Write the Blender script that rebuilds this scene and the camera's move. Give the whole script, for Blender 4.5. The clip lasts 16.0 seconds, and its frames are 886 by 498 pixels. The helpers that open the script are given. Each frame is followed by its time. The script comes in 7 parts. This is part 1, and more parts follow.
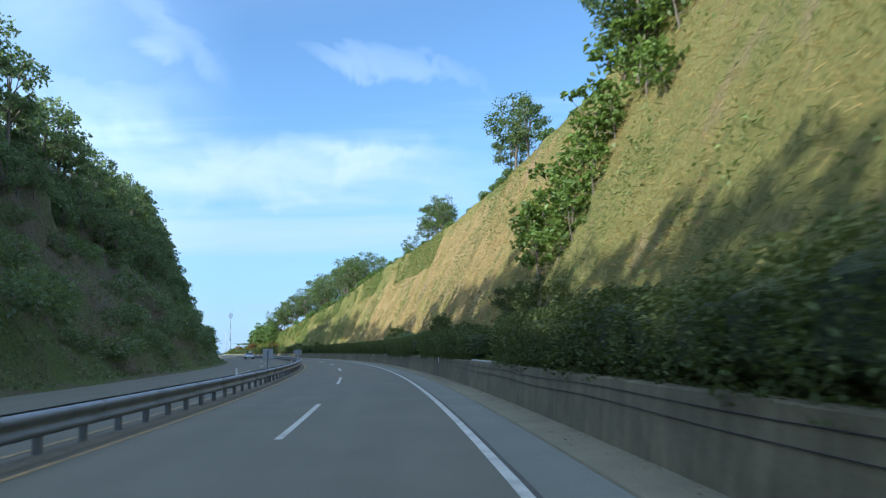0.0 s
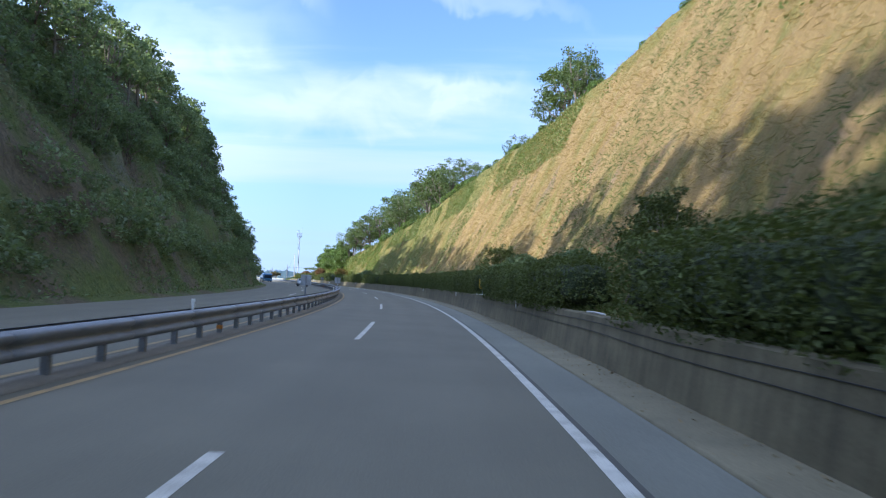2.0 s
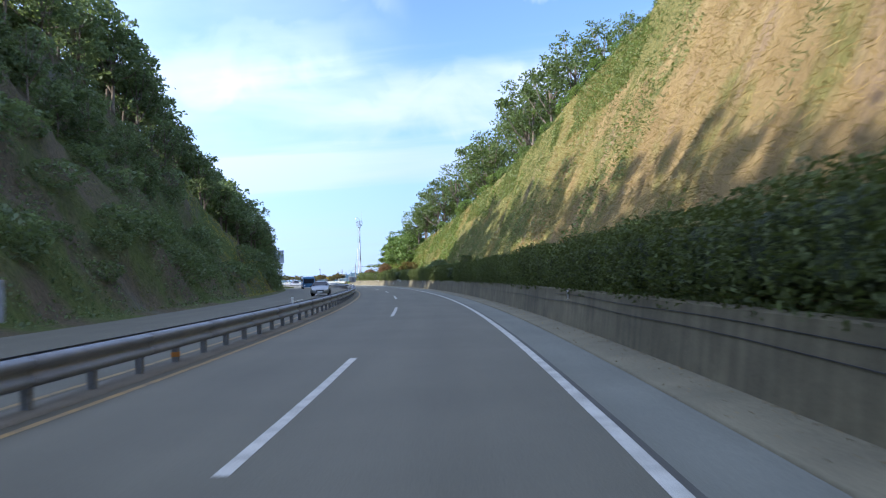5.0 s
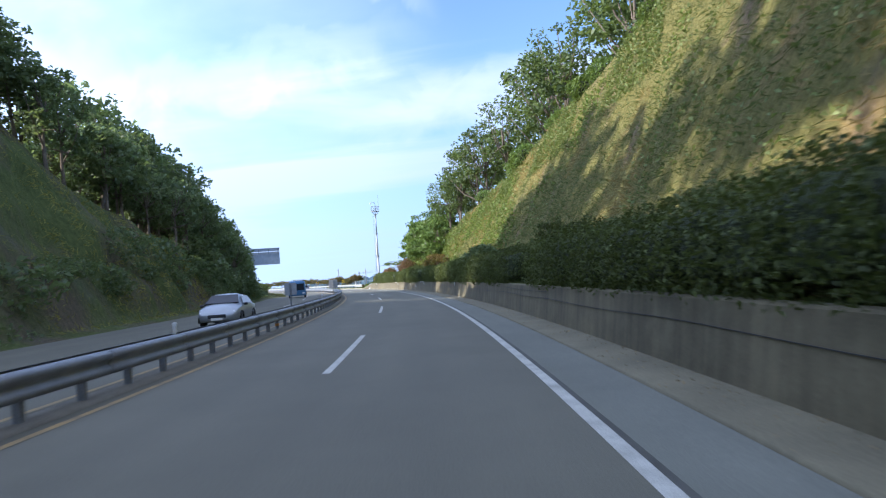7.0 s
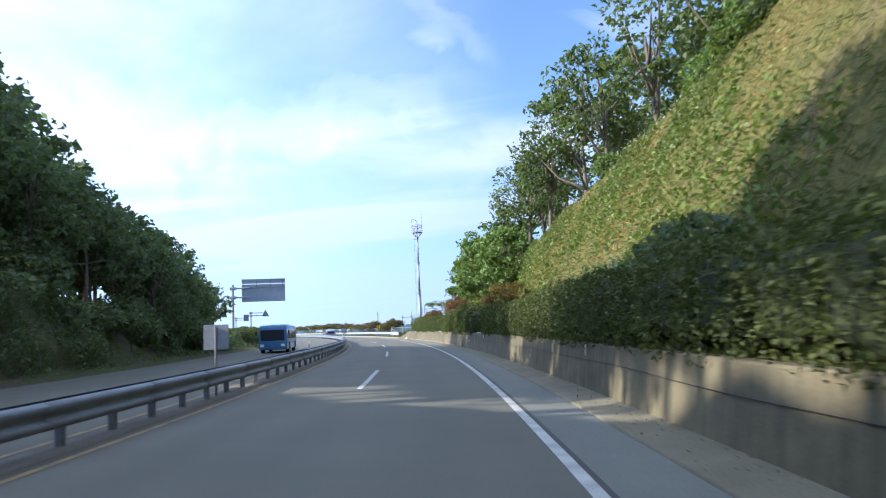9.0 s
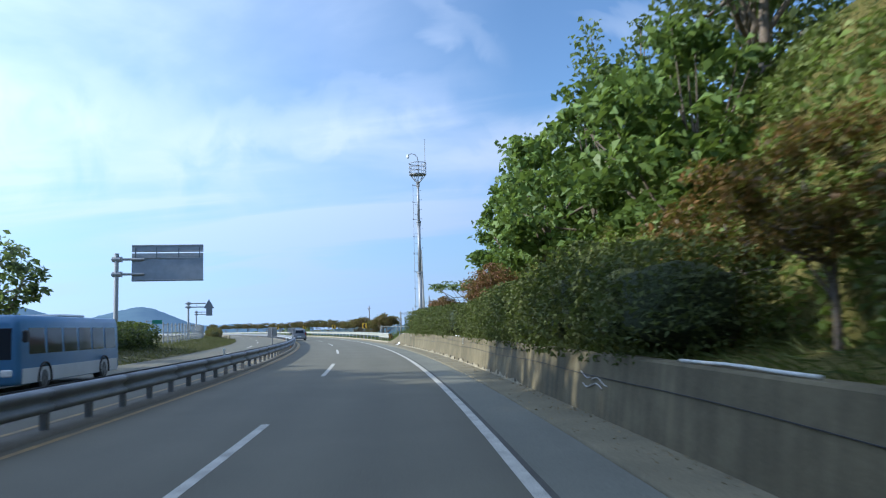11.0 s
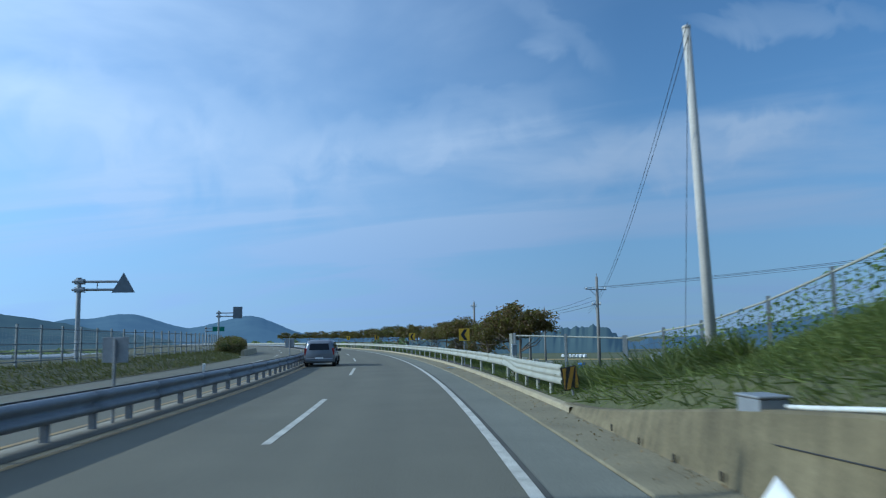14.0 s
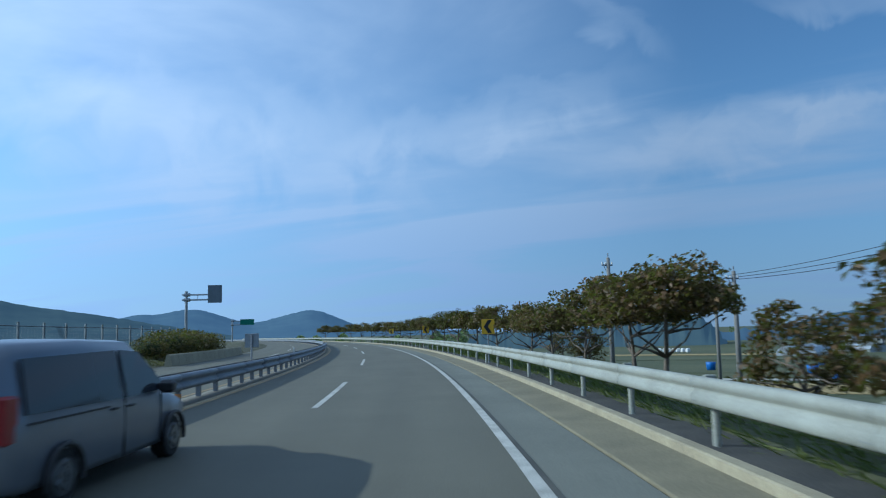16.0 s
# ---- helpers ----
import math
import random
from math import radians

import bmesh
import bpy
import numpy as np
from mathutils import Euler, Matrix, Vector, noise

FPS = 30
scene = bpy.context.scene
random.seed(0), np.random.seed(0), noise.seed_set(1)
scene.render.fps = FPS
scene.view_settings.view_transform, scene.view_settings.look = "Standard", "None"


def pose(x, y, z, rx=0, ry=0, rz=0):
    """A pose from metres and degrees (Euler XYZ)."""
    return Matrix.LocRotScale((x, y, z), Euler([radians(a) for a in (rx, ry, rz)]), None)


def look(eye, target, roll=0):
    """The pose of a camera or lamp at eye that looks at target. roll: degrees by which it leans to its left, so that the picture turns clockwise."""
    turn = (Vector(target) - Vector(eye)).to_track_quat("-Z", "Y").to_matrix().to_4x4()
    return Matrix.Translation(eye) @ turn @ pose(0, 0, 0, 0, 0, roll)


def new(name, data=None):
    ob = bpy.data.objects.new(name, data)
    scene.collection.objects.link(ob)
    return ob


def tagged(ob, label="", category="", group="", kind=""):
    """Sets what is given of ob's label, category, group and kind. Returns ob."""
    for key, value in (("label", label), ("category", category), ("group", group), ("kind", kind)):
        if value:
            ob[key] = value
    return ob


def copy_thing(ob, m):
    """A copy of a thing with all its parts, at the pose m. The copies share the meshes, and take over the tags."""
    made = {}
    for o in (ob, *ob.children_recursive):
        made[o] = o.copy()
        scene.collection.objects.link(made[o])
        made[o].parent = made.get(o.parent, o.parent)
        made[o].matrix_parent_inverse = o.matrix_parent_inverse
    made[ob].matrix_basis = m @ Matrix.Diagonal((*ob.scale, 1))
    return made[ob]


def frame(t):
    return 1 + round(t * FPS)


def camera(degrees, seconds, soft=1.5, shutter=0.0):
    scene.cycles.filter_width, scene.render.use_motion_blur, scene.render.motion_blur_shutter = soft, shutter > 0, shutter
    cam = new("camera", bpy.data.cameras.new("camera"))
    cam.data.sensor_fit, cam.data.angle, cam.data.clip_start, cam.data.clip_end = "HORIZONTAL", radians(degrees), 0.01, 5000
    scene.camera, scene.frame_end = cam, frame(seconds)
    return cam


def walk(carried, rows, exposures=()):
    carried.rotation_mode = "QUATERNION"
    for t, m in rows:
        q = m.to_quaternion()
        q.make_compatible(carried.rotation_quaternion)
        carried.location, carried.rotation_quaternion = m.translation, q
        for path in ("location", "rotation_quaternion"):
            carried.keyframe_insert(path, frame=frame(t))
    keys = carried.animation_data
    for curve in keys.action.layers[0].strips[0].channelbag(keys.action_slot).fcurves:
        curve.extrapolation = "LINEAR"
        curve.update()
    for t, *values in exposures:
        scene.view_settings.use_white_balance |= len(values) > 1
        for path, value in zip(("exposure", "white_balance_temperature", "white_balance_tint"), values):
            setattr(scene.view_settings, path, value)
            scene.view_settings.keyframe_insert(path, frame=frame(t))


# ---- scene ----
cam = camera(58.47, 16.0, soft=1.15, shutter=0.2)
PATH = [
    (0.0, pose(-1.368, 0.0, 1.631, 97.131, 1.177, -2.721)),
    (0.5, pose(-1.535, 10.703, 1.631, 96.357, -0.319, -1.661)),
    (1.0, pose(-1.766, 21.1, 1.631, 96.053, 1.684, 1.331)),
    (1.5, pose(-2.236, 31.08, 1.631, 95.337, -1.508, 1.258)),
    (2.0, pose(-2.846, 41.455, 1.631, 92.529, -2.715, 3.405)),
    (2.5, pose(-3.485, 52.156, 1.631, 93.406, -0.481, 4.509)),
    (3.0, pose(-4.3, 62.774, 1.631, 93.5, -1.206, 4.251)),
    (3.5, pose(-5.349, 73.235, 1.631, 93.659, 0.082, 6.336)),
    (4.0, pose(-6.537, 83.716, 1.631, 92.984, 1.13, 7.922)),
    (4.5, pose(-7.968, 94.173, 1.631, 93.202, 0.849, 9.743)),
    (4.7, pose(-8.581, 98.427, 1.631, 92.204, 1.535, 9.963)),
    (6.8, pose(-17.26, 144.478, 1.631, 91.482, 2.876, 12.694)),
    (7.0, pose(-18.231, 148.703, 1.631, 91.918, 3.946, 13.296)),
    (7.5, pose(-20.707, 159.135, 1.631, 93.271, 2.151, 13.322)),
    (8.0, pose(-23.38, 169.347, 1.631, 91.803, 1.824, 13.643)),
    (8.5, pose(-26.117, 179.275, 1.631, 93.881, 1.098, 15.382)),
    (8.7, pose(-27.25, 183.239, 1.631, 95.33, 1.767, 16.842)),
    (10.8, pose(-40.857, 225.103, 1.631, 95.951, 3.142, 18.296)),
    (11.0, pose(-42.25, 228.919, 1.631, 95.505, 1.45, 17.8)),
    (11.5, pose(-45.81, 238.299, 1.631, 95.382, 2.864, 19.234)),
    (12.0, pose(-49.587, 247.84, 1.631, 96.238, 3.125, 21.236)),
    (12.5, pose(-53.621, 257.48, 1.631, 96.701, 2.24, 22.02)),
    (13.0, pose(-57.879, 267.145, 1.631, 96.935, 1.321, 23.731)),
    (13.5, pose(-62.246, 276.666, 1.631, 97.071, 1.043, 25.264)),
    (14.0, pose(-66.94, 286.454, 1.631, 96.446, 0.854, 25.259)),
    (14.5, pose(-71.8, 296.051, 1.631, 96.437, 1.15, 26.845)),
    (15.0, pose(-76.839, 305.462, 1.631, 95.877, 2.547, 27.354)),
    (15.5, pose(-82.113, 314.899, 1.631, 95.534, 1.152, 29.231)),
    (16.0, pose(-87.362, 324.197, 1.631, 96.007, 1.394, 29.667)),
]
walk(cam, PATH, exposures=[(0.0, 1.02, 5120, 0), (1.0, 1.12, 5160, 5), (2.0, 1.2, 5240, 12), (3.0, 1.22, 5300, 13), (8.0, 1.24, 5390, 14), (11.0, 0.66, 5280, 6), (11.8, 0.39, 5280, 4), (12.4, 0.24, 5130, 0), (13.2, -0.03, 4780, -3), (16.0, -0.18, 4740, -3)])

# ---- world and sun ----
SUN_FROM = Vector((-0.863, -0.506, 0.0)).normalized()
SUN_UP = radians(27.0)
world = bpy.data.worlds.new("sky")
scene.world = world
world.use_nodes = True
wn, wl = world.node_tree.nodes, world.node_tree.links
wn.clear()
w_out = wn.new("ShaderNodeOutputWorld")
w_bg = wn.new("ShaderNodeBackground")
w_sky = wn.new("ShaderNodeTexSky")
w_sky.sky_type = "NISHITA"
w_sky.sun_disc = False
w_sky.sun_elevation = SUN_UP
w_sky.sun_rotation = radians(239.6)
w_sky.air_density, w_sky.dust_density, w_sky.ozone_density = 1.0, 0.35, 3.0
w_bg.inputs["Strength"].default_value = 0.15
# thin streaks of high cloud
w_tc = wn.new("ShaderNodeTexCoord")
w_sep = wn.new("ShaderNodeSeparateXYZ")
wl.new(w_tc.outputs["Generated"], w_sep.inputs[0])
w_up = wn.new("ShaderNodeMath"); w_up.operation = "ADD"; w_up.inputs[1].default_value = 0.10
wl.new(w_sep.outputs["Z"], w_up.inputs[0])
w_max = wn.new("ShaderNodeMath"); w_max.operation = "MAXIMUM"; w_max.inputs[1].default_value = 0.06
wl.new(w_up.outputs[0], w_max.inputs[0])
w_dx = wn.new("ShaderNodeMath"); w_dx.operation = "DIVIDE"
w_dy = wn.new("ShaderNodeMath"); w_dy.operation = "DIVIDE"
for node, axis in ((w_dx, "X"), (w_dy, "Y")):
    wl.new(w_sep.outputs[axis], node.inputs[0])
    wl.new(w_max.outputs[0], node.inputs[1])
w_com = wn.new("ShaderNodeCombineXYZ")
wl.new(w_dx.outputs[0], w_com.inputs[0])
wl.new(w_dy.outputs[0], w_com.inputs[1])
w_map = wn.new("ShaderNodeMapping")
w_map.inputs["Rotation"].default_value = (0, 0, radians(-35))
w_map.inputs["Scale"].default_value = (0.42, 0.95, 1)
wl.new(w_com.outputs[0], w_map.inputs["Vector"])
w_n1 = wn.new("ShaderNodeTexNoise")
w_n1.inputs["Scale"].default_value = 0.9
w_n1.inputs["Detail"].default_value = 7
w_n1.inputs["Roughness"].default_value = 0.5
w_n1.inputs["Distortion"].default_value = 0.9
wl.new(w_map.outputs[0], w_n1.inputs["Vector"])
w_cr = wn.new("ShaderNodeMapRange")
w_cr.inputs["From Min"].default_value = 0.44
w_cr.inputs["From Max"].default_value = 0.70
w_cr.inputs["To Min"].default_value = 0.05
w_cr.inputs["To Max"].default_value = 0.85
w_cr.interpolation_type = "SMOOTHSTEP"
wl.new(w_n1.outputs["Fac"], w_cr.inputs["Value"])
# denser cloud overhead, out of view, added to whiten the light in the shade
w_over = wn.new("ShaderNodeMapRange")
w_over.inputs["From Min"].default_value, w_over.inputs["From Max"].default_value = 0.42, 0.85
w_over.inputs["To Max"].default_value = 0.62
w_over.interpolation_type = "SMOOTHSTEP"
wl.new(w_sep.outputs["Z"], w_over.inputs["Value"])
w_sum = wn.new("ShaderNodeMath"); w_sum.operation = "ADD"; w_sum.use_clamp = True
wl.new(w_cr.outputs[0], w_sum.inputs[0])
wl.new(w_over.outputs[0], w_sum.inputs[1])
w_mix = wn.new("ShaderNodeMix"); w_mix.data_type = "RGBA"
w_mix.inputs["B"].default_value = (4.5, 4.75, 5.5, 1)
# a broad pale sheet of cloud over the plain
w_sheet_dot = wn.new("ShaderNodeVectorMath"); w_sheet_dot.operation = "DOT_PRODUCT"
w_sheet_dot.inputs[1].default_value = Vector((-0.60, 0.77, 0.19)).normalized()
wl.new(w_tc.outputs["Generated"], w_sheet_dot.inputs[0])
w_sheet = wn.new("ShaderNodeMapRange")
w_sheet.inputs["From Min"].default_value, w_sheet.inputs["From Max"].default_value = 0.88, 0.985
w_sheet.inputs["To Max"].default_value = 0.5
w_sheet.interpolation_type = "SMOOTHSTEP"
wl.new(w_sheet_dot.outputs["Value"], w_sheet.inputs["Value"])
w_ragged = wn.new("ShaderNodeMapRange")
w_ragged.inputs["From Min"].default_value, w_ragged.inputs["From Max"].default_value = 0.36, 0.56
w_ragged.inputs["To Min"].default_value = 0.35
wl.new(w_n1.outputs["Fac"], w_ragged.inputs["Value"])
w_torn = wn.new("ShaderNodeMath"); w_torn.operation = "MULTIPLY"
wl.new(w_sheet.outputs[0], w_torn.inputs[0])
wl.new(w_ragged.outputs[0], w_torn.inputs[1])
w_all = wn.new("ShaderNodeMath"); w_all.operation = "ADD"; w_all.use_clamp = True
wl.new(w_sum.outputs[0], w_all.inputs[0])
wl.new(w_torn.outputs[0], w_all.inputs[1])
# single wisps: bearing left of north and height in degrees, half length, half width, slant, thickness
w_az = wn.new("ShaderNodeMath"); w_az.operation = "ARCTAN2"
w_west = wn.new("ShaderNodeMath"); w_west.operation = "MULTIPLY"; w_west.inputs[1].default_value = -1.0
wl.new(w_sep.outputs["X"], w_west.inputs[0])
wl.new(w_west.outputs[0], w_az.inputs[0]); wl.new(w_sep.outputs["Y"], w_az.inputs[1])
w_el = wn.new("ShaderNodeMath"); w_el.operation = "ARCSINE"
wl.new(w_sep.outputs["Z"], w_el.inputs[0])
w_n2 = wn.new("ShaderNodeTexNoise")
w_n2.inputs["Scale"].default_value, w_n2.inputs["Detail"].default_value, w_n2.inputs["Roughness"].default_value, w_n2.inputs["Distortion"].default_value = 13.0, 4, 0.5, 0.7
wl.new(w_tc.outputs["Generated"], w_n2.inputs["Vector"])
w_total = w_all.outputs[0]


def w_math(op, a, b=None, c=None):
    node = wn.new("ShaderNodeMath")
    node.operation = op
    for sock, v in zip(node.inputs, (a, b, c)):
        if isinstance(v, (int, float)):
            sock.default_value = v
        elif v is not None:
            wl.new(v, sock)
    return node.outputs[0]


w_warp = w_math("MULTIPLY_ADD", w_n2.outputs["Fac"], 0.11, -0.055)
for az0, el0, half_l, half_w, slant, amount in ((16.6, 21.4, 4.6, 1.4, 36, 0.23), (0.4, 20.2, 6.5, 1.0, 13, 0.30), (9.0, 12.7, 12.0, 1.9, -8, 0.36), (3.5, 13.8, 5.0, 0.9, -10, 0.25), (46, 13.5, 17.0, 4.0, 4, 0.42), (27, 14.5, 12.0, 2.2, -12, 0.36), (33, 9.5, 14.0, 2.0, 3, 0.22)):
    ca, sa = math.cos(radians(slant)), math.sin(radians(slant))
    da = w_math("SUBTRACT", w_az.outputs[0], radians(az0))
    de = w_math("ADD", w_math("SUBTRACT", w_el.outputs[0], radians(el0)), w_warp)
    u = w_math("MULTIPLY", w_math("ADD", w_math("MULTIPLY", da, ca), w_math("MULTIPLY", de, sa)), 1 / radians(half_l))
    v = w_math("MULTIPLY", w_math("SUBTRACT", w_math("MULTIPLY", de, ca), w_math("MULTIPLY", da, sa)), 1 / radians(half_w))
    r2 = w_math("ADD", w_math("MULTIPLY", u, u), w_math("MULTIPLY", v, v))
    wisp = wn.new("ShaderNodeMapRange")
    wisp.interpolation_type = "SMOOTHSTEP"
    wisp.inputs["From Min"].default_value, wisp.inputs["From Max"].default_value = 0.0, 1.6
    wisp.inputs["To Min"].default_value, wisp.inputs["To Max"].default_value = amount, 0.0
    wl.new(r2, wisp.inputs["Value"])
    torn = w_math("MULTIPLY", wisp.outputs[0], w_math("MULTIPLY_ADD", w_n2.outputs["Fac"], 2.6, -0.42))
    node = wn.new("ShaderNodeMath")
    node.operation, node.use_clamp = "ADD", True
    wl.new(w_total, node.inputs[0])
    wl.new(torn, node.inputs[1])
    w_total = node.outputs[0]
wl.new(w_total, w_mix.inputs["Factor"])
wl.new(w_sky.outputs[0], w_mix.inputs["A"])
# thin haze towards the horizon
w_low = wn.new("ShaderNodeMapRange")
w_low.inputs["From Min"].default_value, w_low.inputs["From Max"].default_value = 0.0, 0.32
w_low.inputs["To Min"].default_value, w_low.inputs["To Max"].default_value = 0.75, 0.04
w_low.interpolation_type = "SMOOTHSTEP"
wl.new(w_sep.outputs["Z"], w_low.inputs["Value"])
w_veil = wn.new("ShaderNodeMix"); w_veil.data_type = "RGBA"
w_veil.inputs["B"].default_value = (2.3, 3.12, 4.5, 1)
wl.new(w_low.outputs[0], w_veil.inputs["Factor"])
wl.new(w_mix.outputs["Result"], w_veil.inputs["A"])
# the sky is brighter on the sun's side
w_dot = wn.new("ShaderNodeVectorMath"); w_dot.operation = "DOT_PRODUCT"
w_dot.inputs[1].default_value = SUN_FROM
wl.new(w_tc.outputs["Generated"], w_dot.inputs[0])
w_side = wn.new("ShaderNodeMapRange")
w_side.inputs["From Min"].default_value, w_side.inputs["From Max"].default_value = -0.3, 0.85
w_side.inputs["To Min"].default_value, w_side.inputs["To Max"].default_value = 0.66, 1.39
wl.new(w_dot.outputs["Value"], w_side.inputs["Value"])
w_lit = wn.new("ShaderNodeVectorMath"); w_lit.operation = "SCALE"
wl.new(w_veil.outputs["Result"], w_lit.inputs[0])
wl.new(w_side.outputs[0], w_lit.inputs["Scale"])
wl.new(w_lit.outputs[0], w_bg.inputs["Color"])
wl.new(w_bg.outputs[0], w_out.inputs["Surface"])

sun = new("sun", bpy.data.lights.new("sun", "SUN"))
sun.data.energy, sun.data.angle, sun.data.color = 4.0, radians(0.6), (1.0, 0.86, 0.66)
sun.matrix_world = look(SUN_FROM * 50 + Vector((0, 0, 50 * math.tan(SUN_UP))), (0, 0, 0))

# ---- the road's line: distance along the right edge line, metres to the left of it ----
BEND = [0.001273, 0.001354, 0.00147, 0.001542, 0.001734, 0.001505, 0.001393, 0.001564, 0.001798, 0.001588, 0.001504, 0.001421, 0.001376, 0.001352, 0.00134, 0.001333, 0.00133, 0.001328, 0.001327, 0.001327, 0.001327, 0.001327, 0.001326, 0.001326]
STEP = 4.0
LINE_S = np.arange(-160, 900, STEP)
_k = np.interp(LINE_S, np.arange(-40, 901, 40.0), BEND)
LINE_TURN = np.concatenate([[0], np.cumsum((_k[1:] + _k[:-1]) / 2 * STEP)])
LINE_TURN -= LINE_TURN[40]
_mid = (LINE_TURN[1:] + LINE_TURN[:-1]) / 2
LINE_X = np.concatenate([[0], np.cumsum(-np.sin(_mid) * STEP)])
LINE_Y = np.concatenate([[0], np.cumsum(np.cos(_mid) * STEP)])
LINE_X -= LINE_X[40]
LINE_Y -= LINE_Y[40]


def turn_at(s):
    return np.interp(s, LINE_S, LINE_TURN)


def on_road(s, lat):
    """World x, y of arrays of road places."""
    s, lat = np.asarray(s, float), np.asarray(lat, float)
    c = np.interp(s, LINE_S, LINE_TURN)
    i = np.clip(((s - LINE_S[0]) / STEP).astype(int), 0, len(LINE_S) - 2)
    f = s - LINE_S[i]
    tm = (LINE_TURN[i] + c) / 2
    return LINE_X[i] - np.sin(tm) * f - np.cos(c) * lat, LINE_Y[i] + np.cos(tm) * f - np.sin(c) * lat


def spot(s, lat, z=0.0):
    x, y = on_road(s, lat)
    return Vector((float(x), float(y), z))


def at_road(s, lat, z=0.0, turn=0.0, scale=1.0):
    """A pose beside the road: +y along it, +x to its right."""
    return Matrix.Translation(spot(s, lat, z)) @ Matrix.Rotation(float(turn_at(s)) + radians(turn), 4, "Z") @ Matrix.Scale(scale, 4)


# ---- materials ----
def material(name):
    m = bpy.data.materials.new(name)
    m.use_nodes = True
    return m, m.node_tree.nodes, m.node_tree.links, m.node_tree.nodes["Principled BSDF"]


def noise_node(n, l, scale, detail=4, rough=0.55, vec=None, stretch=None):
    t = n.new("ShaderNodeTexNoise")
    t.inputs["Scale"].default_value, t.inputs["Detail"].default_value, t.inputs["Roughness"].default_value = scale, detail, rough
    if vec is None:
        tc = n.new("ShaderNodeTexCoord")
        vec = tc.outputs["Object"]
    if stretch:
        mp = n.new("ShaderNodeMapping")
        mp.inputs["Scale"].default_value = stretch
        l.new(vec, mp.inputs["Vector"])
        vec = mp.outputs[0]
    l.new(vec, t.inputs["Vector"])
    return t.outputs["Fac"]


def ramp(n, l, fac, stops):
    r = n.new("ShaderNodeValToRGB")
    e = r.color_ramp.elements
    while len(e) < len(stops):
        e.new(0.5)
    for el, (p, c) in zip(e, stops):
        el.position, el.color = p, (*c, 1) if len(c) == 3 else c
    l.new(fac, r.inputs["Fac"])
    return r.outputs["Color"]


def mix(n, l, fac, a, b, mode="MIX"):
    m = n.new("ShaderNodeMix")
    m.data_type, m.blend_type = "RGBA", mode
    for sock, v in ((m.inputs["Factor"], fac), (m.inputs["A"], a), (m.inputs["B"], b)):
        if isinstance(v, (int, float)):
            sock.default_value = v
        elif isinstance(v, tuple):
            sock.default_value = (*v, 1)
        else:
            l.new(v, sock)
    return m.outputs["Result"]


def bump(n, l, p, height, strength=0.4, distance=0.02):
    b = n.new("ShaderNodeBump")
    b.inputs["Strength"].default_value, b.inputs["Distance"].default_value = strength, distance
    l.new(height, b.inputs["Height"])
    l.new(b.outputs[0], p.inputs["Normal"])


def rough_surface(name, dark, light, big=0.4, fine=30.0, roughness=0.9, relief=0.4, dist=0.01, metal=0.0, stretch=None):
    m, n, l, p = material(name)
    a = noise_node(n, l, big, 4, stretch=stretch)
    b = noise_node(n, l, fine, 3)
    col = ramp(n, l, a, [(0.3, dark), (0.7, light)])
    col = mix(n, l, 0.35, col, ramp(n, l, b, [(0.3, tuple(v * 0.55 for v in dark)), (0.7, tuple(min(1, v * 1.25) for v in light))]))
    l.new(col, p.inputs["Base Color"])
    p.inputs["Roughness"].default_value, p.inputs["Metallic"].default_value = roughness, metal
    bump(n, l, p, b, relief, dist)
    return m


def asphalt_material(name, dark, light):
    """Worn asphalt: wheel bands along the road, seams, aggregate, oil drips."""
    m, n, l, p = material(name)
    uv = n.new("ShaderNodeUVMap")
    sep = n.new("ShaderNodeSeparateXYZ")
    l.new(uv.outputs[0], sep.inputs[0])
    band = n.new("ShaderNodeMath"); band.operation = "MULTIPLY"; band.inputs[1].default_value = 2 * math.pi / 1.75
    l.new(sep.outputs["X"], band.inputs[0])
    cosn = n.new("ShaderNodeMath"); cosn.operation = "COSINE"
    l.new(band.outputs[0], cosn.inputs[0])
    half = n.new("ShaderNodeMath"); half.operation = "MULTIPLY_ADD"; half.inputs[1].default_value = 0.5; half.inputs[2].default_value = 0.5
    l.new(cosn.outputs[0], half.inputs[0])
    big = noise_node(n, l, 1.0, 5, vec=uv.outputs[0], stretch=(0.9, 0.06, 1))
    patch = noise_node(n, l, 0.35, 5)
    fine = noise_node(n, l, 45, 3, 0.7)
    col = ramp(n, l, big, [(0.3, dark), (0.7, light)])
    col = mix(n, l, 0.4, col, ramp(n, l, patch, [(0.35, tuple(v * 0.72 for v in dark)), (0.7, light)]))
    wear = n.new("ShaderNodeMath"); wear.operation = "MULTIPLY"; wear.inputs[1].default_value = 0.22
    l.new(half.outputs[0], wear.inputs[0])
    col = mix(n, l, wear.outputs[0], col, tuple(v * 0.66 for v in dark))
    col = mix(n, l, 0.35, col, ramp(n, l, fine, [(0.35, tuple(v * 0.5 for v in dark)), (0.75, tuple(v * 1.5 for v in light))]))
    l.new(col, p.inputs["Base Color"])
    p.inputs["Roughness"].default_value = 0.82
    p.inputs["Specular IOR Level"].default_value = 0.35
    bump(n, l, p, fine, 0.35, 0.006)
    return m


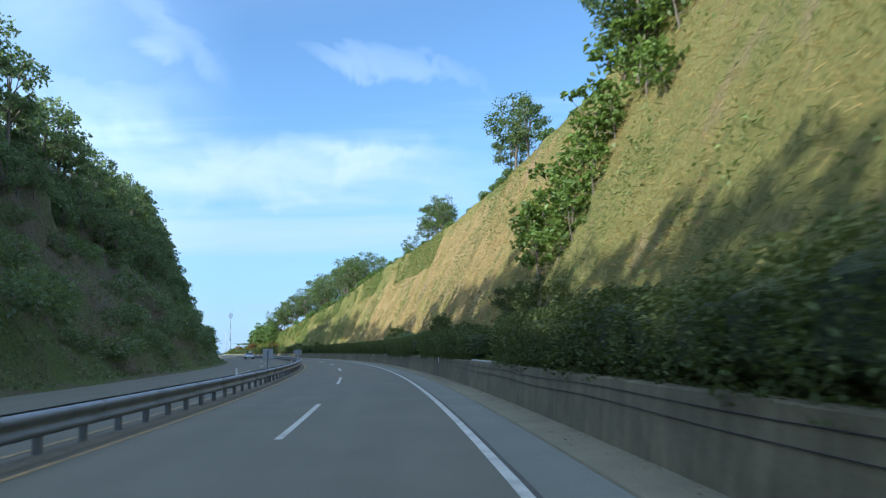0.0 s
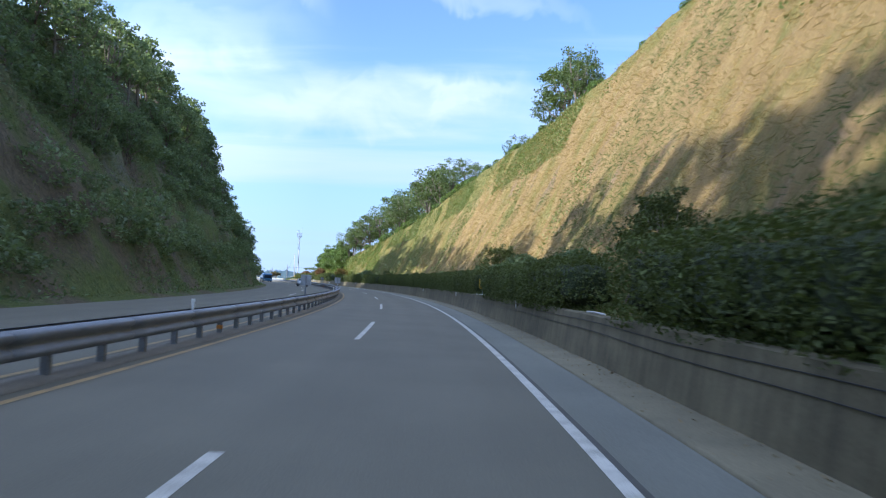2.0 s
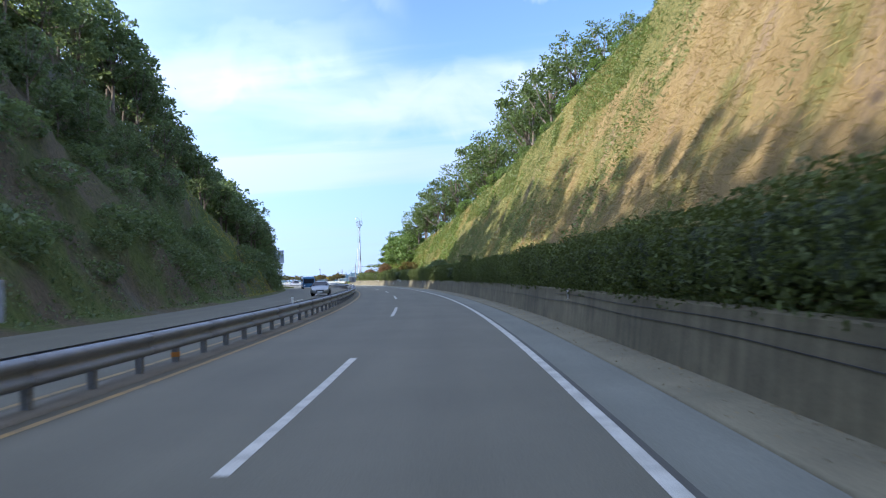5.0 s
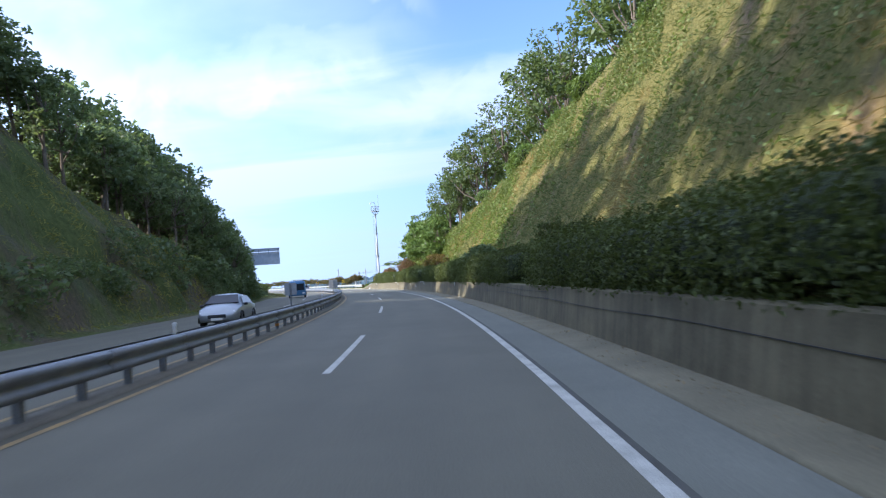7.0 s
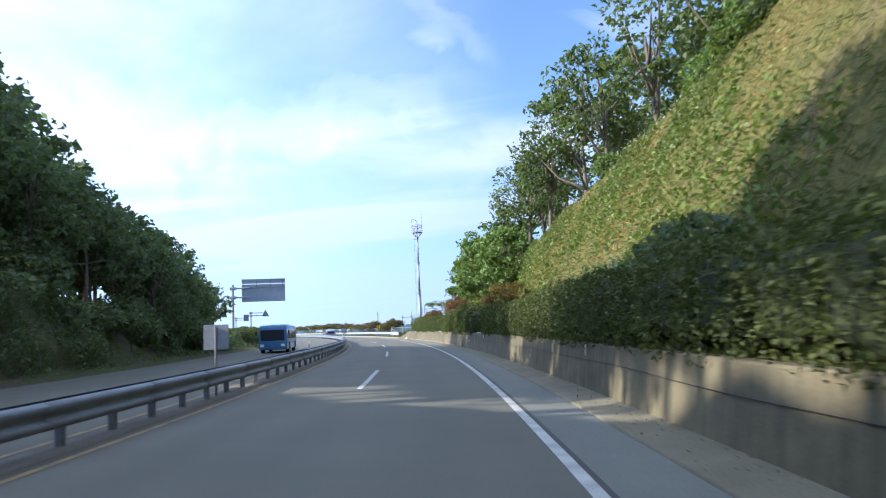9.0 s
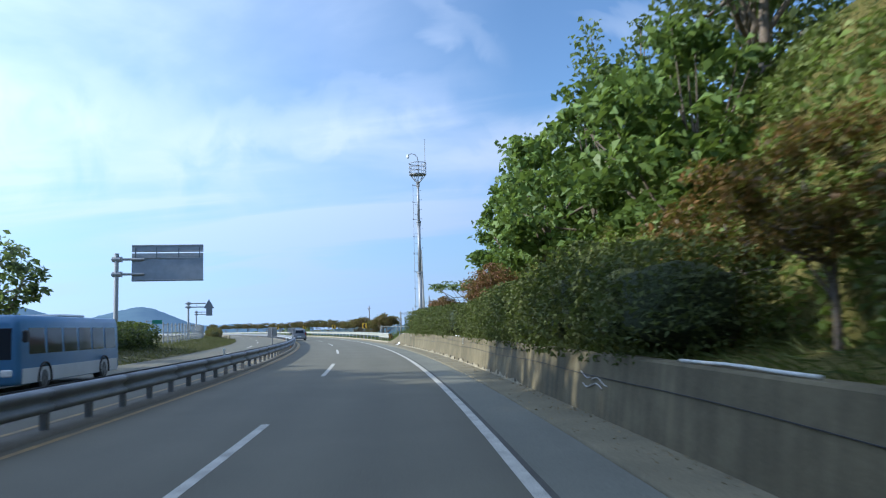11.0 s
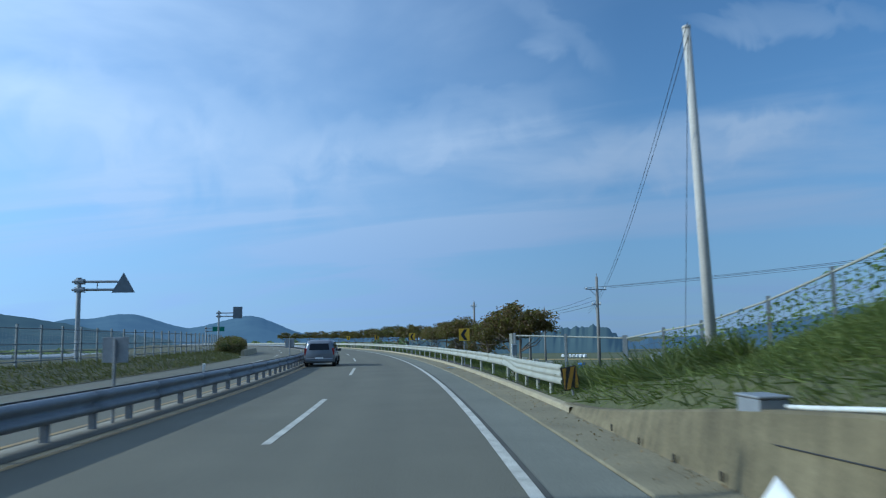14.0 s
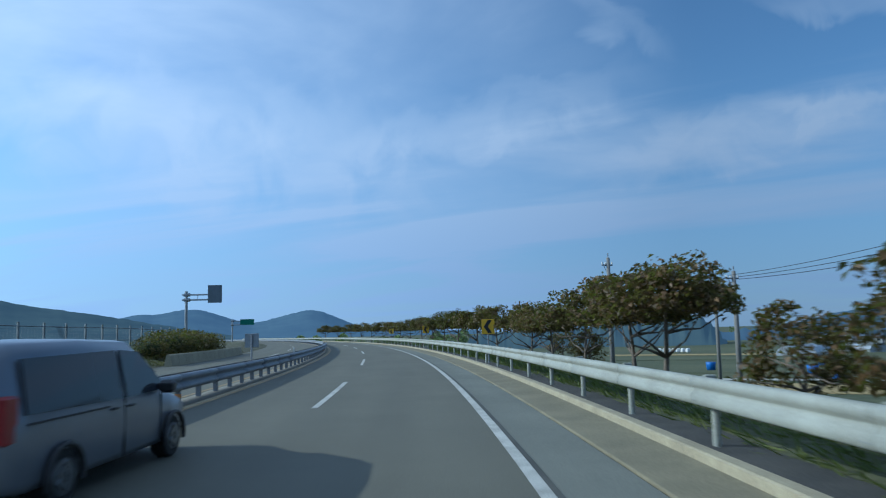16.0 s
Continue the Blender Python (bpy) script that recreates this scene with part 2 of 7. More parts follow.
def paint_material(name, colour, dirt):
    m, n, l, p = material(name)
    a = noise_node(n, l, 2.0, 5)
    b = noise_node(n, l, 55, 3, 0.7)
    f = n.new("ShaderNodeMath"); f.operation = "MULTIPLY"
    l.new(a, f.inputs[0]); l.new(b, f.inputs[1])
    col = ramp(n, l, f.outputs[0], [(0.14, dirt), (0.32, colour)])
    l.new(col, p.inputs["Base Color"])
    p.inputs["Roughness"].default_value = 0.75
    return m


def leaf_material(name, dark, light, glow=0.35, gloss=0.5):
    """Leaves differ one by one; light passes through them."""
    m, n, l, p = material(name)
    geo = n.new("ShaderNodeNewGeometry")
    info = n.new("ShaderNodeObjectInfo")
    col = ramp(n, l, geo.outputs["Random Per Island"], [(0.0, dark), (0.75, light), (1.0, tuple(min(1, v * 1.5) for v in light))])
    col = mix(n, l, 0.35, col, ramp(n, l, info.outputs["Random"], [(0.0, dark), (1.0, tuple(min(1, v * 1.25) for v in light))]))
    l.new(col, p.inputs["Base Color"])
    p.inputs["Roughness"].default_value = gloss
    p.inputs["Specular IOR Level"].default_value = 0.35
    tr = n.new("ShaderNodeBsdfTranslucent")
    l.new(mix(n, l, 0.5, col, (0.22, 0.30, 0.03)), tr.inputs["Color"])
    ms = n.new("ShaderNodeMixShader")
    ms.inputs[0].default_value = glow
    l.new(p.outputs[0], ms.inputs[1]); l.new(tr.outputs[0], ms.inputs[2])
    l.new(ms.outputs[0], n["Material Output"].inputs["Surface"])
    return m


def slope_material():
    """Steep cut bank: dense dry straw, green creeper along its top, bare reddish rock in streaks."""
    m, n, l, p = material("cut_bank_grass")
    streak = noise_node(n, l, 0.5, 7, 0.62, stretch=(1.0, 1.0, 0.4))
    patch = noise_node(n, l, 0.30, 7, 0.66, stretch=(1.0, 1.0, 0.6))
    rocky = noise_node(n, l, 0.22, 6, 0.66, stretch=(1.3, 1.3, 0.6))
    fine = noise_node(n, l, 7, 6, 0.72, stretch=(1, 1, 0.4))
    straw = ramp(n, l, streak, [(0.28, (0.205, 0.142, 0.062)), (0.45, (0.285, 0.2, 0.087)), (0.58, (0.34, 0.246, 0.105)), (0.72, (0.375, 0.29, 0.143))])
    green = ramp(n, l, fine, [(0.3, (0.07, 0.095, 0.02)), (0.7, (0.21, 0.225, 0.055))])
    uv = n.new("ShaderNodeUVMap")
    sep = n.new("ShaderNodeSeparateXYZ")
    l.new(uv.outputs[0], sep.inputs[0])
    along = n.new("ShaderNodeMapRange")
    along.inputs["From Min"].default_value, along.inputs["From Max"].default_value = 0, 300
    l.new(sep.outputs["Y"], along.inputs["Value"])
    lush = ramp(n, l, along.outputs[0], [(0.03, (0.29, 0.29, 0.29)), (0.13, (0.21, 0.21, 0.21)), (0.2, (0.04, 0.04, 0.04)), (0.42, (0.02, 0.02, 0.02)), (0.54, (0.14, 0.14, 0.14)), (0.6, (0.33, 0.33, 0.33)), (0.78, (0.38, 0.38, 0.38))])
    # creeper hangs down from the crest, which sinks along the road
    top = ramp(n, l, along.outputs[0], [(0.0, (0.86, 0.86, 0.86)), (0.467, (0.875, 0.875, 0.875)), (0.617, (0.68, 0.68, 0.68)), (0.797, (0.43, 0.43, 0.43)), (0.95, (0.22, 0.22, 0.22))])
    deep = ramp(n, l, along.outputs[0], [(0.2, (0.05, 0.05, 0.05)), (0.36, (0.10, 0.10, 0.10)), (0.5, (0.24, 0.24, 0.24)), (0.7, (0.30, 0.30, 0.30))])
    where = n.new("ShaderNodeTexCoord")
    high = n.new("ShaderNodeSeparateXYZ")
    l.new(where.outputs["Object"], high.inputs[0])

    def calc(op, a, b):
        node = n.new("ShaderNodeMath")
        node.operation = op
        for sock, v in zip(node.inputs, (a, b)):
            if isinstance(v, (int, float)):
                sock.default_value = v
            else:
                l.new(v, sock)
        return node.outputs[0]

    below = calc("SUBTRACT", top, calc("MULTIPLY", high.outputs["Z"], 0.05))
    hang = n.new("ShaderNodeMapRange")
    hang.inputs["From Min"].default_value, hang.inputs["From Max"].default_value = 0.0, 1.0
    hang.inputs["To Min"].default_value, hang.inputs["To Max"].default_value = 0.30, 0.0
    l.new(calc("DIVIDE", below, deep), hang.inputs["Value"])
    gf = ramp(n, l, calc("ADD", calc("ADD", patch, lush), hang.outputs[0]), [(0.52, (0, 0, 0)), (0.66, (0.85, 0.85, 0.85))])
    col = mix(n, l, gf, straw, green)
    rock = ramp(n, l, fine, [(0.3, (0.15, 0.10, 0.075)), (0.7, (0.37, 0.27, 0.19))])
    rf = ramp(n, l, rocky, [(0.57, (0, 0, 0)), (0.68, (0.8, 0.8, 0.8))])
    col = mix(n, l, rf, col, rock)
    col = mix(n, l, 0.28, col, ramp(n, l, fine, [(0.3, (0.09, 0.066, 0.03)), (0.7, (0.42, 0.31, 0.14))]))
    l.new(col, p.inputs["Base Color"])
    p.inputs["Roughness"].default_value = 1.0
    p.inputs["Specular IOR Level"].default_value = 0.1
    bump(n, l, p, fine, 0.9, 0.25)
    return m


def shaded_bank_material():
    """Steep bank under trees: moss and weeds, brown dead grass, some grey rock."""
    m, n, l, p = material("mossy_bank")
    patch = noise_node(n, l, 0.16, 6, 0.6, stretch=(1.0, 1.0, 0.6))
    rocky = noise_node(n, l, 0.12, 6, 0.62, stretch=(1.0, 1.0, 0.7))
    fine = noise_node(n, l, 4, 6, 0.7, stretch=(1, 1, 0.5))
    brown = ramp(n, l, fine, [(0.3, (0.072, 0.065, 0.044)), (0.7, (0.185, 0.155, 0.10))])
    green = ramp(n, l, fine, [(0.3, (0.06, 0.08, 0.027)), (0.7, (0.15, 0.18, 0.06))])
    col = mix(n, l, ramp(n, l, patch, [(0.42, (0, 0, 0)), (0.56, (1, 1, 1))]), brown, green)
    rock = ramp(n, l, fine, [(0.3, (0.09, 0.09, 0.085)), (0.7, (0.21, 0.205, 0.19))])
    col = mix(n, l, ramp(n, l, rocky, [(0.58, (0, 0, 0)), (0.68, (0.5, 0.5, 0.5))]), col, rock)
    l.new(col, p.inputs["Base Color"])
    p.inputs["Roughness"].default_value = 1.0
    p.inputs["Specular IOR Level"].default_value = 0.1
    bump(n, l, p, fine, 0.9, 0.3)
    return m


def wall_material():
    """Stained cast concrete: run marks, darker pours, pale patches."""
    m, n, l, p = material("stained_concrete")
    uv = n.new("ShaderNodeUVMap")
    run = noise_node(n, l, 1.0, 7, 0.62, vec=uv.outputs[0], stretch=(1.1, 0.75, 1))
    pour = noise_node(n, l, 1.0, 3, 0.5, vec=uv.outputs[0], stretch=(0.05, 0.12, 1))
    fine = noise_node(n, l, 25, 4, 0.65)
    col = ramp(n, l, run, [(0.32, (0.034, 0.030, 0.016)), (0.5, (0.115, 0.100, 0.057)), (0.68, (0.253, 0.219, 0.127))])
    col = mix(n, l, 0.45, col, ramp(n, l, pour, [(0.38, (0.050, 0.046, 0.023)), (0.62, (0.206, 0.178, 0.102))]))
    streaks = noise_node(n, l, 1.0, 4, 0.5, vec=uv.outputs[0], stretch=(0.35, 3.2, 1))
    col = mix(n, l, 0.22, col, ramp(n, l, streaks, [(0.4, (0.046, 0.038, 0.018)), (0.6, (0.236, 0.192, 0.102))]))
    col = mix(n, l, 0.25, col, ramp(n, l, fine, [(0.3, (0.05, 0.044, 0.022)), (0.7, (0.236, 0.194, 0.113))]))
    l.new(col, p.inputs["Base Color"])
    p.inputs["Roughness"].default_value = 0.92
    bump(n, l, p, fine, 0.35, 0.012)
    return m


def plain(name, colour, roughness=0.5, metal=0.0, scale=8.0, vary=0.12):
    """A made surface with light soiling."""
    m, n, l, p = material(name)
    a = noise_node(n, l, scale, 4)
    col = ramp(n, l, a, [(0.3, tuple(v * (1 - vary) for v in colour)), (0.7, tuple(min(1, v * (1 + vary)) for v in colour))])
    l.new(col, p.inputs["Base Color"])
    p.inputs["Roughness"].default_value, p.inputs["Metallic"].default_value = roughness, metal
    return m


ASPHALT = asphalt_material("worn_asphalt", (0.115, 0.110, 0.081), (0.167, 0.160, 0.119))
SHOULDER = asphalt_material("shoulder_asphalt", (0.139, 0.140, 0.113), (0.212, 0.214, 0.172))
GUTTER = rough_surface("gutter_concrete", (0.128, 0.113, 0.07), (0.224, 0.198, 0.122), 0.7, 22, 0.92)
KERB_MAT = rough_surface("kerb_concrete", (0.25, 0.215, 0.14), (0.38, 0.335, 0.22), 1.2, 20, 0.9)
MEDIAN_MAT = rough_surface("median_concrete", (0.13, 0.12, 0.095), (0.21, 0.195, 0.155), 0.8, 22, 0.92)
CHIPPED = rough_surface("chipped_mortar", (0.15, 0.13, 0.085), (0.36, 0.32, 0.22), 2.5, 16, 0.95, 0.7, 0.02)
WALL = wall_material()
SLOPE = slope_material()
MOSSY = shaded_bank_material()
WHITE_LINE = paint_material("white_road_paint", (0.54, 0.53, 0.47), (0.30, 0.29, 0.25))
YELLOW_LINE = paint_material("yellow_road_paint", (0.36, 0.25, 0.10), (0.17, 0.14, 0.09))
STEEL = rough_surface("galvanised_steel", (0.165, 0.178, 0.195), (0.25, 0.263, 0.285), 1.5, 30, 0.55, 0.1, 0.003, 0.18)
RAIL_PALE = rough_surface("pale_weathered_rail", (0.25, 0.255, 0.215), (0.35, 0.355, 0.305), 1.2, 30, 0.7, 0.1, 0.003, 0.0)
MAST_STEEL = rough_surface("mast_steel", (0.24, 0.25, 0.26), (0.36, 0.37, 0.38), 0.9, 25, 0.5, 0.08, 0.003, 0.3)
CONCRETE_POLE = rough_surface("pole_concrete", (0.40, 0.38, 0.34), (0.55, 0.52, 0.47), 0.8, 30, 0.85)
POLE_GREY = rough_surface("grey_pole_concrete", (0.15, 0.145, 0.135), (0.24, 0.23, 0.21), 0.8, 30, 0.85)
BARK = rough_surface("bark", (0.09, 0.07, 0.05), (0.22, 0.18, 0.14), 3, 25, 0.95, 0.8, 0.03)
LEAF_HEDGE = leaf_material("hedge_leaf", (0.034, 0.044, 0.015), (0.1, 0.118, 0.035), 0.22, 0.75)
LEAF_DARK = leaf_material("dark_leaf", (0.074, 0.101, 0.066), (0.185, 0.232, 0.128), 0.5)
LEAF_RIDGE = leaf_material("ridge_leaf", (0.048, 0.070, 0.030), (0.125, 0.165, 0.062))
LEAF_MID = leaf_material("broad_leaf", (0.058, 0.10, 0.028), (0.165, 0.24, 0.062))
LEAF_LIGHT = leaf_material("creeper_leaf", (0.06, 0.10, 0.02), (0.17, 0.23, 0.05))
LEAF_CREST = leaf_material("crest_creeper_leaf", (0.09, 0.125, 0.035), (0.21, 0.245, 0.08))
LEAF_DEEP = leaf_material("deep_green_leaf", (0.02, 0.03, 0.014), (0.062, 0.078, 0.032))
LEAF_RED = leaf_material("reddish_leaf", (0.12, 0.058, 0.038), (0.27, 0.13, 0.075))
LEAF_RUST = leaf_material("autumn_tinted_leaf", (0.06, 0.05, 0.015), (0.23, 0.115, 0.035))
LEAF_SHRUB = leaf_material("dull_rust_leaf", (0.045, 0.04, 0.018), (0.15, 0.085, 0.038))
LEAF_ROADSIDE = leaf_material("roadside_leaf", (0.04, 0.038, 0.017), (0.145, 0.088, 0.042))
STRAW = leaf_material("dry_grass_blade", (0.20, 0.137, 0.05), (0.38, 0.265, 0.10), 0.25, 0.8)
LITTER = leaf_material("dry_leaf_litter", (0.07, 0.05, 0.028), (0.26, 0.19, 0.10), 0.1, 0.9)
GRASS_BLADE = leaf_material("green_grass_blade", (0.045, 0.065, 0.02), (0.13, 0.145, 0.045), 0.3, 0.7)
BERM_BLADE = leaf_material("berm_grass_blade", (0.075, 0.105, 0.03), (0.175, 0.205, 0.06), 0.3, 0.7)
MEADOW_BLADE = leaf_material("olive_grass_blade", (0.15, 0.142, 0.033), (0.32, 0.285, 0.075), 0.3, 0.8)
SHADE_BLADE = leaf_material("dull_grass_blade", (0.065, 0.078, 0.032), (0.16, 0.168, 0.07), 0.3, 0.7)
VERGE_BLADE = leaf_material("withered_verge_blade", (0.045, 0.048, 0.02), (0.125, 0.112, 0.05), 0.25, 0.8)
GRASS = rough_surface("verge_grass", (0.045, 0.056, 0.02), (0.12, 0.12, 0.05), 0.25, 6, 1.0, 0.8, 0.1)
FIELD = rough_surface("field_ground", (0.044, 0.056, 0.02), (0.092, 0.098, 0.038), 0.02, 0.6, 1.0, 0.5, 0.2)
GREENS = rough_surface("green_field", (0.055, 0.068, 0.026), (0.11, 0.112, 0.048), 0.05, 1.5, 1.0, 0.5, 0.15)
PADDY = rough_surface("ripe_field", (0.26, 0.19, 0.07), (0.38, 0.29, 0.12), 0.1, 3, 1.0, 0.5, 0.1)
EARTH = rough_surface("left_bank_earth", (0.045, 0.047, 0.022), (0.10, 0.095, 0.046), 0.3, 5, 1.0, 0.8, 0.15)
# solid core of the bushes; the shade inside is put into its dark green
INNER = rough_surface("inner_shade", (0.018, 0.026, 0.009), (0.06, 0.08, 0.022), 14, 22, 1.0, 1.0, 0.12)
CABLE = plain("cable_sheath", (0.02, 0.02, 0.02), 0.7)
SIGN_BACK = plain("sign_back_aluminium", (0.30, 0.31, 0.32), 0.5, 0.5)
SIGN_GREY = plain("grey_sign_sheet", (0.15, 0.17, 0.19), 0.5, 0.2, 3.0)
BOARD_GREY = plain("grey_board_sheet", (0.22, 0.25, 0.29), 0.5, 0.2, 1.5)
SIGN_DARK = plain("dark_sign_bar", (0.10, 0.12, 0.15), 0.6)
STRIPE_YELLOW = plain("dirty_yellow_stripe", (0.36, 0.2, 0.02), 0.6)
SIGN_YELLOW = plain("yellow_reflective_sheet", (0.72, 0.44, 0.02), 0.45)
SIGN_BLACK = plain("black_reflective_sheet", (0.02, 0.02, 0.022), 0.5)
SIGN_GREEN = plain("green_reflective_sheet", (0.02, 0.16, 0.10), 0.45)
SIGN_WHITE = plain("white_sheet", (0.70, 0.70, 0.68), 0.5)
WHITE_PIPE = plain("white_pipe", (0.62, 0.62, 0.58), 0.5)
ORANGE = plain("orange_reflector", (0.55, 0.22, 0.03), 0.5)


# ---- mesh helpers ----
class Shape:
    """Collects faces for one mesh."""

    def __init__(self):
        self.v, self.f = [], []

    def add(self, verts, faces):
        k = len(self.v)
        self.v.extend(tuple(float(c) for c in p) for p in verts)
        self.f.extend(tuple(i + k for i in q) for q in faces)
        return self

    def box(self, c, size, bevel=0.0, rot=None):
        """A box with its upper and lower rims chamfered."""
        x, y, z = (d / 2 for d in size)
        b = min(bevel, x * 0.9, y * 0.9, z * 0.9)
        rings = []
        for zz, ins in (((-z, b), (-z + b, 0), (z - b, 0), (z, b)) if b > 0 else ((-z, 0), (z, 0))):
            rings.append([(sx * (x - ins), sy * (y - ins), zz) for sx, sy in ((-1, -1), (1, -1), (1, 1), (-1, 1))])
        pts = [Vector(p) for r in rings for p in r]
        if rot is not None:
            pts = [rot @ p for p in pts]
        pts = [p + Vector(c) for p in pts]
        faces = [(3, 2, 1, 0)]
        n = len(rings)
        for r in range(n - 1):
            for i in range(4):
                j = (i + 1) % 4
                faces.append((r * 4 + i, r * 4 + j, r * 4 + 4 + j, r * 4 + 4 + i))
        faces.append(tuple((n - 1) * 4 + i for i in range(4)))
        return self.add(pts, faces)

    def tube(self, path, radii, sides=8, cap=True):
        """A round bar through the points of path."""
        path = [Vector(p) for p in path]
        if not isinstance(radii, (list, tuple)):
            radii = [radii] * len(path)
        pts, faces = [], []
        for i, (p, r) in enumerate(zip(path, radii)):
            d = (path[min(i + 1, len(path) - 1)] - path[max(i - 1, 0)]).normalized()
            a = d.cross(Vector((0.31, 0.22, 0.93)) if abs(d.z) < 0.9 else Vector((1, 0.1, 0))).normalized()
            b = d.cross(a)
            for k in range(sides):
                t = 2 * math.pi * k / sides
                pts.append(p + a * (r * math.cos(t)) + b * (r * math.sin(t)))
        n = len(path)
        for i in range(n - 1):
            for k in range(sides):
                j = (k + 1) % sides
                faces.append((i * sides + k, i * sides + j, (i + 1) * sides + j, (i + 1) * sides + k))
        if cap:
            faces.append(tuple(range(sides))[::-1])
            faces.append(tuple((n - 1) * sides + k for k in range(sides)))
        return self.add(pts, faces)

    def plate(self, outline, y0, y1):
        """A flat plate: an outline in x, z with thickness along y."""
        n = len(outline)
        pts = [(x, y0, z) for x, z in outline] + [(x, y1, z) for x, z in outline]
        faces = [tuple(range(n)), tuple(range(2 * n - 1, n - 1, -1))]
        for i in range(n):
            j = (i + 1) % n
            faces.append((j, i, n + i, n + j))
        return self.add(pts, faces)

    def mesh(self, name, smooth=False):
        me = bpy.data.meshes.new(name)
        me.from_pydata(self.v, [], self.f)
        if smooth:
            me.polygons.foreach_set("use_smooth", [True] * len(me.polygons))
        me.update()
        return me


def part(name, shape, mat, parent=None, label="", smooth=False):
    """Links a shape, or a mesh, as one object under a thing."""
    me = shape.mesh(name, smooth) if isinstance(shape, Shape) else shape
    if mat is not None and not me.materials:
        me.materials.append(mat)
    ob = new(name, me)
    if parent is not None:
        ob.parent = parent
    if label:
        ob["label"] = label
    return ob


def thing(name, m, label, category, group="", kind=""):
    ob = new(name)
    ob.empty_display_size = 0.2
    ob.matrix_basis = m
    return tagged(ob, label, category, group, kind)


def sheet(name, stations, profiles, mat, smooth=True, closed=False, parent=None):
    """A surface swept along the road: for each station a list of (lat, z)."""
    stations = np.asarray(stations, float)
    prof = np.asarray(profiles, float)
    if prof.ndim == 2:
        prof = np.repeat(prof[None], len(stations), 0)
    ns, k = prof.shape[:2]
    x, y = on_road(np.repeat(stations, k), prof[:, :, 0].ravel())
    co = np.stack([x, y, prof[:, :, 1].ravel()], 1)
    wrap = k if closed else k - 1
    a = (np.arange(ns - 1)[:, None] * k + np.arange(wrap)[None]).ravel()
    b = (np.arange(ns - 1)[:, None] * k + (np.arange(wrap) + 1)[None] % k).ravel()
    quads = np.stack([a, b, b + k, a + k], 1)
    faces = quads.tolist()
    if closed:
        faces += [list(range(k))[::-1], list(range((ns - 1) * k, ns * k))]
    me = bpy.data.meshes.new(name)
    me.from_pydata(co.tolist(), [], faces)
    run = np.concatenate([[0], np.cumsum(np.hypot(np.diff(prof[0, :, 0]), np.diff(prof[0, :, 1])))])
    uv = me.uv_layers.new(name="road")
    loops = np.zeros(len(me.loops), int)
    me.loops.foreach_get("vertex_index", loops)
    across = prof[:, :, 0].ravel() if not closed else np.tile(run, ns)
    along = np.repeat(stations, k)
    uv.data.foreach_set("uv", np.stack([across[loops], along[loops]], 1).astype("f").ravel())
    if smooth:
        caps = 2 if closed else 0
        me.polygons.foreach_set("use_smooth", [True] * (len(me.polygons) - caps) + [False] * caps)
    me.update()
    return part(name, me, mat, parent)


def quad_mesh(name, quads, mat):
    """A mesh of loose four-cornered leaves from an array (n, 4, 3)."""
    n = len(quads)
    me = bpy.data.meshes.new(name)
    me.vertices.add(n * 4)
    me.vertices.foreach_set("co", np.asarray(quads, "f").ravel())
    me.loops.add(n * 4)
    me.loops.foreach_set("vertex_index", np.arange(n * 4))
    me.polygons.add(n)
    me.polygons.foreach_set("loop_start", np.arange(n) * 4)
    me.update(calc_edges=True)
    me.materials.append(mat)
    return me


def leaves(rng, centres, size, lift=0.35, wide=0.55, fold=0.18, spread=0.35):
    """Pointed, slightly folded leaves at the centres, looking mostly outwards and up."""
    n = len(centres)
    nor = rng.normal(size=(n, 3))
    nor[:, 2] = np.abs(nor[:, 2]) + lift
    nor /= np.linalg.norm(nor, axis=1, keepdims=True)
    d = rng.normal(size=(n, 3))
    d -= nor * (d * nor).sum(1, keepdims=True)
    d /= np.linalg.norm(d, axis=1, keepdims=True)
    s = np.cross(nor, d)
    ln = size * (1 + spread * rng.uniform(-1, 1, (n, 1)))
    c = np.asarray(centres)
    q = np.empty((n, 4, 3))
    q[:, 0] = c - d * ln * 0.5
    q[:, 1] = c + s * ln * wide * 0.5 + nor * ln * fold - d * ln * 0.05
    q[:, 2] = c + d * ln * 0.5 - nor * ln * 0.12
    q[:, 3] = c - s * ln * wide * 0.5 + nor * ln * fold - d * ln * 0.05
    return q


def ball_points(rng, n, centre, radii, shell=0.55):
    """Points through the outer part of an ellipsoid."""
    d = rng.normal(size=(n, 3))
    d /= np.linalg.norm(d, axis=1, keepdims=True)
    r = (shell + (1 - shell) * rng.uniform(0, 1, (n, 1)) ** 0.6)
    return np.asarray(centre) + d * r * np.asarray(radii)


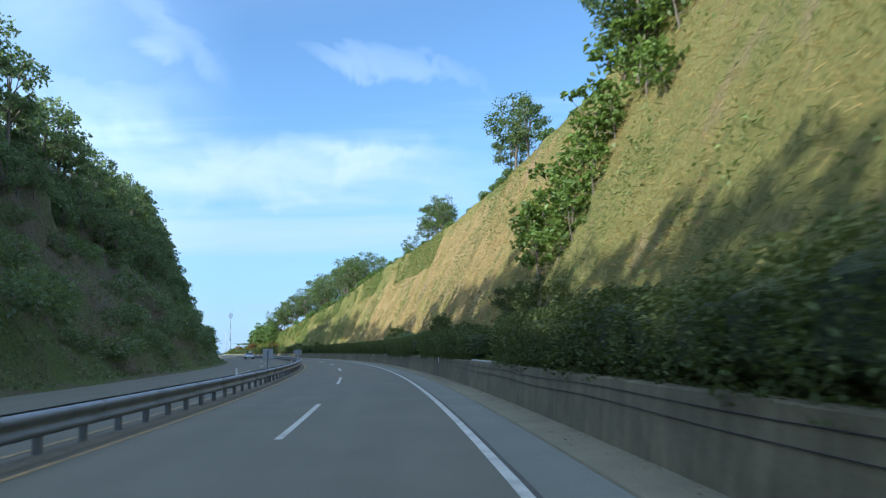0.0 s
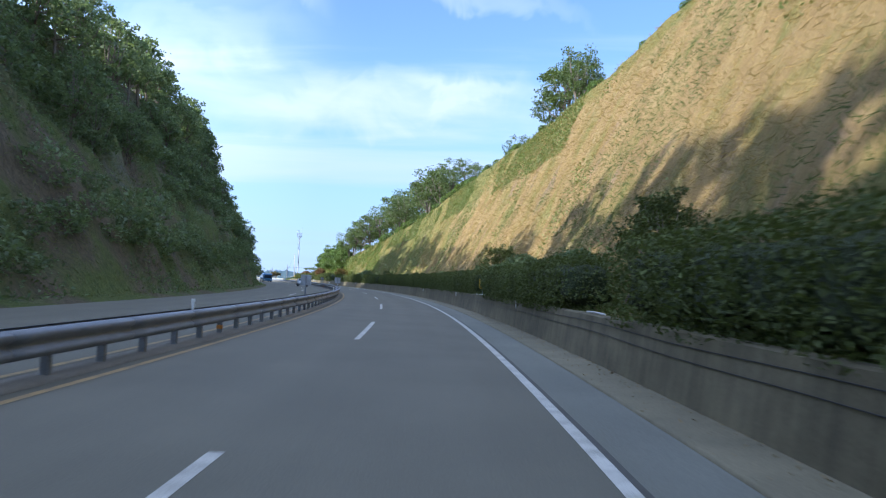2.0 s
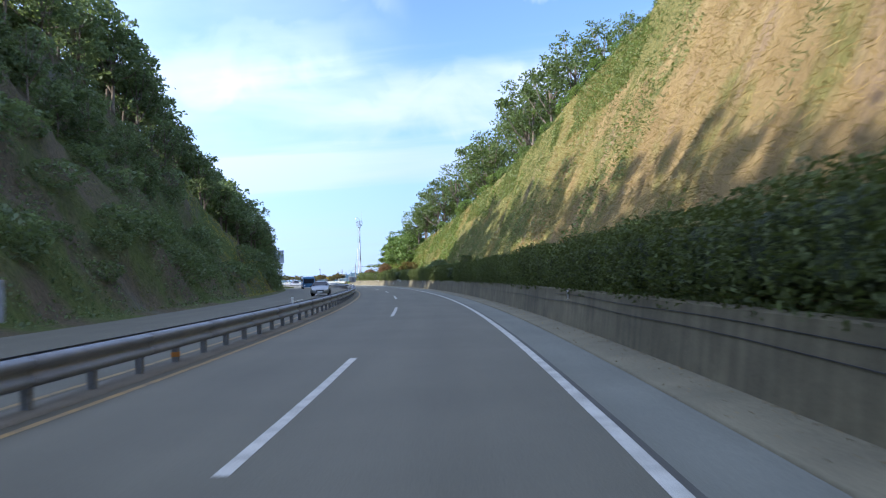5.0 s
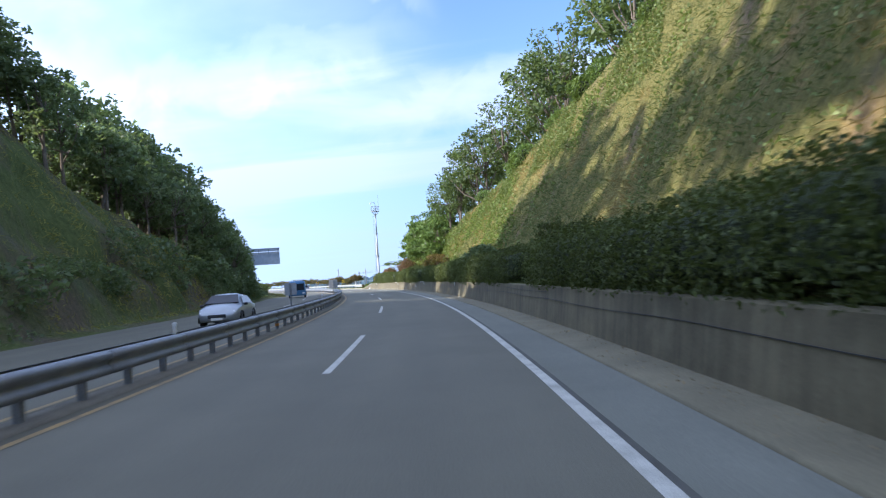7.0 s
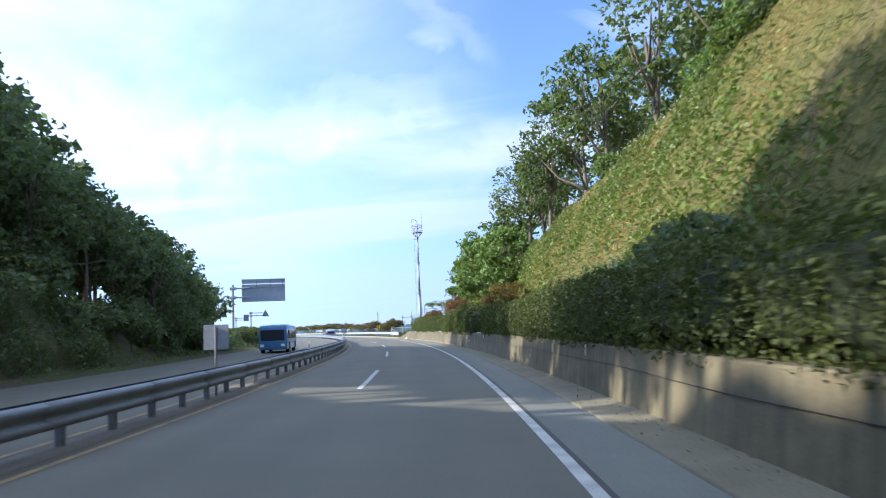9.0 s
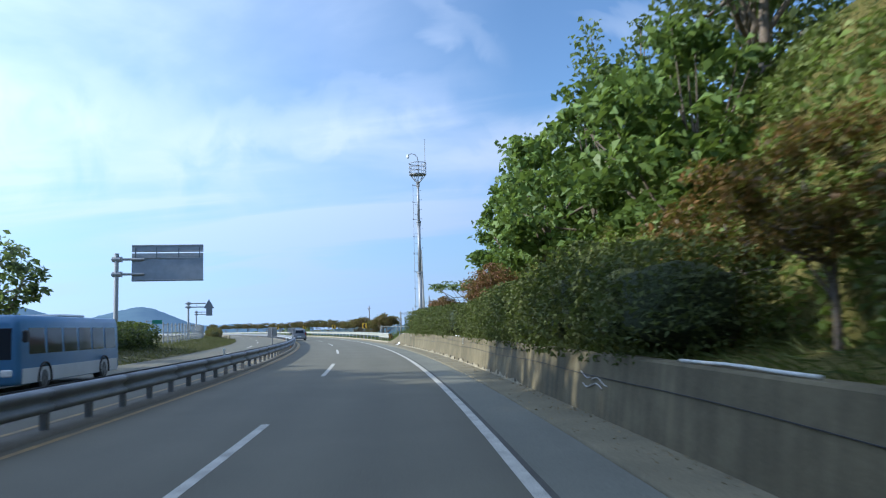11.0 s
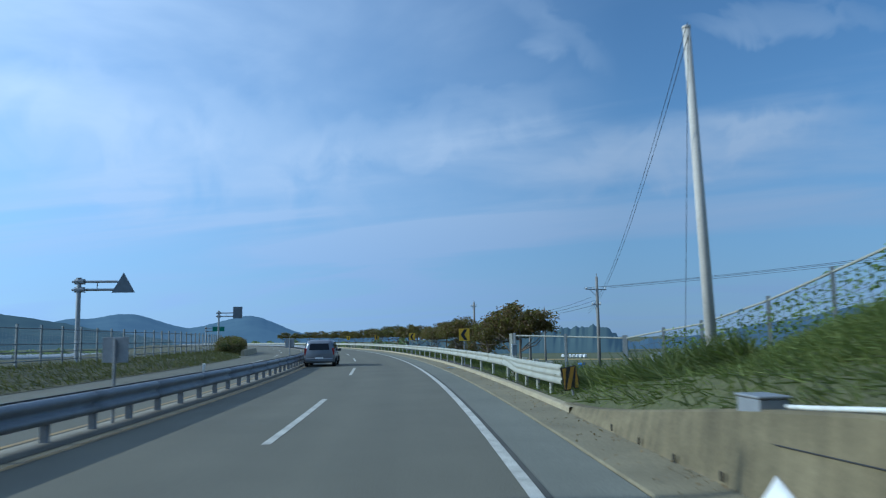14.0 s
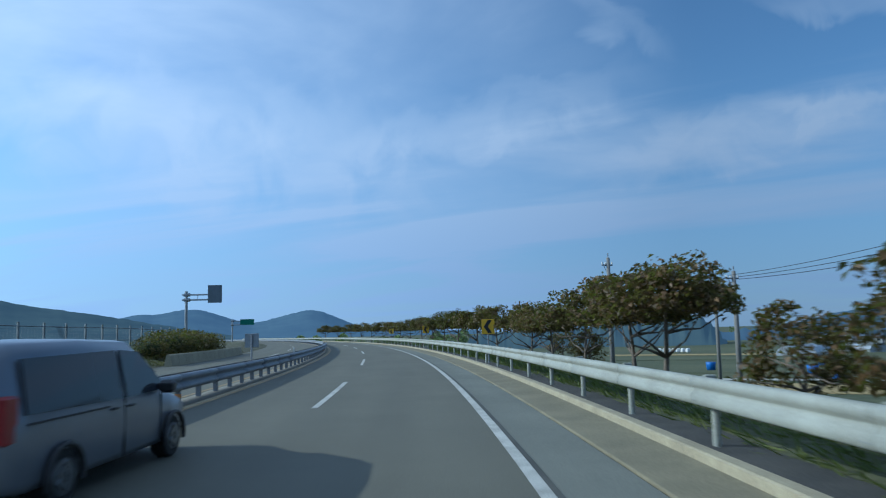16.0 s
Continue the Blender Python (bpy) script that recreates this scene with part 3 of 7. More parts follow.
def make_tree(name, mat, m, label, category, group="", crown=(2.4, 2.4, 2.3), lift=4.6, clumps=46, per=46, clump=0.75,
              leaf=0.26, trunk=0.16, seed=1, umbrella=False, limbs=9, split=False):
    """A tapered trunk with limbs that carry clumps of leaves."""
    rng = np.random.default_rng(seed)
    top = thing(name, m, label, category, group)
    wood = Shape()
    lean = rng.uniform(-0.25, 0.25, 2)
    h = lift + crown[2] * 0.25
    spine = [Vector((lean[0] * t * t * 1.4 + 0.10 * math.sin(4 * t + seed), lean[1] * t * t * 1.4 + 0.08 * math.cos(5 * t), h * t - 0.25)) for t in (0, 0.2, 0.4, 0.6, 0.8, 1.0)]
    wood.tube(spine, [trunk * (1.25 if i == 0 else 1 - 0.14 * i) for i in range(6)], 8)
    heads = ball_points(rng, clumps, (0, 0, lift), crown, 0.45)
    if umbrella:
        dz = heads[:, 2] - lift
        heads[:, 2] = lift + np.where(dz > 0, dz * 0.75, dz * 0.4) - 0.32 * (np.hypot(heads[:, 0] / crown[0], heads[:, 1] / crown[1]) ** 2) * crown[2]
    else:
        heads[:, 2] += 0.25 * crown[2] * (1 - np.hypot(heads[:, 0] / crown[0], heads[:, 1] / crown[1]))
    order = np.argsort(-np.linalg.norm(heads - np.array((0, 0, lift)), axis=1))
    for i in order[:limbs]:
        start = spine[2 + int(rng.integers(0, 3))]
        end = Vector(heads[i])
        mid = start.lerp(end, 0.5) + Vector((0, 0, -0.12 * (end - start).length + rng.uniform(-0.1, 0.25)))
        limb = Shape() if split else wood
        limb.tube([start, start.lerp(mid, 0.5) + Vector((0, 0, 0.05)), mid, end], [trunk * 0.5, trunk * 0.38, trunk * 0.25, trunk * 0.07], 5)
        if split:
            part("limb", limb, BARK, top, smooth=True)
    part("trunk", wood, BARK, top, smooth=True)
    pts = []
    for i in range(clumps):
        r = clump * rng.uniform(0.55, 1.25)
        k = int(per * rng.uniform(0.6, 1.3))
        pts.append(ball_points(rng, k, heads[i], (r, r, r * 0.62), 0.25))
    pts = np.concatenate(pts)
    part("crown", quad_mesh("crown", leaves(rng, pts, leaf), mat), None, top)
    return top


def make_shrub(name, mat, m, label, category, group="", size=(1.2, 1.2, 0.9), count=1500, leaf=0.12, seed=1, block=0.0, core=True):
    """A dense bush: leaves over an added lumpy solid core, coloured dark like its shaded inside. block: how square it
    is clipped.
    """
    rng = np.random.default_rng(seed)
    top = thing(name, m, label, category, group)
    d = rng.normal(size=(count, 3))
    d /= np.linalg.norm(d, axis=1, keepdims=True)
    if block:
        p = 2 + 6 * block
        d /= (np.abs(d) ** p).sum(1, keepdims=True) ** (1 / p)
    lump = np.array([noise.noise(Vector(v * 1.9) + Vector((seed * 3.1, 0, 0))) for v in d])[:, None]
    r = ((0.78 if block else 0.72) + (0.27 if block else 0.34) * rng.uniform(0, 1, (count, 1)) ** 0.8) * (1 + 0.16 * lump)
    pts = d * r * np.asarray(size) + np.array((0, 0, size[2]))
    keep = pts[:, 2] > 0.03
    part("foliage", quad_mesh("foliage", leaves(rng, pts[keep], leaf), mat), None, top)
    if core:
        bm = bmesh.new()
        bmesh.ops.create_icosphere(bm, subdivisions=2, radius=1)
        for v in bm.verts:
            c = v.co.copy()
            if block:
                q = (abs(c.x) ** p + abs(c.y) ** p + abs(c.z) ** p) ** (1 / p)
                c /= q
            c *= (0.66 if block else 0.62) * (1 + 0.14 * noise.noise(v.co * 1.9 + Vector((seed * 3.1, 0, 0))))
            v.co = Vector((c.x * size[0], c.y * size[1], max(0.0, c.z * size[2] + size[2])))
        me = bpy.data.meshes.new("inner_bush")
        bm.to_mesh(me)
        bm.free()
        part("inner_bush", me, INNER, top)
    return top


# ---- the land ----
def smooth_step(a, b, x):
    t = min(1.0, max(0.0, (x - a) / (b - a)))
    return t * t * (3 - 2 * t)


def resample(poly, counts):
    out = [poly[0]]
    for (a, b), n in zip(zip(poly[:-1], poly[1:]), counts):
        for i in range(1, n + 1):
            out.append((a[0] + (b[0] - a[0]) * i / n, a[1] + (b[1] - a[1]) * i / n))
    return np.array(out)


RIGHT_H = ([-160, 0, 60, 140, 158, 185, 208, 239, 265, 280, 295, 312, 322], [17.0, 17.2, 17.6, 17.5, 16.6, 13.6, 11.6, 8.6, 5.6, 4.4, 3.6, 2.2, 1.0])
# left bank raised from 20 to 42, out of view, to shade the right bank
LEFT_H = ([-160, 10, 20, 42, 52, 60, 75, 90, 105, 120, 132, 142, 150, 180, 194, 206, 216, 226, 247, 258, 270, 285], [18.0, 18.5, 22.0, 22.0, 19.8, 17.6, 17.6, 18.2, 17.8, 17, 19.0, 19.0, 18, 17, 13.5, 9.5, 7.0, 5.5, 2.8, 1.5, 0.7, 0.2])
LEFT_GRADE = ([120, 160, 200, 232], [1.45, 1.6, 1.7, 2.2])
RIGHT_COUNTS = (3, 34, 4, 5, 5, 4)
LEFT_COUNTS = (2, 24, 4, 5, 5, 4)


def right_bank(s):
    h = float(np.interp(s, *RIGHT_H))
    grade = 2.1 - 1.45 * smooth_step(262, 300, s)
    lr = -4.5 - (h - 1.25) / grade
    hill = resample([(-2.47, 0.98), (-4.5, 1.25), (lr, h), (lr - 4, h + 1.0), (lr - 16, h + 3.0 * (h / 17)), (lr - 42, h * 0.8), (-110, -5.15)], RIGHT_COUNTS)
    flat = resample([(-2.27, 0.10), (-4.5, 0.05), (-8, -0.4), (-11, -1.1), (-16, -1.8), (-31, -5.2), (-110, -5.5)], RIGHT_COUNTS)
    a = 1 - smooth_step(306, 323, s)
    out = flat + (hill - flat) * a
    if s > 294:
        out[0, 1] = max(0.10, 1.0 - 0.9 * smooth_step(300.5, 315.4, s))
        for j in (1, 2):
            out[j, 1] = max(out[j, 1], out[0, 1] + (out[3, 1] - out[0, 1]) * j / 3)
        out[3, 1] = max(out[3, 1], out[0, 1] - 0.05)
    return out


def left_bank(s):
    h = float(np.interp(s, *LEFT_H))
    ll = 18.4 + (h - 0.2) / float(np.interp(s, *LEFT_GRADE))
    b = h / 19
    steep = 1 - smooth_step(196, 214, s)
    hill = resample([(16.9, 0.0), (18.4, 0.25), (ll, h), (ll + 4, h + 3.5 * b + 2.6 * b * steep), (ll + 18, h + 5 + 6 * b), (ll + 50, h * 0.7 + 4), (125, -5.15)], LEFT_COUNTS)
    edge = 14.4 + 1.1 * smooth_step(375, 388, s)
    flat = resample([(edge, 0.015), (17.2, 0.34), (20.4, 0.5), (24, 0.0), (30, -1.6), (60, -4.6), (125, -5.15)], LEFT_COUNTS)
    a = 1 - smooth_step(262, 288, s)
    return flat + (hill - flat) * a


def calm(s):
    return 1 - 0.93 * smooth_step(285, 318, s)


def roughen(stations, prof, first, last, amount, scale):
    """Lumps on a bank, at a right angle to it, none at its foot."""
    for i, s in enumerate(stations):
        for j in range(first, last):
            lat, z = prof[i, j]
            w = min(1, (j - first) / 4.0) * calm(s)
            p = Vector((s * scale, lat * scale, z * scale))
            d = noise.fractal(p, 1.0, 2.1, 3) * amount * w + noise.fractal(p * 0.22, 1.0, 2.0, 3) * amount * 1.6 * w
            prof[i, j] += np.array((d * 0.7 * (-1 if lat > 0 else 1), d * 0.5))
    return prof


r_st = np.concatenate([np.arange(-150, -8, 6.0), np.arange(-8, 330, 0.8), np.arange(330, 700, 5.0)])
r_prof = roughen(r_st, np.array([right_bank(s) for s in r_st]), 3, 46, 0.16, 0.33)
cut = int(np.argmin(np.abs(r_st - 292)))
bank_right = sheet("bank_right", r_st[:cut + 1], r_prof[:cut + 1], SLOPE)
tagged(sheet("verge_right", r_st[cut:], r_prof[cut:], GRASS), "grassy berm and verge falling to the fields", "verge", kind="structure")
tagged(bank_right, "steep cut bank with dry straw-coloured grass and bare rock", "hillside", kind="structure")
l_st = np.concatenate([np.arange(-150, -8, 6.0), np.arange(-8, 300, 2.0), np.arange(300, 700, 5.0)])
l_prof = roughen(l_st, np.array([left_bank(s) for s in l_st]), 2, 40, 1.0, 0.25)
cut = int(np.argmin(np.abs(l_st - 276)))
bank_left = sheet("bank_left", l_st[:cut + 1], l_prof[:cut + 1], MOSSY)
tagged(sheet("verge_left", l_st[cut:], l_prof[cut:], EARTH), "grassy verge beyond the opposite carriageway", "verge", kind="structure")
tagged(bank_left, "shaded cut bank overgrown with bushes and trees", "hillside", kind="structure")


def bank_point(st, prof, s, lat):
    """Height of a bank's sheet at a road place."""
    i = int(np.argmin(np.abs(st - s)))
    row = prof[i]
    o = np.argsort(row[:, 0])
    return float(np.interp(lat, row[o, 0], row[o, 1]))


def right_z(s, lat):
    return bank_point(r_st, r_prof, s, lat)


def left_z(s, lat):
    return bank_point(l_st, l_prof, s, lat)


# the plain round about, out to the horizon
bm = bmesh.new()
rings = [(0, 1), (60, 24), (200, 32), (500, 40), (1200, 48), (2400, 48), (4700, 48)]
prev = None
for rad, cnt in rings[1:]:
    ring = [bm.verts.new((-60 + rad * math.cos(2 * math.pi * i / 48), 250 + rad * math.sin(2 * math.pi * i / 48), -5.2)) for i in range(48)]
    if prev is None:
        bm.faces.new(ring)
    else:
        for i in range(48):
            bm.faces.new((prev[i], prev[(i + 1) % 48], ring[(i + 1) % 48], ring[i]))
    prev = ring
me = bpy.data.meshes.new("ground")
bm.to_mesh(me)
bm.free()
tagged(part("ground", me, FIELD), "flat farmland reaching to the horizon", "ground", kind="structure")

# carriageways
road_st = np.arange(-150, 700, 4.0)
tagged(sheet("road", road_st, [(6.95, 0.0), (5.0, 0.0), (3.4, 0.0), (1.7, 0.0), (-0.12, 0.0)], ASPHALT), "worn grey asphalt carriageway with two lanes", "road", kind="structure")
tagged(sheet("road_shoulder", road_st, [(-0.12, 0.0), (-1.16, -0.015), (-1.17, -0.05), (-1.2, -0.05)], SHOULDER, smooth=False), "lighter asphalt shoulder strip", "road shoulder", kind="structure")
tagged(sheet("road_opposite", road_st, [(16.9, 0.0), (14, 0.0), (11, 0.0), (7.55, 0.0)], ASPHALT), "asphalt carriageway of the opposite direction", "road", kind="structure")
tagged(sheet("gutter", road_st, [(-1.2, -0.05), (-1.205, -0.006), (-1.24, 0.0), (-1.6, 0.0), (-2.06, 0.03)], GUTTER), "dusty concrete gutter beside the carriageway", "gutter", kind="structure")
tagged(sheet("median_strip", road_st, [(7.55, -0.02), (7.54, 0.035), (7.25, 0.045), (6.96, 0.035), (6.95, -0.02)], MEDIAN_MAT), "narrow pale concrete strip under the middle guard rail", "median", kind="structure")


def stripe(name, lat, width, mat, label, s0=-150, s1=700):
    ob = sheet(name, np.arange(s0, s1 + 0.1, 4.0 if s1 - s0 > 30 else (s1 - s0) / 4), [(lat + width / 2, 0.005), (lat - width / 2, 0.005)], mat)
    return tagged(ob, label, "road marking", kind="structure")


stripe("edge_line", 0.0, 0.16, WHITE_LINE, "solid white edge line painted on asphalt")
stripe("median_line", 6.66, 0.13, YELLOW_LINE, "faded yellow line beside the median")
stripe("median_line_opposite", 7.82, 0.13, YELLOW_LINE, "faded yellow line beyond the median")
SEAL = rough_surface("dark_joint_seal", (0.045, 0.044, 0.036), (0.09, 0.087, 0.072), 0.8, 25, 0.85)
stripe("joint_seal", -0.122, 0.075, SEAL, "dark sealed joint beside the white edge line")
DASH_SHIFT = [0, -0.5, -0.8, -0.8, -1.0, 1.0, 2.5, 3.0, 3.0, 3.0, 1.6, 0.9, 0.7, 0.8, 0]
for k in range(-4, 28):
    end = 24.9 + 24.5 * k + float(np.interp(k, range(15), DASH_SHIFT))
    for lat in (3.6, 11.4):
        ob = stripe("lane_dash", lat, 0.15, WHITE_LINE, "white lane dash painted on asphalt", end - 9.6, end)
        ob["group"] = "lane dashes"

# retaining wall with its chipped foot and two cables
w_st = np.concatenate([np.arange(-150, 0, 6.0), np.arange(0, 303, 1.0), np.arange(303, 315.2, 0.6)])


def wall_top(s):
    return 1.08 - 0.92 * smooth_step(300.5, 315.4, s) + 0.012 * noise.noise(Vector((s * 0.4, 0, 0)))


def wall_profile(s):
    h = wall_top(s)
    return [(-2.03, -0.05), (-2.16, h - 0.03), (-2.19, h), (-2.44, h), (-2.47, h - 0.03), (-2.5, -0.05)]


wall = sheet("retaining_wall", w_st, [wall_profile(s) for s in w_st], WALL, smooth=False, closed=True)
tagged(wall, "low stained concrete retaining wall below the hedge", "wall", kind="structure")
chip_st = np.arange(255, 301, 0.35)
rng = np.random.default_rng(5)
chip = []
for s in chip_st:
    a = 0.5 + 0.5 * noise.noise(Vector((s * 0.7, 3, 0))) + 0.2 * noise.noise(Vector((s * 3.0, 9, 0)))
    up, outw = 0.02 + 0.34 * max(0, a - 0.42) ** 0.8, 0.012 + 0.05 * max(0, a - 0.2)
    chip.append([(-2.02 + outw, 0.02), (-2.03 - 0.124 * up * 0.6 + outw * 0.7, 0.02 + up * 0.6), (-2.022 - 0.124 * (0.03 + up), 0.03 + up), (-2.10, 0.02)])
tagged(sheet("wall_footing", chip_st, chip, CHIPPED, smooth=False), "chipped pale mortar footing along the concrete wall", "footing", kind="structure")
for z0, cable_start, cable_end in ((0.90, 0, 133), (0.90, 175, 187), (0.90, 255, 303), (0.69, 0, 306)):
    path = []
    for s in np.arange(cable_start, cable_end, 1.5):
        sag = 0.02 * math.sin(s * 0.55) + 0.015 * math.sin(s * 0.21)
        path.append(spot(s, -2.015 - 0.124 * (z0 + sag), z0 + sag - 0.5 * smooth_step(300, 306, s) * 0.2))
    tagged(part("wall_cable", Shape().tube(path, 0.007, 5), CABLE), "black cable running along the concrete wall", "cable", "wall cables")
# kerb after the wall
kerb_st = np.arange(314, 700, 3.0)
tagged(sheet("kerb", kerb_st, [(-2.06, -0.02), (-2.07, 0.13), (-2.10, 0.15), (-2.27, 0.15), (-2.29, 0.05)], KERB_MAT, smooth=False), "pale concrete kerb under the roadside guard rail", "kerb", kind="structure")

# ---- guard rails ----
WAVE = [(0.0, 0.35), (0.006, 0.362), (0.078, 0.402), (0.086, 0.43), (0.082, 0.475), (0.004, 0.525), (0.0, 0.555), (0.004, 0.585), (0.082, 0.635), (0.088, 0.675), (0.084, 0.712), (0.012, 0.748), (-0.02, 0.762)]


SOFT_WAVE = [(0.0, 0.36), (0.03, 0.37), (0.058, 0.395), (0.066, 0.45), (0.056, 0.515), (0.02, 0.56), (0.008, 0.585), (0.014, 0.605), (0.056, 0.64), (0.068, 0.69), (0.06, 0.735), (0.03, 0.763), (-0.01, 0.77)]


def beam(parent, lat, side, s0, s1, mat, lift=0.0, step=2.0, stretch=1.0):
    """A folded steel beam; side +1 bulges to the left, -1 to the right."""
    wave = SOFT_WAVE if mat == RAIL_PALE else WAVE
    pro = [(lat + side * o, (z - 0.36) * stretch + 0.36 + lift) for o, z in wave] + [(lat + side * (o - 0.012), (z - 0.36) * stretch + 0.36 + lift) for o, z in wave[::-1]]
    ob = sheet("beam", np.arange(s0, s1 + 0.01, step), pro, mat, smooth=True, closed=True, parent=parent)
    return ob


BOLTS = Shape()
for dy in (-0.05, 0.05):
    for dz in (0.43, 0.67):
        BOLTS.box((0, dy, dz), (0.03, 0.024, 0.024), 0.006)
BOLT_MESH = BOLTS.mesh("splice_bolts")
BOLT_MESH.materials.append(STEEL)


def beam_run(parent, lat, side, s0, s1, mat, lift=0.0, stretch=1.0, bolts=True):
    """Four-metre lengths of beam, each lapped over the next and bolted."""
    for k in range(int((s1 - s0) / 4.0)):
        a = s0 + 4.0 * k
        ob = beam(parent, lat + side * 0.003 * (k % 2), side, a - 0.1, a + 4.1, mat, lift, 1.05, stretch)
        if bolts:
            b = part("splice_bolts", BOLT_MESH, None, ob)
            b.matrix_basis = at_road(a, lat + side * 0.055, lift)
            b["kind"] = "stuff"


median_rail = thing("median_guard_rail", Matrix.Identity(4), "double-sided galvanised steel guard rail in the median", "guard rail")
beam(median_rail, 7.12, -1, -140, -8.1, STEEL)
beam_run(median_rail, 7.12, -1, -8, 380, STEEL)
beam(median_rail, 7.12, -1, 380.1, 690, STEEL)
beam(median_rail, 7.40, 1, -140, 690, STEEL)
post_shape = Shape()
post_shape.box((0, 0, 0.36), (0.12, 0.12, 0.76), 0.012)
post_shape.box((0, 0, 0.60), (0.26, 0.10, 0.09), 0.01)
post_mesh = post_shape.mesh("post")
post_mesh.materials.append(STEEL)
tape_mesh = Shape().box((0, 0, 0.20), (0.137, 0.147, 0.10), 0.004).mesh("reflector_band")
tape_mesh.materials.append(ORANGE)
for i, s in enumerate(np.arange(-4.3, 440, 2.0)):
    ob = part("post", post_mesh, None, median_rail)
    ob.matrix_basis = at_road(float(s + np.interp(s, [14, 75, 95, 161, 248, 288], [-0.05, -0.65, -1.15, -2.5, -3.45, -3.2])), 7.26)
    if i % 30 == 4:
        band = part("reflector_band", tape_mesh, None, ob)
rest = Shape()
for s in np.arange(442, 690, 2.0):
    m = at_road(float(s), 7.26)
    rest.add([m @ Vector(p) for p in post_shape.v[:16]], post_shape.f[:14])
part("far_post_row", rest, STEEL, median_rail)["kind"] = "stuff"
# reflector studs on top of the median rail
stud = Shape().box((0, 0, 0.13), (0.06, 0.06, 0.26), 0.01).box((0, 0, 0.22), (0.09, 0.03, 0.09), 0.012)
stud_mesh = stud.mesh("delineator")
stud_mesh.materials.append(WHITE_PIPE)
for s in (32.0, 60.5, 104, 136, 168, 200, 232, 264, 293.5, 321, 352, 384):
    ob = part("delineator", stud_mesh, None)
    ob.matrix_basis = at_road(s, 7.26, 0.74)
    tagged(ob, "small pale reflector post on the guard rail", "delineator", "median delineators")

side_rail = thing("roadside_guard_rail", Matrix.Identity(4), "pale weathered steel guard rail behind the kerb", "guard rail")
beam_run(side_rail, -2.36, 1, 326.4, 442.5, RAIL_PALE, 0.25, 0.92)
beam(side_rail, -2.36, 1, 442.5, 690, RAIL_PALE, 0.25, 2.0, 0.92)
sp = Shape().tube([(0, 0, -0.35), (0, 0, 0.88)], 0.052, 10).box((0.05, 0, 0.83), (0.14, 0.09, 0.26), 0.01)
sp_mesh = sp.mesh("post")
sp_mesh.materials.append(RAIL_PALE)
for s in np.arange(326.2, 520, 4.0):
    ob = part("post", sp_mesh, None, side_rail)
    ob.matrix_basis = at_road(float(s), -2.50, 0.05) @ Matrix.Rotation(math.pi, 4, "Z")
SOIL = rough_surface("dark_verge_soil", (0.03, 0.03, 0.027), (0.075, 0.07, 0.058), 1.2, 18, 1.0, 0.8, 0.03)
soil_st = np.arange(318, 520, 2.0)
tagged(sheet("verge_soil", soil_st, [[(-2.3, 0.112), (-2.7, 0.115), (-3.05 - 0.3 * noise.noise(Vector((s * 0.3, 5, 0))), 0.09)] for s in soil_st], SOIL), "bare dark soil strip below the guard rail", "soil", kind="structure")
# end of the rail: three folds that run out into two
THREE_FOLDS = [(0.0, 0.36), (0.055, 0.376), (0.076, 0.42), (0.06, 0.468), (0.012, 0.492), (0.03, 0.512), (0.072, 0.548), (0.072, 0.585), (0.03, 0.618), (0.012, 0.637), (0.06, 0.66), (0.078, 0.712), (0.02, 0.77)]
end_st = np.linspace(316.3, 326.4, 30)
end_pro = []
for st in end_st:
    w = 1 - smooth_step(322.8, 326.0, st)
    flare = 0.10 * (1 - smooth_step(315, 319.5, st))
    row = [(-2.36 - flare + o * (1 - w) + o3 * w, ((z * (1 - w) + z3 * w) - 0.36) * (0.92 + 0.28 * w) + 0.61 - 0.15 * w) for (o, z), (o3, z3) in zip(SOFT_WAVE, THREE_FOLDS)]
    row += [(la - 0.012, z) for la, z in row[::-1]]
    end_pro.append(row)
sheet("end_section", end_st, end_pro, RAIL_PALE, closed=True, parent=side_rail)
cap_mesh = Shape().tube([(0, 0, 0.90), (0, 0, 0.925), (0, 0, 0.94)], [0.075, 0.075, 0.05], 12).mesh("post_cap")
cap_mesh.materials.append(RAIL_PALE)
for s in (318.2, 320.2, 322.2, 324.2):
    ob = part("post", sp_mesh, None, side_rail)
    ob.matrix_basis = at_road(s + 0.01, -2.50, 0.04) @ Matrix.Rotation(math.pi, 4, "Z")
    part("post_cap", cap_mesh, None, ob)


# ---- plants ----
def plant_all(makers, places):
    """The first places take one maker each; the others get copies."""
    made = []
    for i, m in enumerate(places):
        made.append(makers[i](m) if i < len(makers) else copy_thing(made[i % len(makers)], m @ Matrix.Diagonal((*(1 / c for c in made[i % len(makers)].scale), 1))))
    return made


def standing(s, lat, z, scale, rng):
    return Matrix.Translation(spot(s, lat, z)) @ Matrix.Rotation(float(rng.uniform(0, 6.28)), 4, "Z") @ Matrix.Scale(scale, 4)


def ridge_maker(seed, label, mat=None, **kw):
    return lambda m: make_tree("tree", mat or LEAF_RIDGE, m, label, "tree", "trees along the cut bank", seed=seed, **kw)


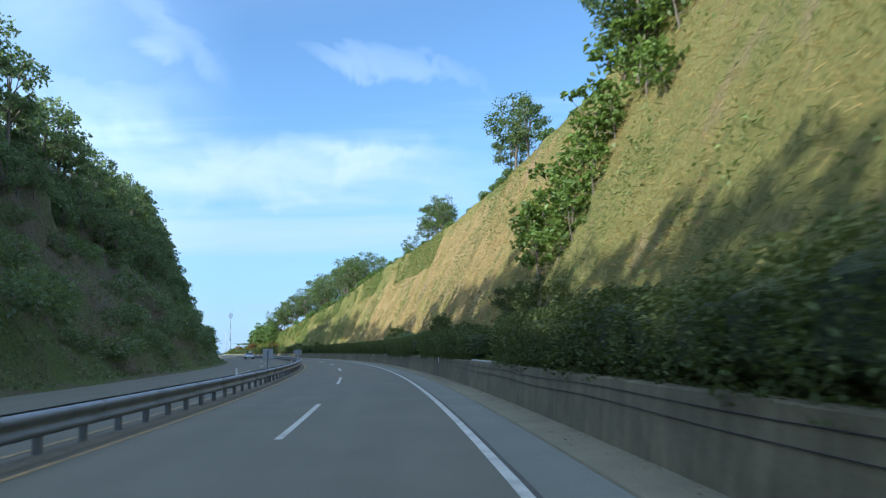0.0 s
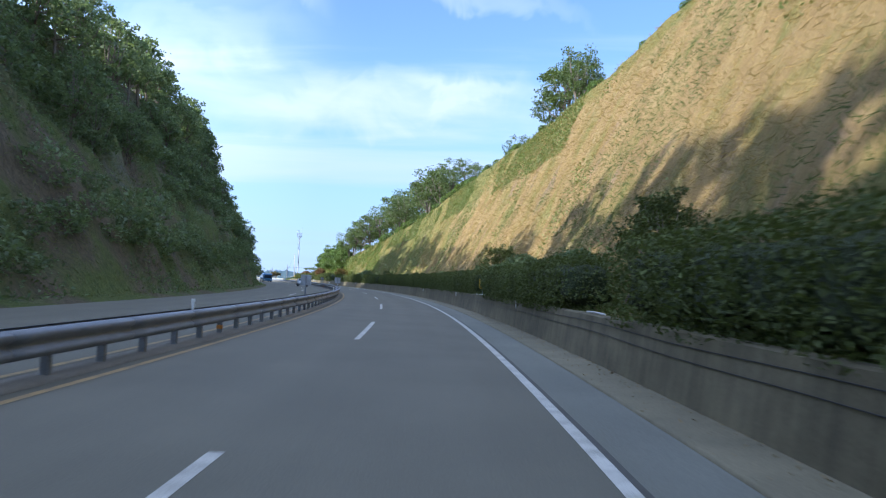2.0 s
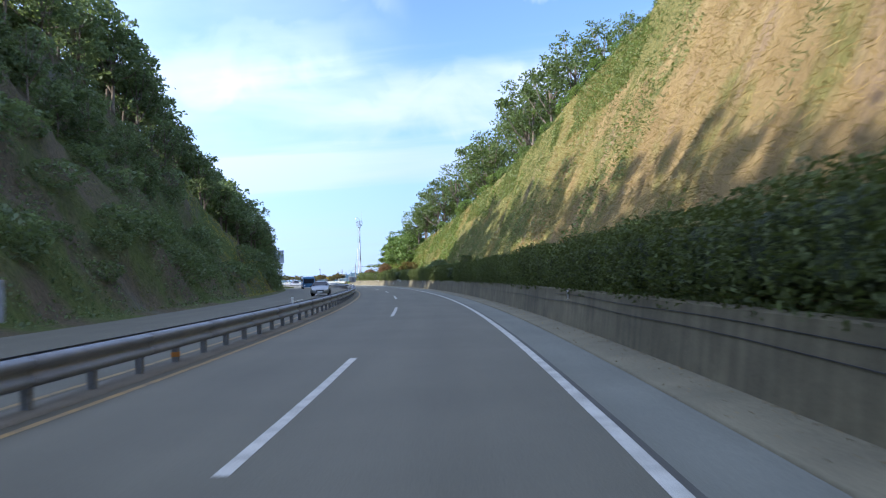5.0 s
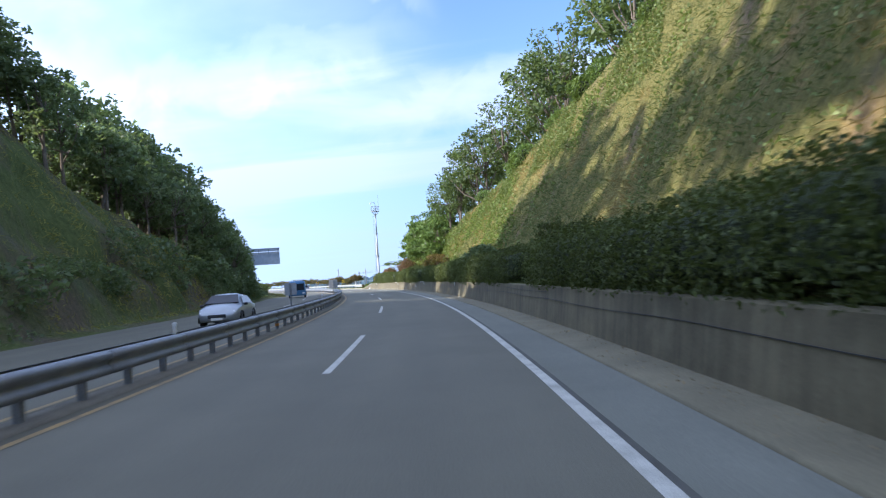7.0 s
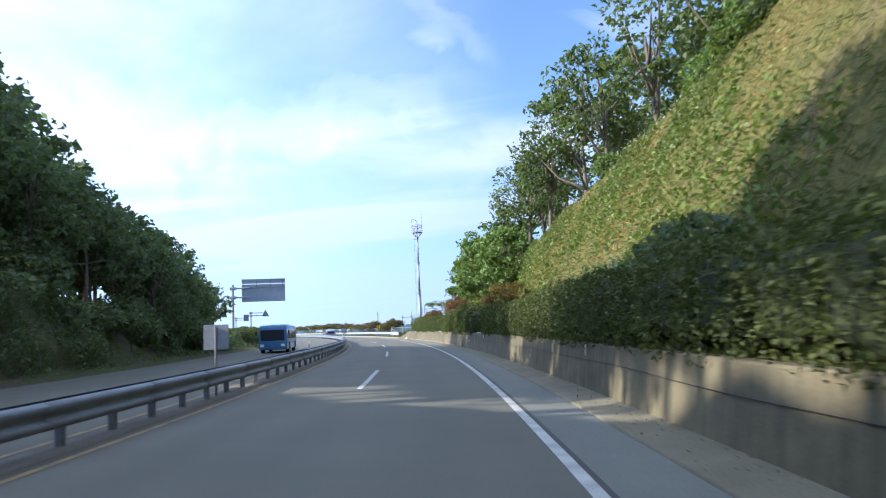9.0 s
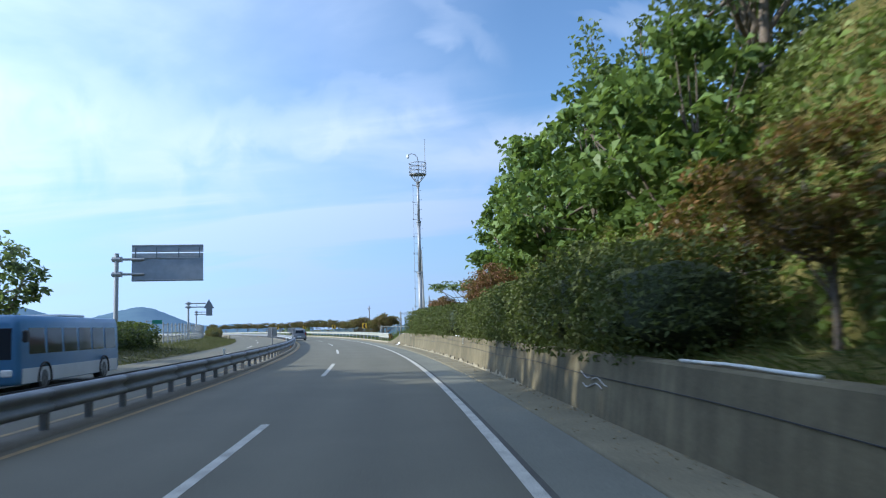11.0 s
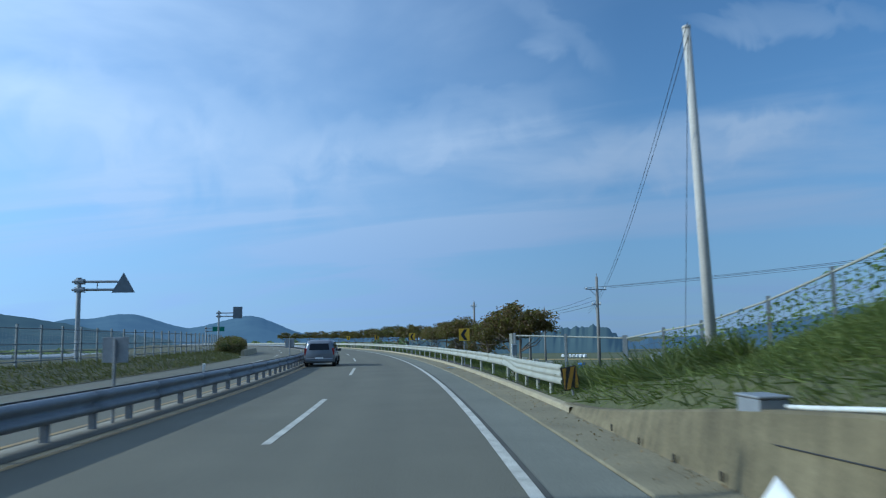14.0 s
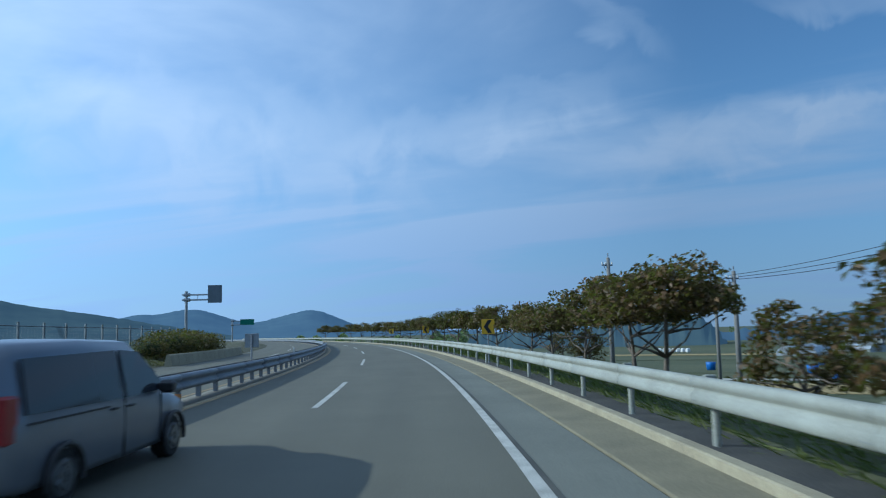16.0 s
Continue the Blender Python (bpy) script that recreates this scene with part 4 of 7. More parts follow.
rng = np.random.default_rng(11)
RIDGE = [(115, -13.6, 0.85), (118.5, -14.2, 0.95), (111.5, -13.4, 0.78), (108, -13.3, 0.6), (122, -13.6, 0.6), (158, -19.5, 0.8), (164, -14.6, 0.55), (170, -14.2, 0.78), (177, -13.6, 0.98), (184, -13.2, 1.12), (190, -12.4, 1.10), (196, -13.4, 1.23), (203, -15, 1.28), (209, -18, 1.52), (214, -12.5, 1.10), (220, -13, 1.22), (228, -15, 1.46), (233, -11.2, 1.10), (238, -9.9, 1.16), (243, -9.6, 1.16), (247, -8.2, 0.98), (252, -7.6, 0.95), (250, -16, 1.5), (257, -9.8, 1.08), (262, -13, 1.3), (257, -21, 1.7), (267, -9.8, 1.08), (240, -20, 1.77), (222, -22, 1.71), (34, -10.4, 0.93), (37, -11.2, 0.90), (31, -12.5, 1.05), (68.5, -12.3, 0.95), (64.5, -12.4, 0.8), (72, -12.6, 0.62)]
plant_all([ridge_maker(21, "broad-leaved green tree on top of the cut bank"), ridge_maker(22, "round-crowned green tree on top of the cut bank", crown=(2.8, 2.6, 2.6), clumps=54),
           ridge_maker(23, "loose green tree with a pale trunk on the bank", crown=(2.2, 2.4, 3.0), lift=5.0, clumps=40, clump=0.8)],
          [standing(s, lat, right_z(s, lat) - float(np.interp(s, [120, 200], [1.7, 1.0])) * k, k * float(np.interp(s, [100, 190, 230, 255], [1.15, 1.25, 1.3, 1.15])), rng) for s, lat, k in RIDGE])

CREST = []
for s in np.arange(48, 236, 3.1):
    h = float(np.interp(s, *RIGHT_H))
    lat = -4.5 - (h - 1.25) / 2.1
    CREST.append((float(s + rng.uniform(-1, 1)), float(lat - rng.uniform(0.2, 2.2)), float(rng.uniform(0.55, 1.2)) * (0.5 if s < 152 else 0.8)))
plant_all([lambda m, i=i: make_shrub("crest_bush", [LEAF_MID, LEAF_LIGHT][i], m, "wild green bush along the top of the cut bank", "bush", "bushes along the crest", size=(1.3, 1.5, 1.0), count=900, leaf=0.25, seed=131 + i) for i in range(2)],
          [standing(s, lat, right_z(s, lat) - 0.5 * k, k, rng) for s, lat, k in CREST])

SLOPE_BUSH = [(37.6, -6.2, 0.61), (39.2, -7.0, 0.71), (41.0, -6.8, 0.56), (39.4, -8.2, 0.71), (37.4, -9.3, 0.71), (36.2, -10.4, 0.73), (34.8, -11.6, 0.76), (32.0, -11.4, 0.61), (31, -13, 0.73), (43.5, -7.6, 0.51), (33.2, -10.2, 0.68), (31.2, -9.6, 0.61), (29.8, -10.6, 0.68), (28.2, -9.2, 0.51), (34.6, -9.2, 0.56), (27, -11, 0.61), (37.0, -7.6, 0.55), (35.2, -7.3, 0.55), (33.6, -6.8, 0.45), (34.6, -6.4, 0.42), (33.8, -7.9, 0.5), (36.0, -8.6, 0.6)]
plant_all([lambda m: make_tree("sapling", LEAF_LIGHT, m, "young broad-leaved sapling growing out of the steep bank", "sapling", "saplings on the bank", crown=(2.2, 2.2, 2.0), lift=3.2, clumps=22, per=17, clump=0.9, leaf=0.55, trunk=0.1, split=True, limbs=6, seed=31),
           lambda m: make_tree("sapling", LEAF_LIGHT, m, "young broad-leaved sapling growing out of the steep bank", "sapling", "saplings on the bank", crown=(2.5, 2.0, 1.8), lift=2.9, clumps=20, per=17, clump=0.9, leaf=0.55, trunk=0.1, split=True, limbs=6, seed=32)],
          [standing(s, lat, right_z(s, lat) - 0.3, k, rng) for s, lat, k in SLOPE_BUSH])

# large-leaved trees where the bank ends
BIGLEAF = [(258, -6.8, 0.95), (263.5, -6.6, 0.96), (269, -6.3, 0.99), (274.5, -7.0, 1.0), (280, -6.7, 0.9), (266, -9, 1.1), (272, -10, 1.1), (284.2, -7.6, 0.68), (253, -6.2, 0.85)]
plant_all([lambda m: make_tree("broadleaf_tree", LEAF_MID, m, "tall tree with large drooping green leaves behind the hedge", "tree", "large-leaved trees", crown=(2.9, 2.9, 3.2), lift=5.6, clumps=60, per=55, clump=0.85, leaf=0.40, trunk=0.17, seed=41),
           lambda m: make_tree("broadleaf_tree", LEAF_MID, m, "tall tree with large drooping green leaves behind the hedge", "tree", "large-leaved trees", crown=(2.6, 3.1, 3.5), lift=5.8, clumps=58, per=55, clump=0.85, leaf=0.40, trunk=0.17, seed=42)],
          [standing(s, lat, min(right_z(s, lat), 1.6) - 0.3, k, rng) for s, lat, k in BIGLEAF])

# small garden trees in the gaps of the hedge
GAPS = [(27.0, 33.8), (59.5, 64.3), (85.8, 91.8), (180.0, 185.3), (240.6, 244.6), (271.6, 273.4)]
GAP_TREES = [(31.8, -3.9, 0.5), (29.4, -4.4, 0.5), (33.6, -4.6, 0.5), (60.8, -4.1, 0.5), (63.2, -4.3, 0.5), (90.4, -3.55, 0.5), (88.2, -3.75, 0.47), (183.0, -4.1, 0.42)]
def garden_tree(m):
    g = make_tree("garden_tree", LEAF_HEDGE, m, "small clipped garden tree on support stakes behind the wall", "tree", "garden trees behind the wall", crown=(2.2, 2.2, 1.7), lift=4.4, clumps=44, per=60, clump=0.6, leaf=0.20, trunk=0.13, seed=51)
    for k in range(3):
        a = 2.1 * k + 0.4
        part("stake", Shape().tube([(math.cos(a) * 1.7, math.sin(a) * 1.7, -0.3), (math.cos(a) * 0.14, math.sin(a) * 0.14, 2.7)], 0.06, 6), BARK, g)
    return g


plant_all([garden_tree], [standing(s, lat, 1.0, k, rng) for s, lat, k in GAP_TREES])
RUST_TREES = [(243.8, -4.1, 0.56), (247.5, -4.4, 0.58), (240.8, -4.6, 0.54)]
plant_all([lambda m: make_tree("rust_coloured_tree", LEAF_RUST, m, "small round tree with rust-tinted leaves beside the hedge", "tree", "rust-tinted trees", crown=(2.3, 2.3, 1.7), lift=3.7, clumps=56, per=80, clump=0.65, leaf=0.18, trunk=0.12, seed=52)],
          [standing(s, lat, 1.0, k, rng) for s, lat, k in RUST_TREES])
plant_all([lambda m: make_tree("red_leaved_tree", LEAF_RED, m, "small tree with dark red leaves above the hedge", "tree", "red-leaved trees", crown=(1.5, 1.6, 1.35), lift=2.45, clumps=90, per=75, clump=0.45, leaf=0.14, trunk=0.09, seed=53, limbs=5)],
          [standing(273.5, -4.3, 0.85, 0.92, rng), standing(275.6, -4.6, 0.85, 0.86, rng), standing(292.6, -3.9, 1.2, 0.6, rng), standing(295.2, -3.9, 1.15, 0.55, rng), standing(289.8, -4.1, 1.2, 0.6, rng)])
plant_all([lambda m: make_tree("cherry_tree", LEAF_RIDGE, m, "low spreading tree with long bare branches above the hedge", "tree", crown=(2.8, 2.8, 0.45), lift=2.95, clumps=26, per=36, clump=0.55, leaf=0.24, trunk=0.10, seed=54, umbrella=True, limbs=16)],
          [standing(289.4, -5.8, 1.2, 1.08, rng)])


# the clipped hedge on the wall
def hedge_maker(seed, mat, label):
    return lambda m: make_shrub("hedge_shrub", mat, m, label, "hedge", "clipped hedge on the wall", size=(1.04, 1.28, 0.86), count=2700, leaf=0.097, seed=seed, block=0.45)


hedge_places = []
s = -9.0
while s < 298.2:
    if not any(a - 0.5 < s < b + 0.5 for a, b in GAPS):
        k = 1.0 + 0.16 * noise.noise(Vector((s * 0.13, 4.0, 0))) + rng.uniform(-0.05, 0.05)
        k *= float(np.interp(s, [44, 49, 57, 66, 140, 240, 252, 263, 267, 284, 300], [1.0, 1.1, 1.1, 1.0, 1.02, 1.05, 1.2, 1.2, 0.98, 1.1, 1.1]))
        up = k * (1.0 + 0.12 * noise.noise(Vector((s * 0.35, 9.0, 0))))
        hedge_places.append(Matrix.Translation(spot(s, -3.08 + 0.26 * (smooth_step(64, 68, s) - smooth_step(86, 92, s)), 0.90)) @ Matrix.Rotation(float(turn_at(s)) + (math.pi if rng.uniform() < 0.5 else 0), 4, "Z") @ Matrix.Diagonal((k, 1.0, up, 1)))
    s += 1.95
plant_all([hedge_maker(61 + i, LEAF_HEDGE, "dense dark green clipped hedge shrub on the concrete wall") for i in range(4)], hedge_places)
BALLS = [(71, 1.2), (84.2, 1.35), (98.5, 1.25), (128, 1.1), (199, 1.1), (208.5, 1.5), (216, 1.3), (226, 1.1)]
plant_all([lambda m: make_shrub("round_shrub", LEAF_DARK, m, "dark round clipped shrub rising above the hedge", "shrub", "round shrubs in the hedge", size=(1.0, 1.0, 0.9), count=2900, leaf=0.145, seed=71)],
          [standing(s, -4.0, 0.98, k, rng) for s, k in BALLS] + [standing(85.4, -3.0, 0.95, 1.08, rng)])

# bushes and trees over the shaded bank
BUSHES = []
for s in np.arange(30, 286, 3.0):
    h = float(np.interp(s, *LEFT_H))
    ll = 18.4 + (h - 0.2) / float(np.interp(s, *LEFT_GRADE))
    for f in [rng.uniform(0.0, 0.12)] + list(rng.uniform(0.5, 1.15, 2)) + ([rng.uniform(0.1, 0.5)] if rng.uniform() < 0.35 else []):
        lat = 20.0 + max(0.0, ll - 20.0) * f
        BUSHES.append((float(s + rng.uniform(-1, 1)), float(lat), float(rng.uniform(0.7, 1.4)), float(rng.uniform(0.55, 1.1))))
plant_all([lambda m, i=i: make_shrub("bush", LEAF_DARK, m, "dark wild bush covering the shaded bank", "bush", "bushes on the shaded bank", size=[(1.5, 1.9, 1.0), (1.7, 1.4, 1.2), (1.3, 2.2, 0.9)][i], count=480, leaf=0.30, seed=81 + i, core=False) for i in range(3)],
          [standing(s, lat, left_z(s, lat) - 0.7 * k, k, rng) @ Matrix.Diagonal((1, 1, q, 1)) for s, lat, k, q in BUSHES if not (188 < s < 223 and 20.6 < lat)])
LEFT_TREES = []
# the rows start out of view, where their trees only cast shade
for s in np.arange(-60, 272, 4.0):
    h = float(np.interp(s, *LEFT_H))
    ll = 18.4 + (h - 0.2) / float(np.interp(s, *LEFT_GRADE))
    LEFT_TREES.append((float(s + rng.uniform(-1, 1)), float(ll - 0.2 + rng.uniform(-0.8, 0.8) + (1.6 if s > 252 else 2.0 if 135 < s < 226 else 0.9)), float(rng.uniform(0.8, 1.15)) * (1.14 if 162 < s < 194 else 1.0 if s < 186 else 0.9 if s < 226 else 1.0 if s < 240 else 0.8)))
    if h > 9:
        for f in (0.6, 0.85) if s > 60 and rng.uniform() < 0.35 else (0.7,):
            LEFT_TREES.append((float(s + rng.uniform(-1.8, 1.8)), float(18.6 + (ll - 18.6) * (f + rng.uniform(-0.1, 0.1))), float(rng.uniform(0.4, 0.75))))
    low = float(np.interp(s, [150, 154, 165, 168, 177, 182, 200, 206, 226, 228], [0.5, 0.9, 0.9, 0.5, 0.5, 1.3, 1.25, 0.85, 0.8, 1.0]))
    LEFT_TREES.append((float(s + rng.uniform(-1, 1)), float(ll + 4 + rng.uniform(-1.0, 1.5)), float(rng.uniform(0.95, 1.2)) * low))
    if 178 < s < 262:
        LEFT_TREES.append((float(s + rng.uniform(-1, 1)), float(ll + 10 + rng.uniform(-2, 3)), float(rng.uniform(0.85, 1.15)) * low))
# the first two are added to close a gap the sun shone through
LEFT_TREES += [(204.0, 30.0, 1.1), (204.8, 27.2, 0.95), (190.0, 31.5, 1.4), (226.5, 25.0, 1.35), (230.5, 25.5, 1.5), (235.0, 26.5, 1.58), (240.5, 26.0, 1.55)]
# the first three are added to keep sun off the road
LEFT_TREES += [(213.0, 24.2, 0.95), (217.5, 24.6, 0.95), (221.5, 24.0, 0.95), (279.8, 22.0, 1.0), (270.8, 21.0, 0.9), (268.0, 22.2, 0.98), (265.0, 21.4, 0.86)]
for s in np.arange(222, 254, 3.4):
    LEFT_TREES.append((float(s), float(21.2 + rng.uniform(-0.5, 0.5)), float(rng.uniform(0.93, 1.04)) * (0.9 if s < 234 else 1.0)))
    LEFT_TREES.append((float(s + 1.7), float(25.5 + rng.uniform(-1, 1)), float(rng.uniform(1.15, 1.28))))
    if s > 230:
        LEFT_TREES.append((float(s + 0.4), float(27.0 + rng.uniform(-1, 1)), float(rng.uniform(1.25, 1.4))))
# rows hidden behind the others, added to shade the wall and road
for s in np.arange(228.4, 256.5, 3.2):
    LEFT_TREES.append((float(s), float(31.5 + rng.uniform(-0.8, 0.8)), float(rng.uniform(1.72, 1.85))))
    LEFT_TREES.append((float(s + 1.5), float(28.5 + rng.uniform(-0.8, 0.8)), float(rng.uniform(1.4, 1.5))))
plant_all([lambda m, i=i: make_tree("hillside_tree", LEAF_DARK, m, "dark leafy tree on the shaded hillside", "tree", "trees on the shaded hillside", crown=[(2.6, 2.6, 2.6), (2.3, 2.9, 2.9), (2.9, 2.5, 2.2)][i], lift=[4.6, 5.0, 4.2][i], clumps=50, per=23, clump=0.85, leaf=0.415, trunk=0.17, seed=91 + i) for i in range(3)],
          [standing(s, lat, left_z(s, lat) - 0.3, k, rng) for s, lat, k in LEFT_TREES if not (186 < s < 223 and k < 0.76 and lat < 28)])

# grass and creepers on the sunny bank
def bank_places(rng, n, s0, s1, j0, j1):
    s = rng.uniform(s0, s1, n)
    j = rng.uniform(j0, j1, n)
    i = np.clip(np.searchsorted(r_st, s), 1, len(r_st) - 1)
    w = ((s - r_st[i - 1]) / (r_st[i] - r_st[i - 1]))[:, None]
    j_lo = j.astype(int)
    f = (j - j_lo)[:, None]
    lo = r_prof[i - 1, j_lo] * (1 - f) + r_prof[i - 1, j_lo + 1] * f
    hi = r_prof[i, j_lo] * (1 - f) + r_prof[i, j_lo + 1] * f
    p = lo * (1 - w) + hi * w
    x, y = on_road(s, p[:, 0])
    return s, np.stack([x, y, p[:, 1]], 1)


def tufts(name, places, s, length, wide, mat, rng, label, category, droop=0.5):
    n = len(places)
    c = np.interp(s, LINE_S, LINE_TURN)
    out = np.stack([-np.cos(c), -np.sin(c), np.zeros(n)], 1)
    d = out * rng.uniform(0.2, 0.9, (n, 1)) + np.array((0, 0, 1)) * rng.uniform(-droop, 1.0, (n, 1)) + rng.normal(size=(n, 3)) * 0.35
    d /= np.linalg.norm(d, axis=1, keepdims=True)
    side = np.cross(d, rng.normal(size=(n, 3)))
    side /= np.linalg.norm(side, axis=1, keepdims=True)
    ln = length * rng.uniform(0.5, 1.4, (n, 1))
    q = np.empty((n, 4, 3))
    q[:, 0] = places - side * wide
    q[:, 1] = places + side * wide
    q[:, 2] = places + d * ln + side * wide * 0.3 - np.array((0, 0, 0.25)) * ln
    q[:, 3] = places + d * ln - side * wide * 0.3 - np.array((0, 0, 0.25)) * ln
    return tagged(part(name, quad_mesh(name, q, mat), None), label, category, kind="stuff")


def patchy(places, scale, low):
    v = np.array([noise.fractal(Vector(p * scale), 1.0, 2.0, 3) for p in places])
    return v > low


s_a, p_a = bank_places(rng, 130000, -2, 296, 3, 37)
green = patchy(p_a, 0.09, 0.14) | ((s_a > 172) & patchy(p_a, 0.12, -0.1))
tufts("dry_grass", p_a[~green], s_a[~green], 0.28, 0.014, STRAW, rng, "tufts of dry straw-coloured grass on the steep bank", "grass")
tufts("green_grass", p_a[green], s_a[green], 0.24, 0.015, GRASS_BLADE, rng, "tufts of green grass on the steep bank", "grass")
_, p_b = bank_places(rng, 60000, -2, 300, 3, 39)
creep = patchy(p_b + np.array((40, 0, 0)), 0.11, 0.28)
tagged(part("creeper", quad_mesh("creeper", leaves(rng, p_b[creep] + rng.normal(size=(int(creep.sum()), 3)) * 0.12, 0.19), LEAF_CREST), None), "bright green creeper patches on the steep bank", "creeper", kind="stuff")
s_k, p_k = bank_places(rng, 110000, 100, 262, 26, 38.5)
crest = patchy(p_k + np.array((0, 70, 0)), 0.10, -0.12)
tagged(part("crest_creeper", quad_mesh("crest_creeper", leaves(rng, p_k[crest] + rng.normal(size=(int(crest.sum()), 3)) * 0.10, 0.17), LEAF_CREST), None), "green creeper and weeds along the top of the bank", "creeper", kind="stuff")
s_k, p_k = bank_places(rng, 42000, 180, 296, 3, 34)
low_c = patchy(p_k + np.array((0, 20, 0)), 0.10, 0.10) | (s_k > 236)
tagged(part("bank_creeper", quad_mesh("bank_creeper", leaves(rng, p_k[low_c] + rng.normal(size=(int(low_c.sum()), 3)) * 0.14, 0.22), LEAF_LIGHT), None), "lush green creeper over the lower bank", "creeper", kind="stuff")
# undergrowth all over the shaded bank
n_u = 90000
s_u = rng.uniform(4, 284, n_u)
j_u = rng.uniform(1.0, 30, n_u)
i_u = np.clip(np.searchsorted(l_st, s_u), 1, len(l_st) - 1)
p_u = l_prof[i_u, j_u.astype(int)] * (1 - (j_u % 1))[:, None] + l_prof[i_u, j_u.astype(int) + 1] * (j_u % 1)[:, None]
x_u, y_u = on_road(s_u, p_u[:, 0])
c_u = np.stack([x_u, y_u, p_u[:, 1]], 1)
meadow = (s_u > 187) & (s_u < 224)
thick = patchy(c_u, 0.09, -0.08) & ~meadow
tagged(part("undergrowth", quad_mesh("undergrowth", leaves(rng, c_u[thick] + rng.normal(size=(int(thick.sum()), 3)) * 0.15, 0.24), LEAF_DARK), None), "dark green undergrowth over the shaded bank", "undergrowth", kind="stuff")
rough = ~thick & ~meadow
tufts("shade_grass", c_u[rough], s_u[rough], 0.34, 0.022, SHADE_BLADE, rng, "rough dull grass on the shaded bank", "grass", 0.3)
tufts("bank_grass", c_u[meadow], s_u[meadow], 0.36, 0.022, MEADOW_BLADE, rng, "olive green grass on the open part of the shaded bank", "grass", 0.2)
# rough grass behind the wall, on the berm and the verge
s_c, p_c = bank_places(rng, 26000, 26, 330, 0.2, 3.4)
tufts("wall_grass", p_c, s_c, 0.32, 0.018, GRASS_BLADE, rng, "green weeds behind the concrete wall", "grass", 0.0)
s_d, p_d = bank_places(rng, 36000, 296, 336, 0.2, 30)
tufts("berm_grass", p_d, s_d, 0.28, 0.012, BERM_BLADE, rng, "long green grass on the berm", "grass", 0.0)
rngw = np.random.default_rng(63)
s_w, p_w = bank_places(rngw, 9000, 311, 328, 0.9, 12)
tufts("tall_weeds", p_w, s_w, 0.75, 0.02, GRASS_BLADE, rngw, "tall dark green weeds round the guard rail's end", "weeds", -0.5)
s_e, p_e = bank_places(rng, 22000, 335, 420, 0.9, 9)
tufts("verge_grass", p_e, s_e, 0.30, 0.02, GRASS_BLADE, rng, "rough green verge grass behind the guard rail", "grass", 0.0)


# rough grass on the far verge
n_v = 26000
s_v = rng.uniform(277, 425, n_v)
lat_v = 14.5 + 1.0 * (s_v > 380) + 9.4 * rng.uniform(0, 1, n_v) ** 1.3
z_v = np.array([left_z(a, b) for a, b in zip(s_v, lat_v)])
x_v, y_v = on_road(s_v, lat_v)
tufts("far_verge_grass", np.stack([x_v, y_v, z_v], 1), s_v, 0.34, 0.024, VERGE_BLADE, rng, "rough dark grass on the far verge below the fence", "grass", 0.0)
# dry leaves and grit blown into the gutter
n_l = 3600
s_l = rng.uniform(0, 345, n_l)
lat_l = -2.02 + 0.8 * rng.uniform(0, 1, n_l) ** 2.2
x_l, y_l = on_road(s_l, lat_l)
bits = leaves(rng, np.stack([x_l, y_l, np.full(n_l, 0.034)], 1), 0.055, lift=2.5, fold=0.1)
tagged(part("gutter_litter", quad_mesh("gutter_litter", bits, LITTER), None), "dry leaves and grit lying in the gutter", "leaf litter", kind="stuff")

# roadside trees with flat crowns
ROW = [(336.2, -4.8, 0.6), (338.9, -4.7, 0.54), (346.4, -4.7, 0.47), (358.3, -4.4, 0.58), (361, -4.5, 0.54), (366, -4.3, 0.52), (370.5, -4.2, 0.48), (376, -4.3, 0.5), (386, -4.2, 0.54), (396, -4.3, 0.6), (406, -4.2, 0.6), (416, -4.3, 0.62),
       (426, -4.2, 0.6), (436, -4.4, 0.62), (446, -4.2, 0.6), (457, -4.3, 0.6), (468, -4.2, 0.62), (480, -4.2, 0.65), (494, -4.2, 0.65), (508, -4.3, 0.7), (524, -4.3, 0.7), (540, -4.0, 0.7), (560, -4, 0.75)]
plant_all([lambda m, i=i: make_tree("roadside_tree", LEAF_ROADSIDE, m, "flat-crowned roadside tree with dark rust-tinted leaves", "tree", "roadside trees", crown=[(3.0, 3.0, 1.9), (2.8, 3.2, 2.0), (3.2, 2.9, 1.8)][i], lift=4.35, clumps=92, per=58, clump=0.75, leaf=0.25, trunk=0.14, seed=101 + i, umbrella=True, limbs=12) for i in range(3)],
          [standing(s, lat, right_z(s, lat) - 0.1, k, rng) @ Matrix.Diagonal((1.25 if s == 346.4 else 1, 1.25 if s == 346.4 else 1, 1, 1)) for s, lat, k in ROW])
plant_all([lambda m: make_tree("rust_shrub_tree", LEAF_SHRUB, m, "low bushy tree with rusty red leaves behind the guard rail", "tree", "low rusty trees", crown=(1.7, 1.7, 1.5), lift=1.9, clumps=50, per=50, clump=0.5, leaf=0.18, trunk=0.09, seed=111, limbs=10)],
          [standing(352.8, -4.9, right_z(352.8, -4.9) - 0.15, 0.62, rng), standing(349.3, -5.1, right_z(349.3, -5.1) - 0.1, 0.8, rng), standing(377, -7.2, -0.3, 0.55, rng), standing(392, -9.5, -0.5, 0.6, rng)])
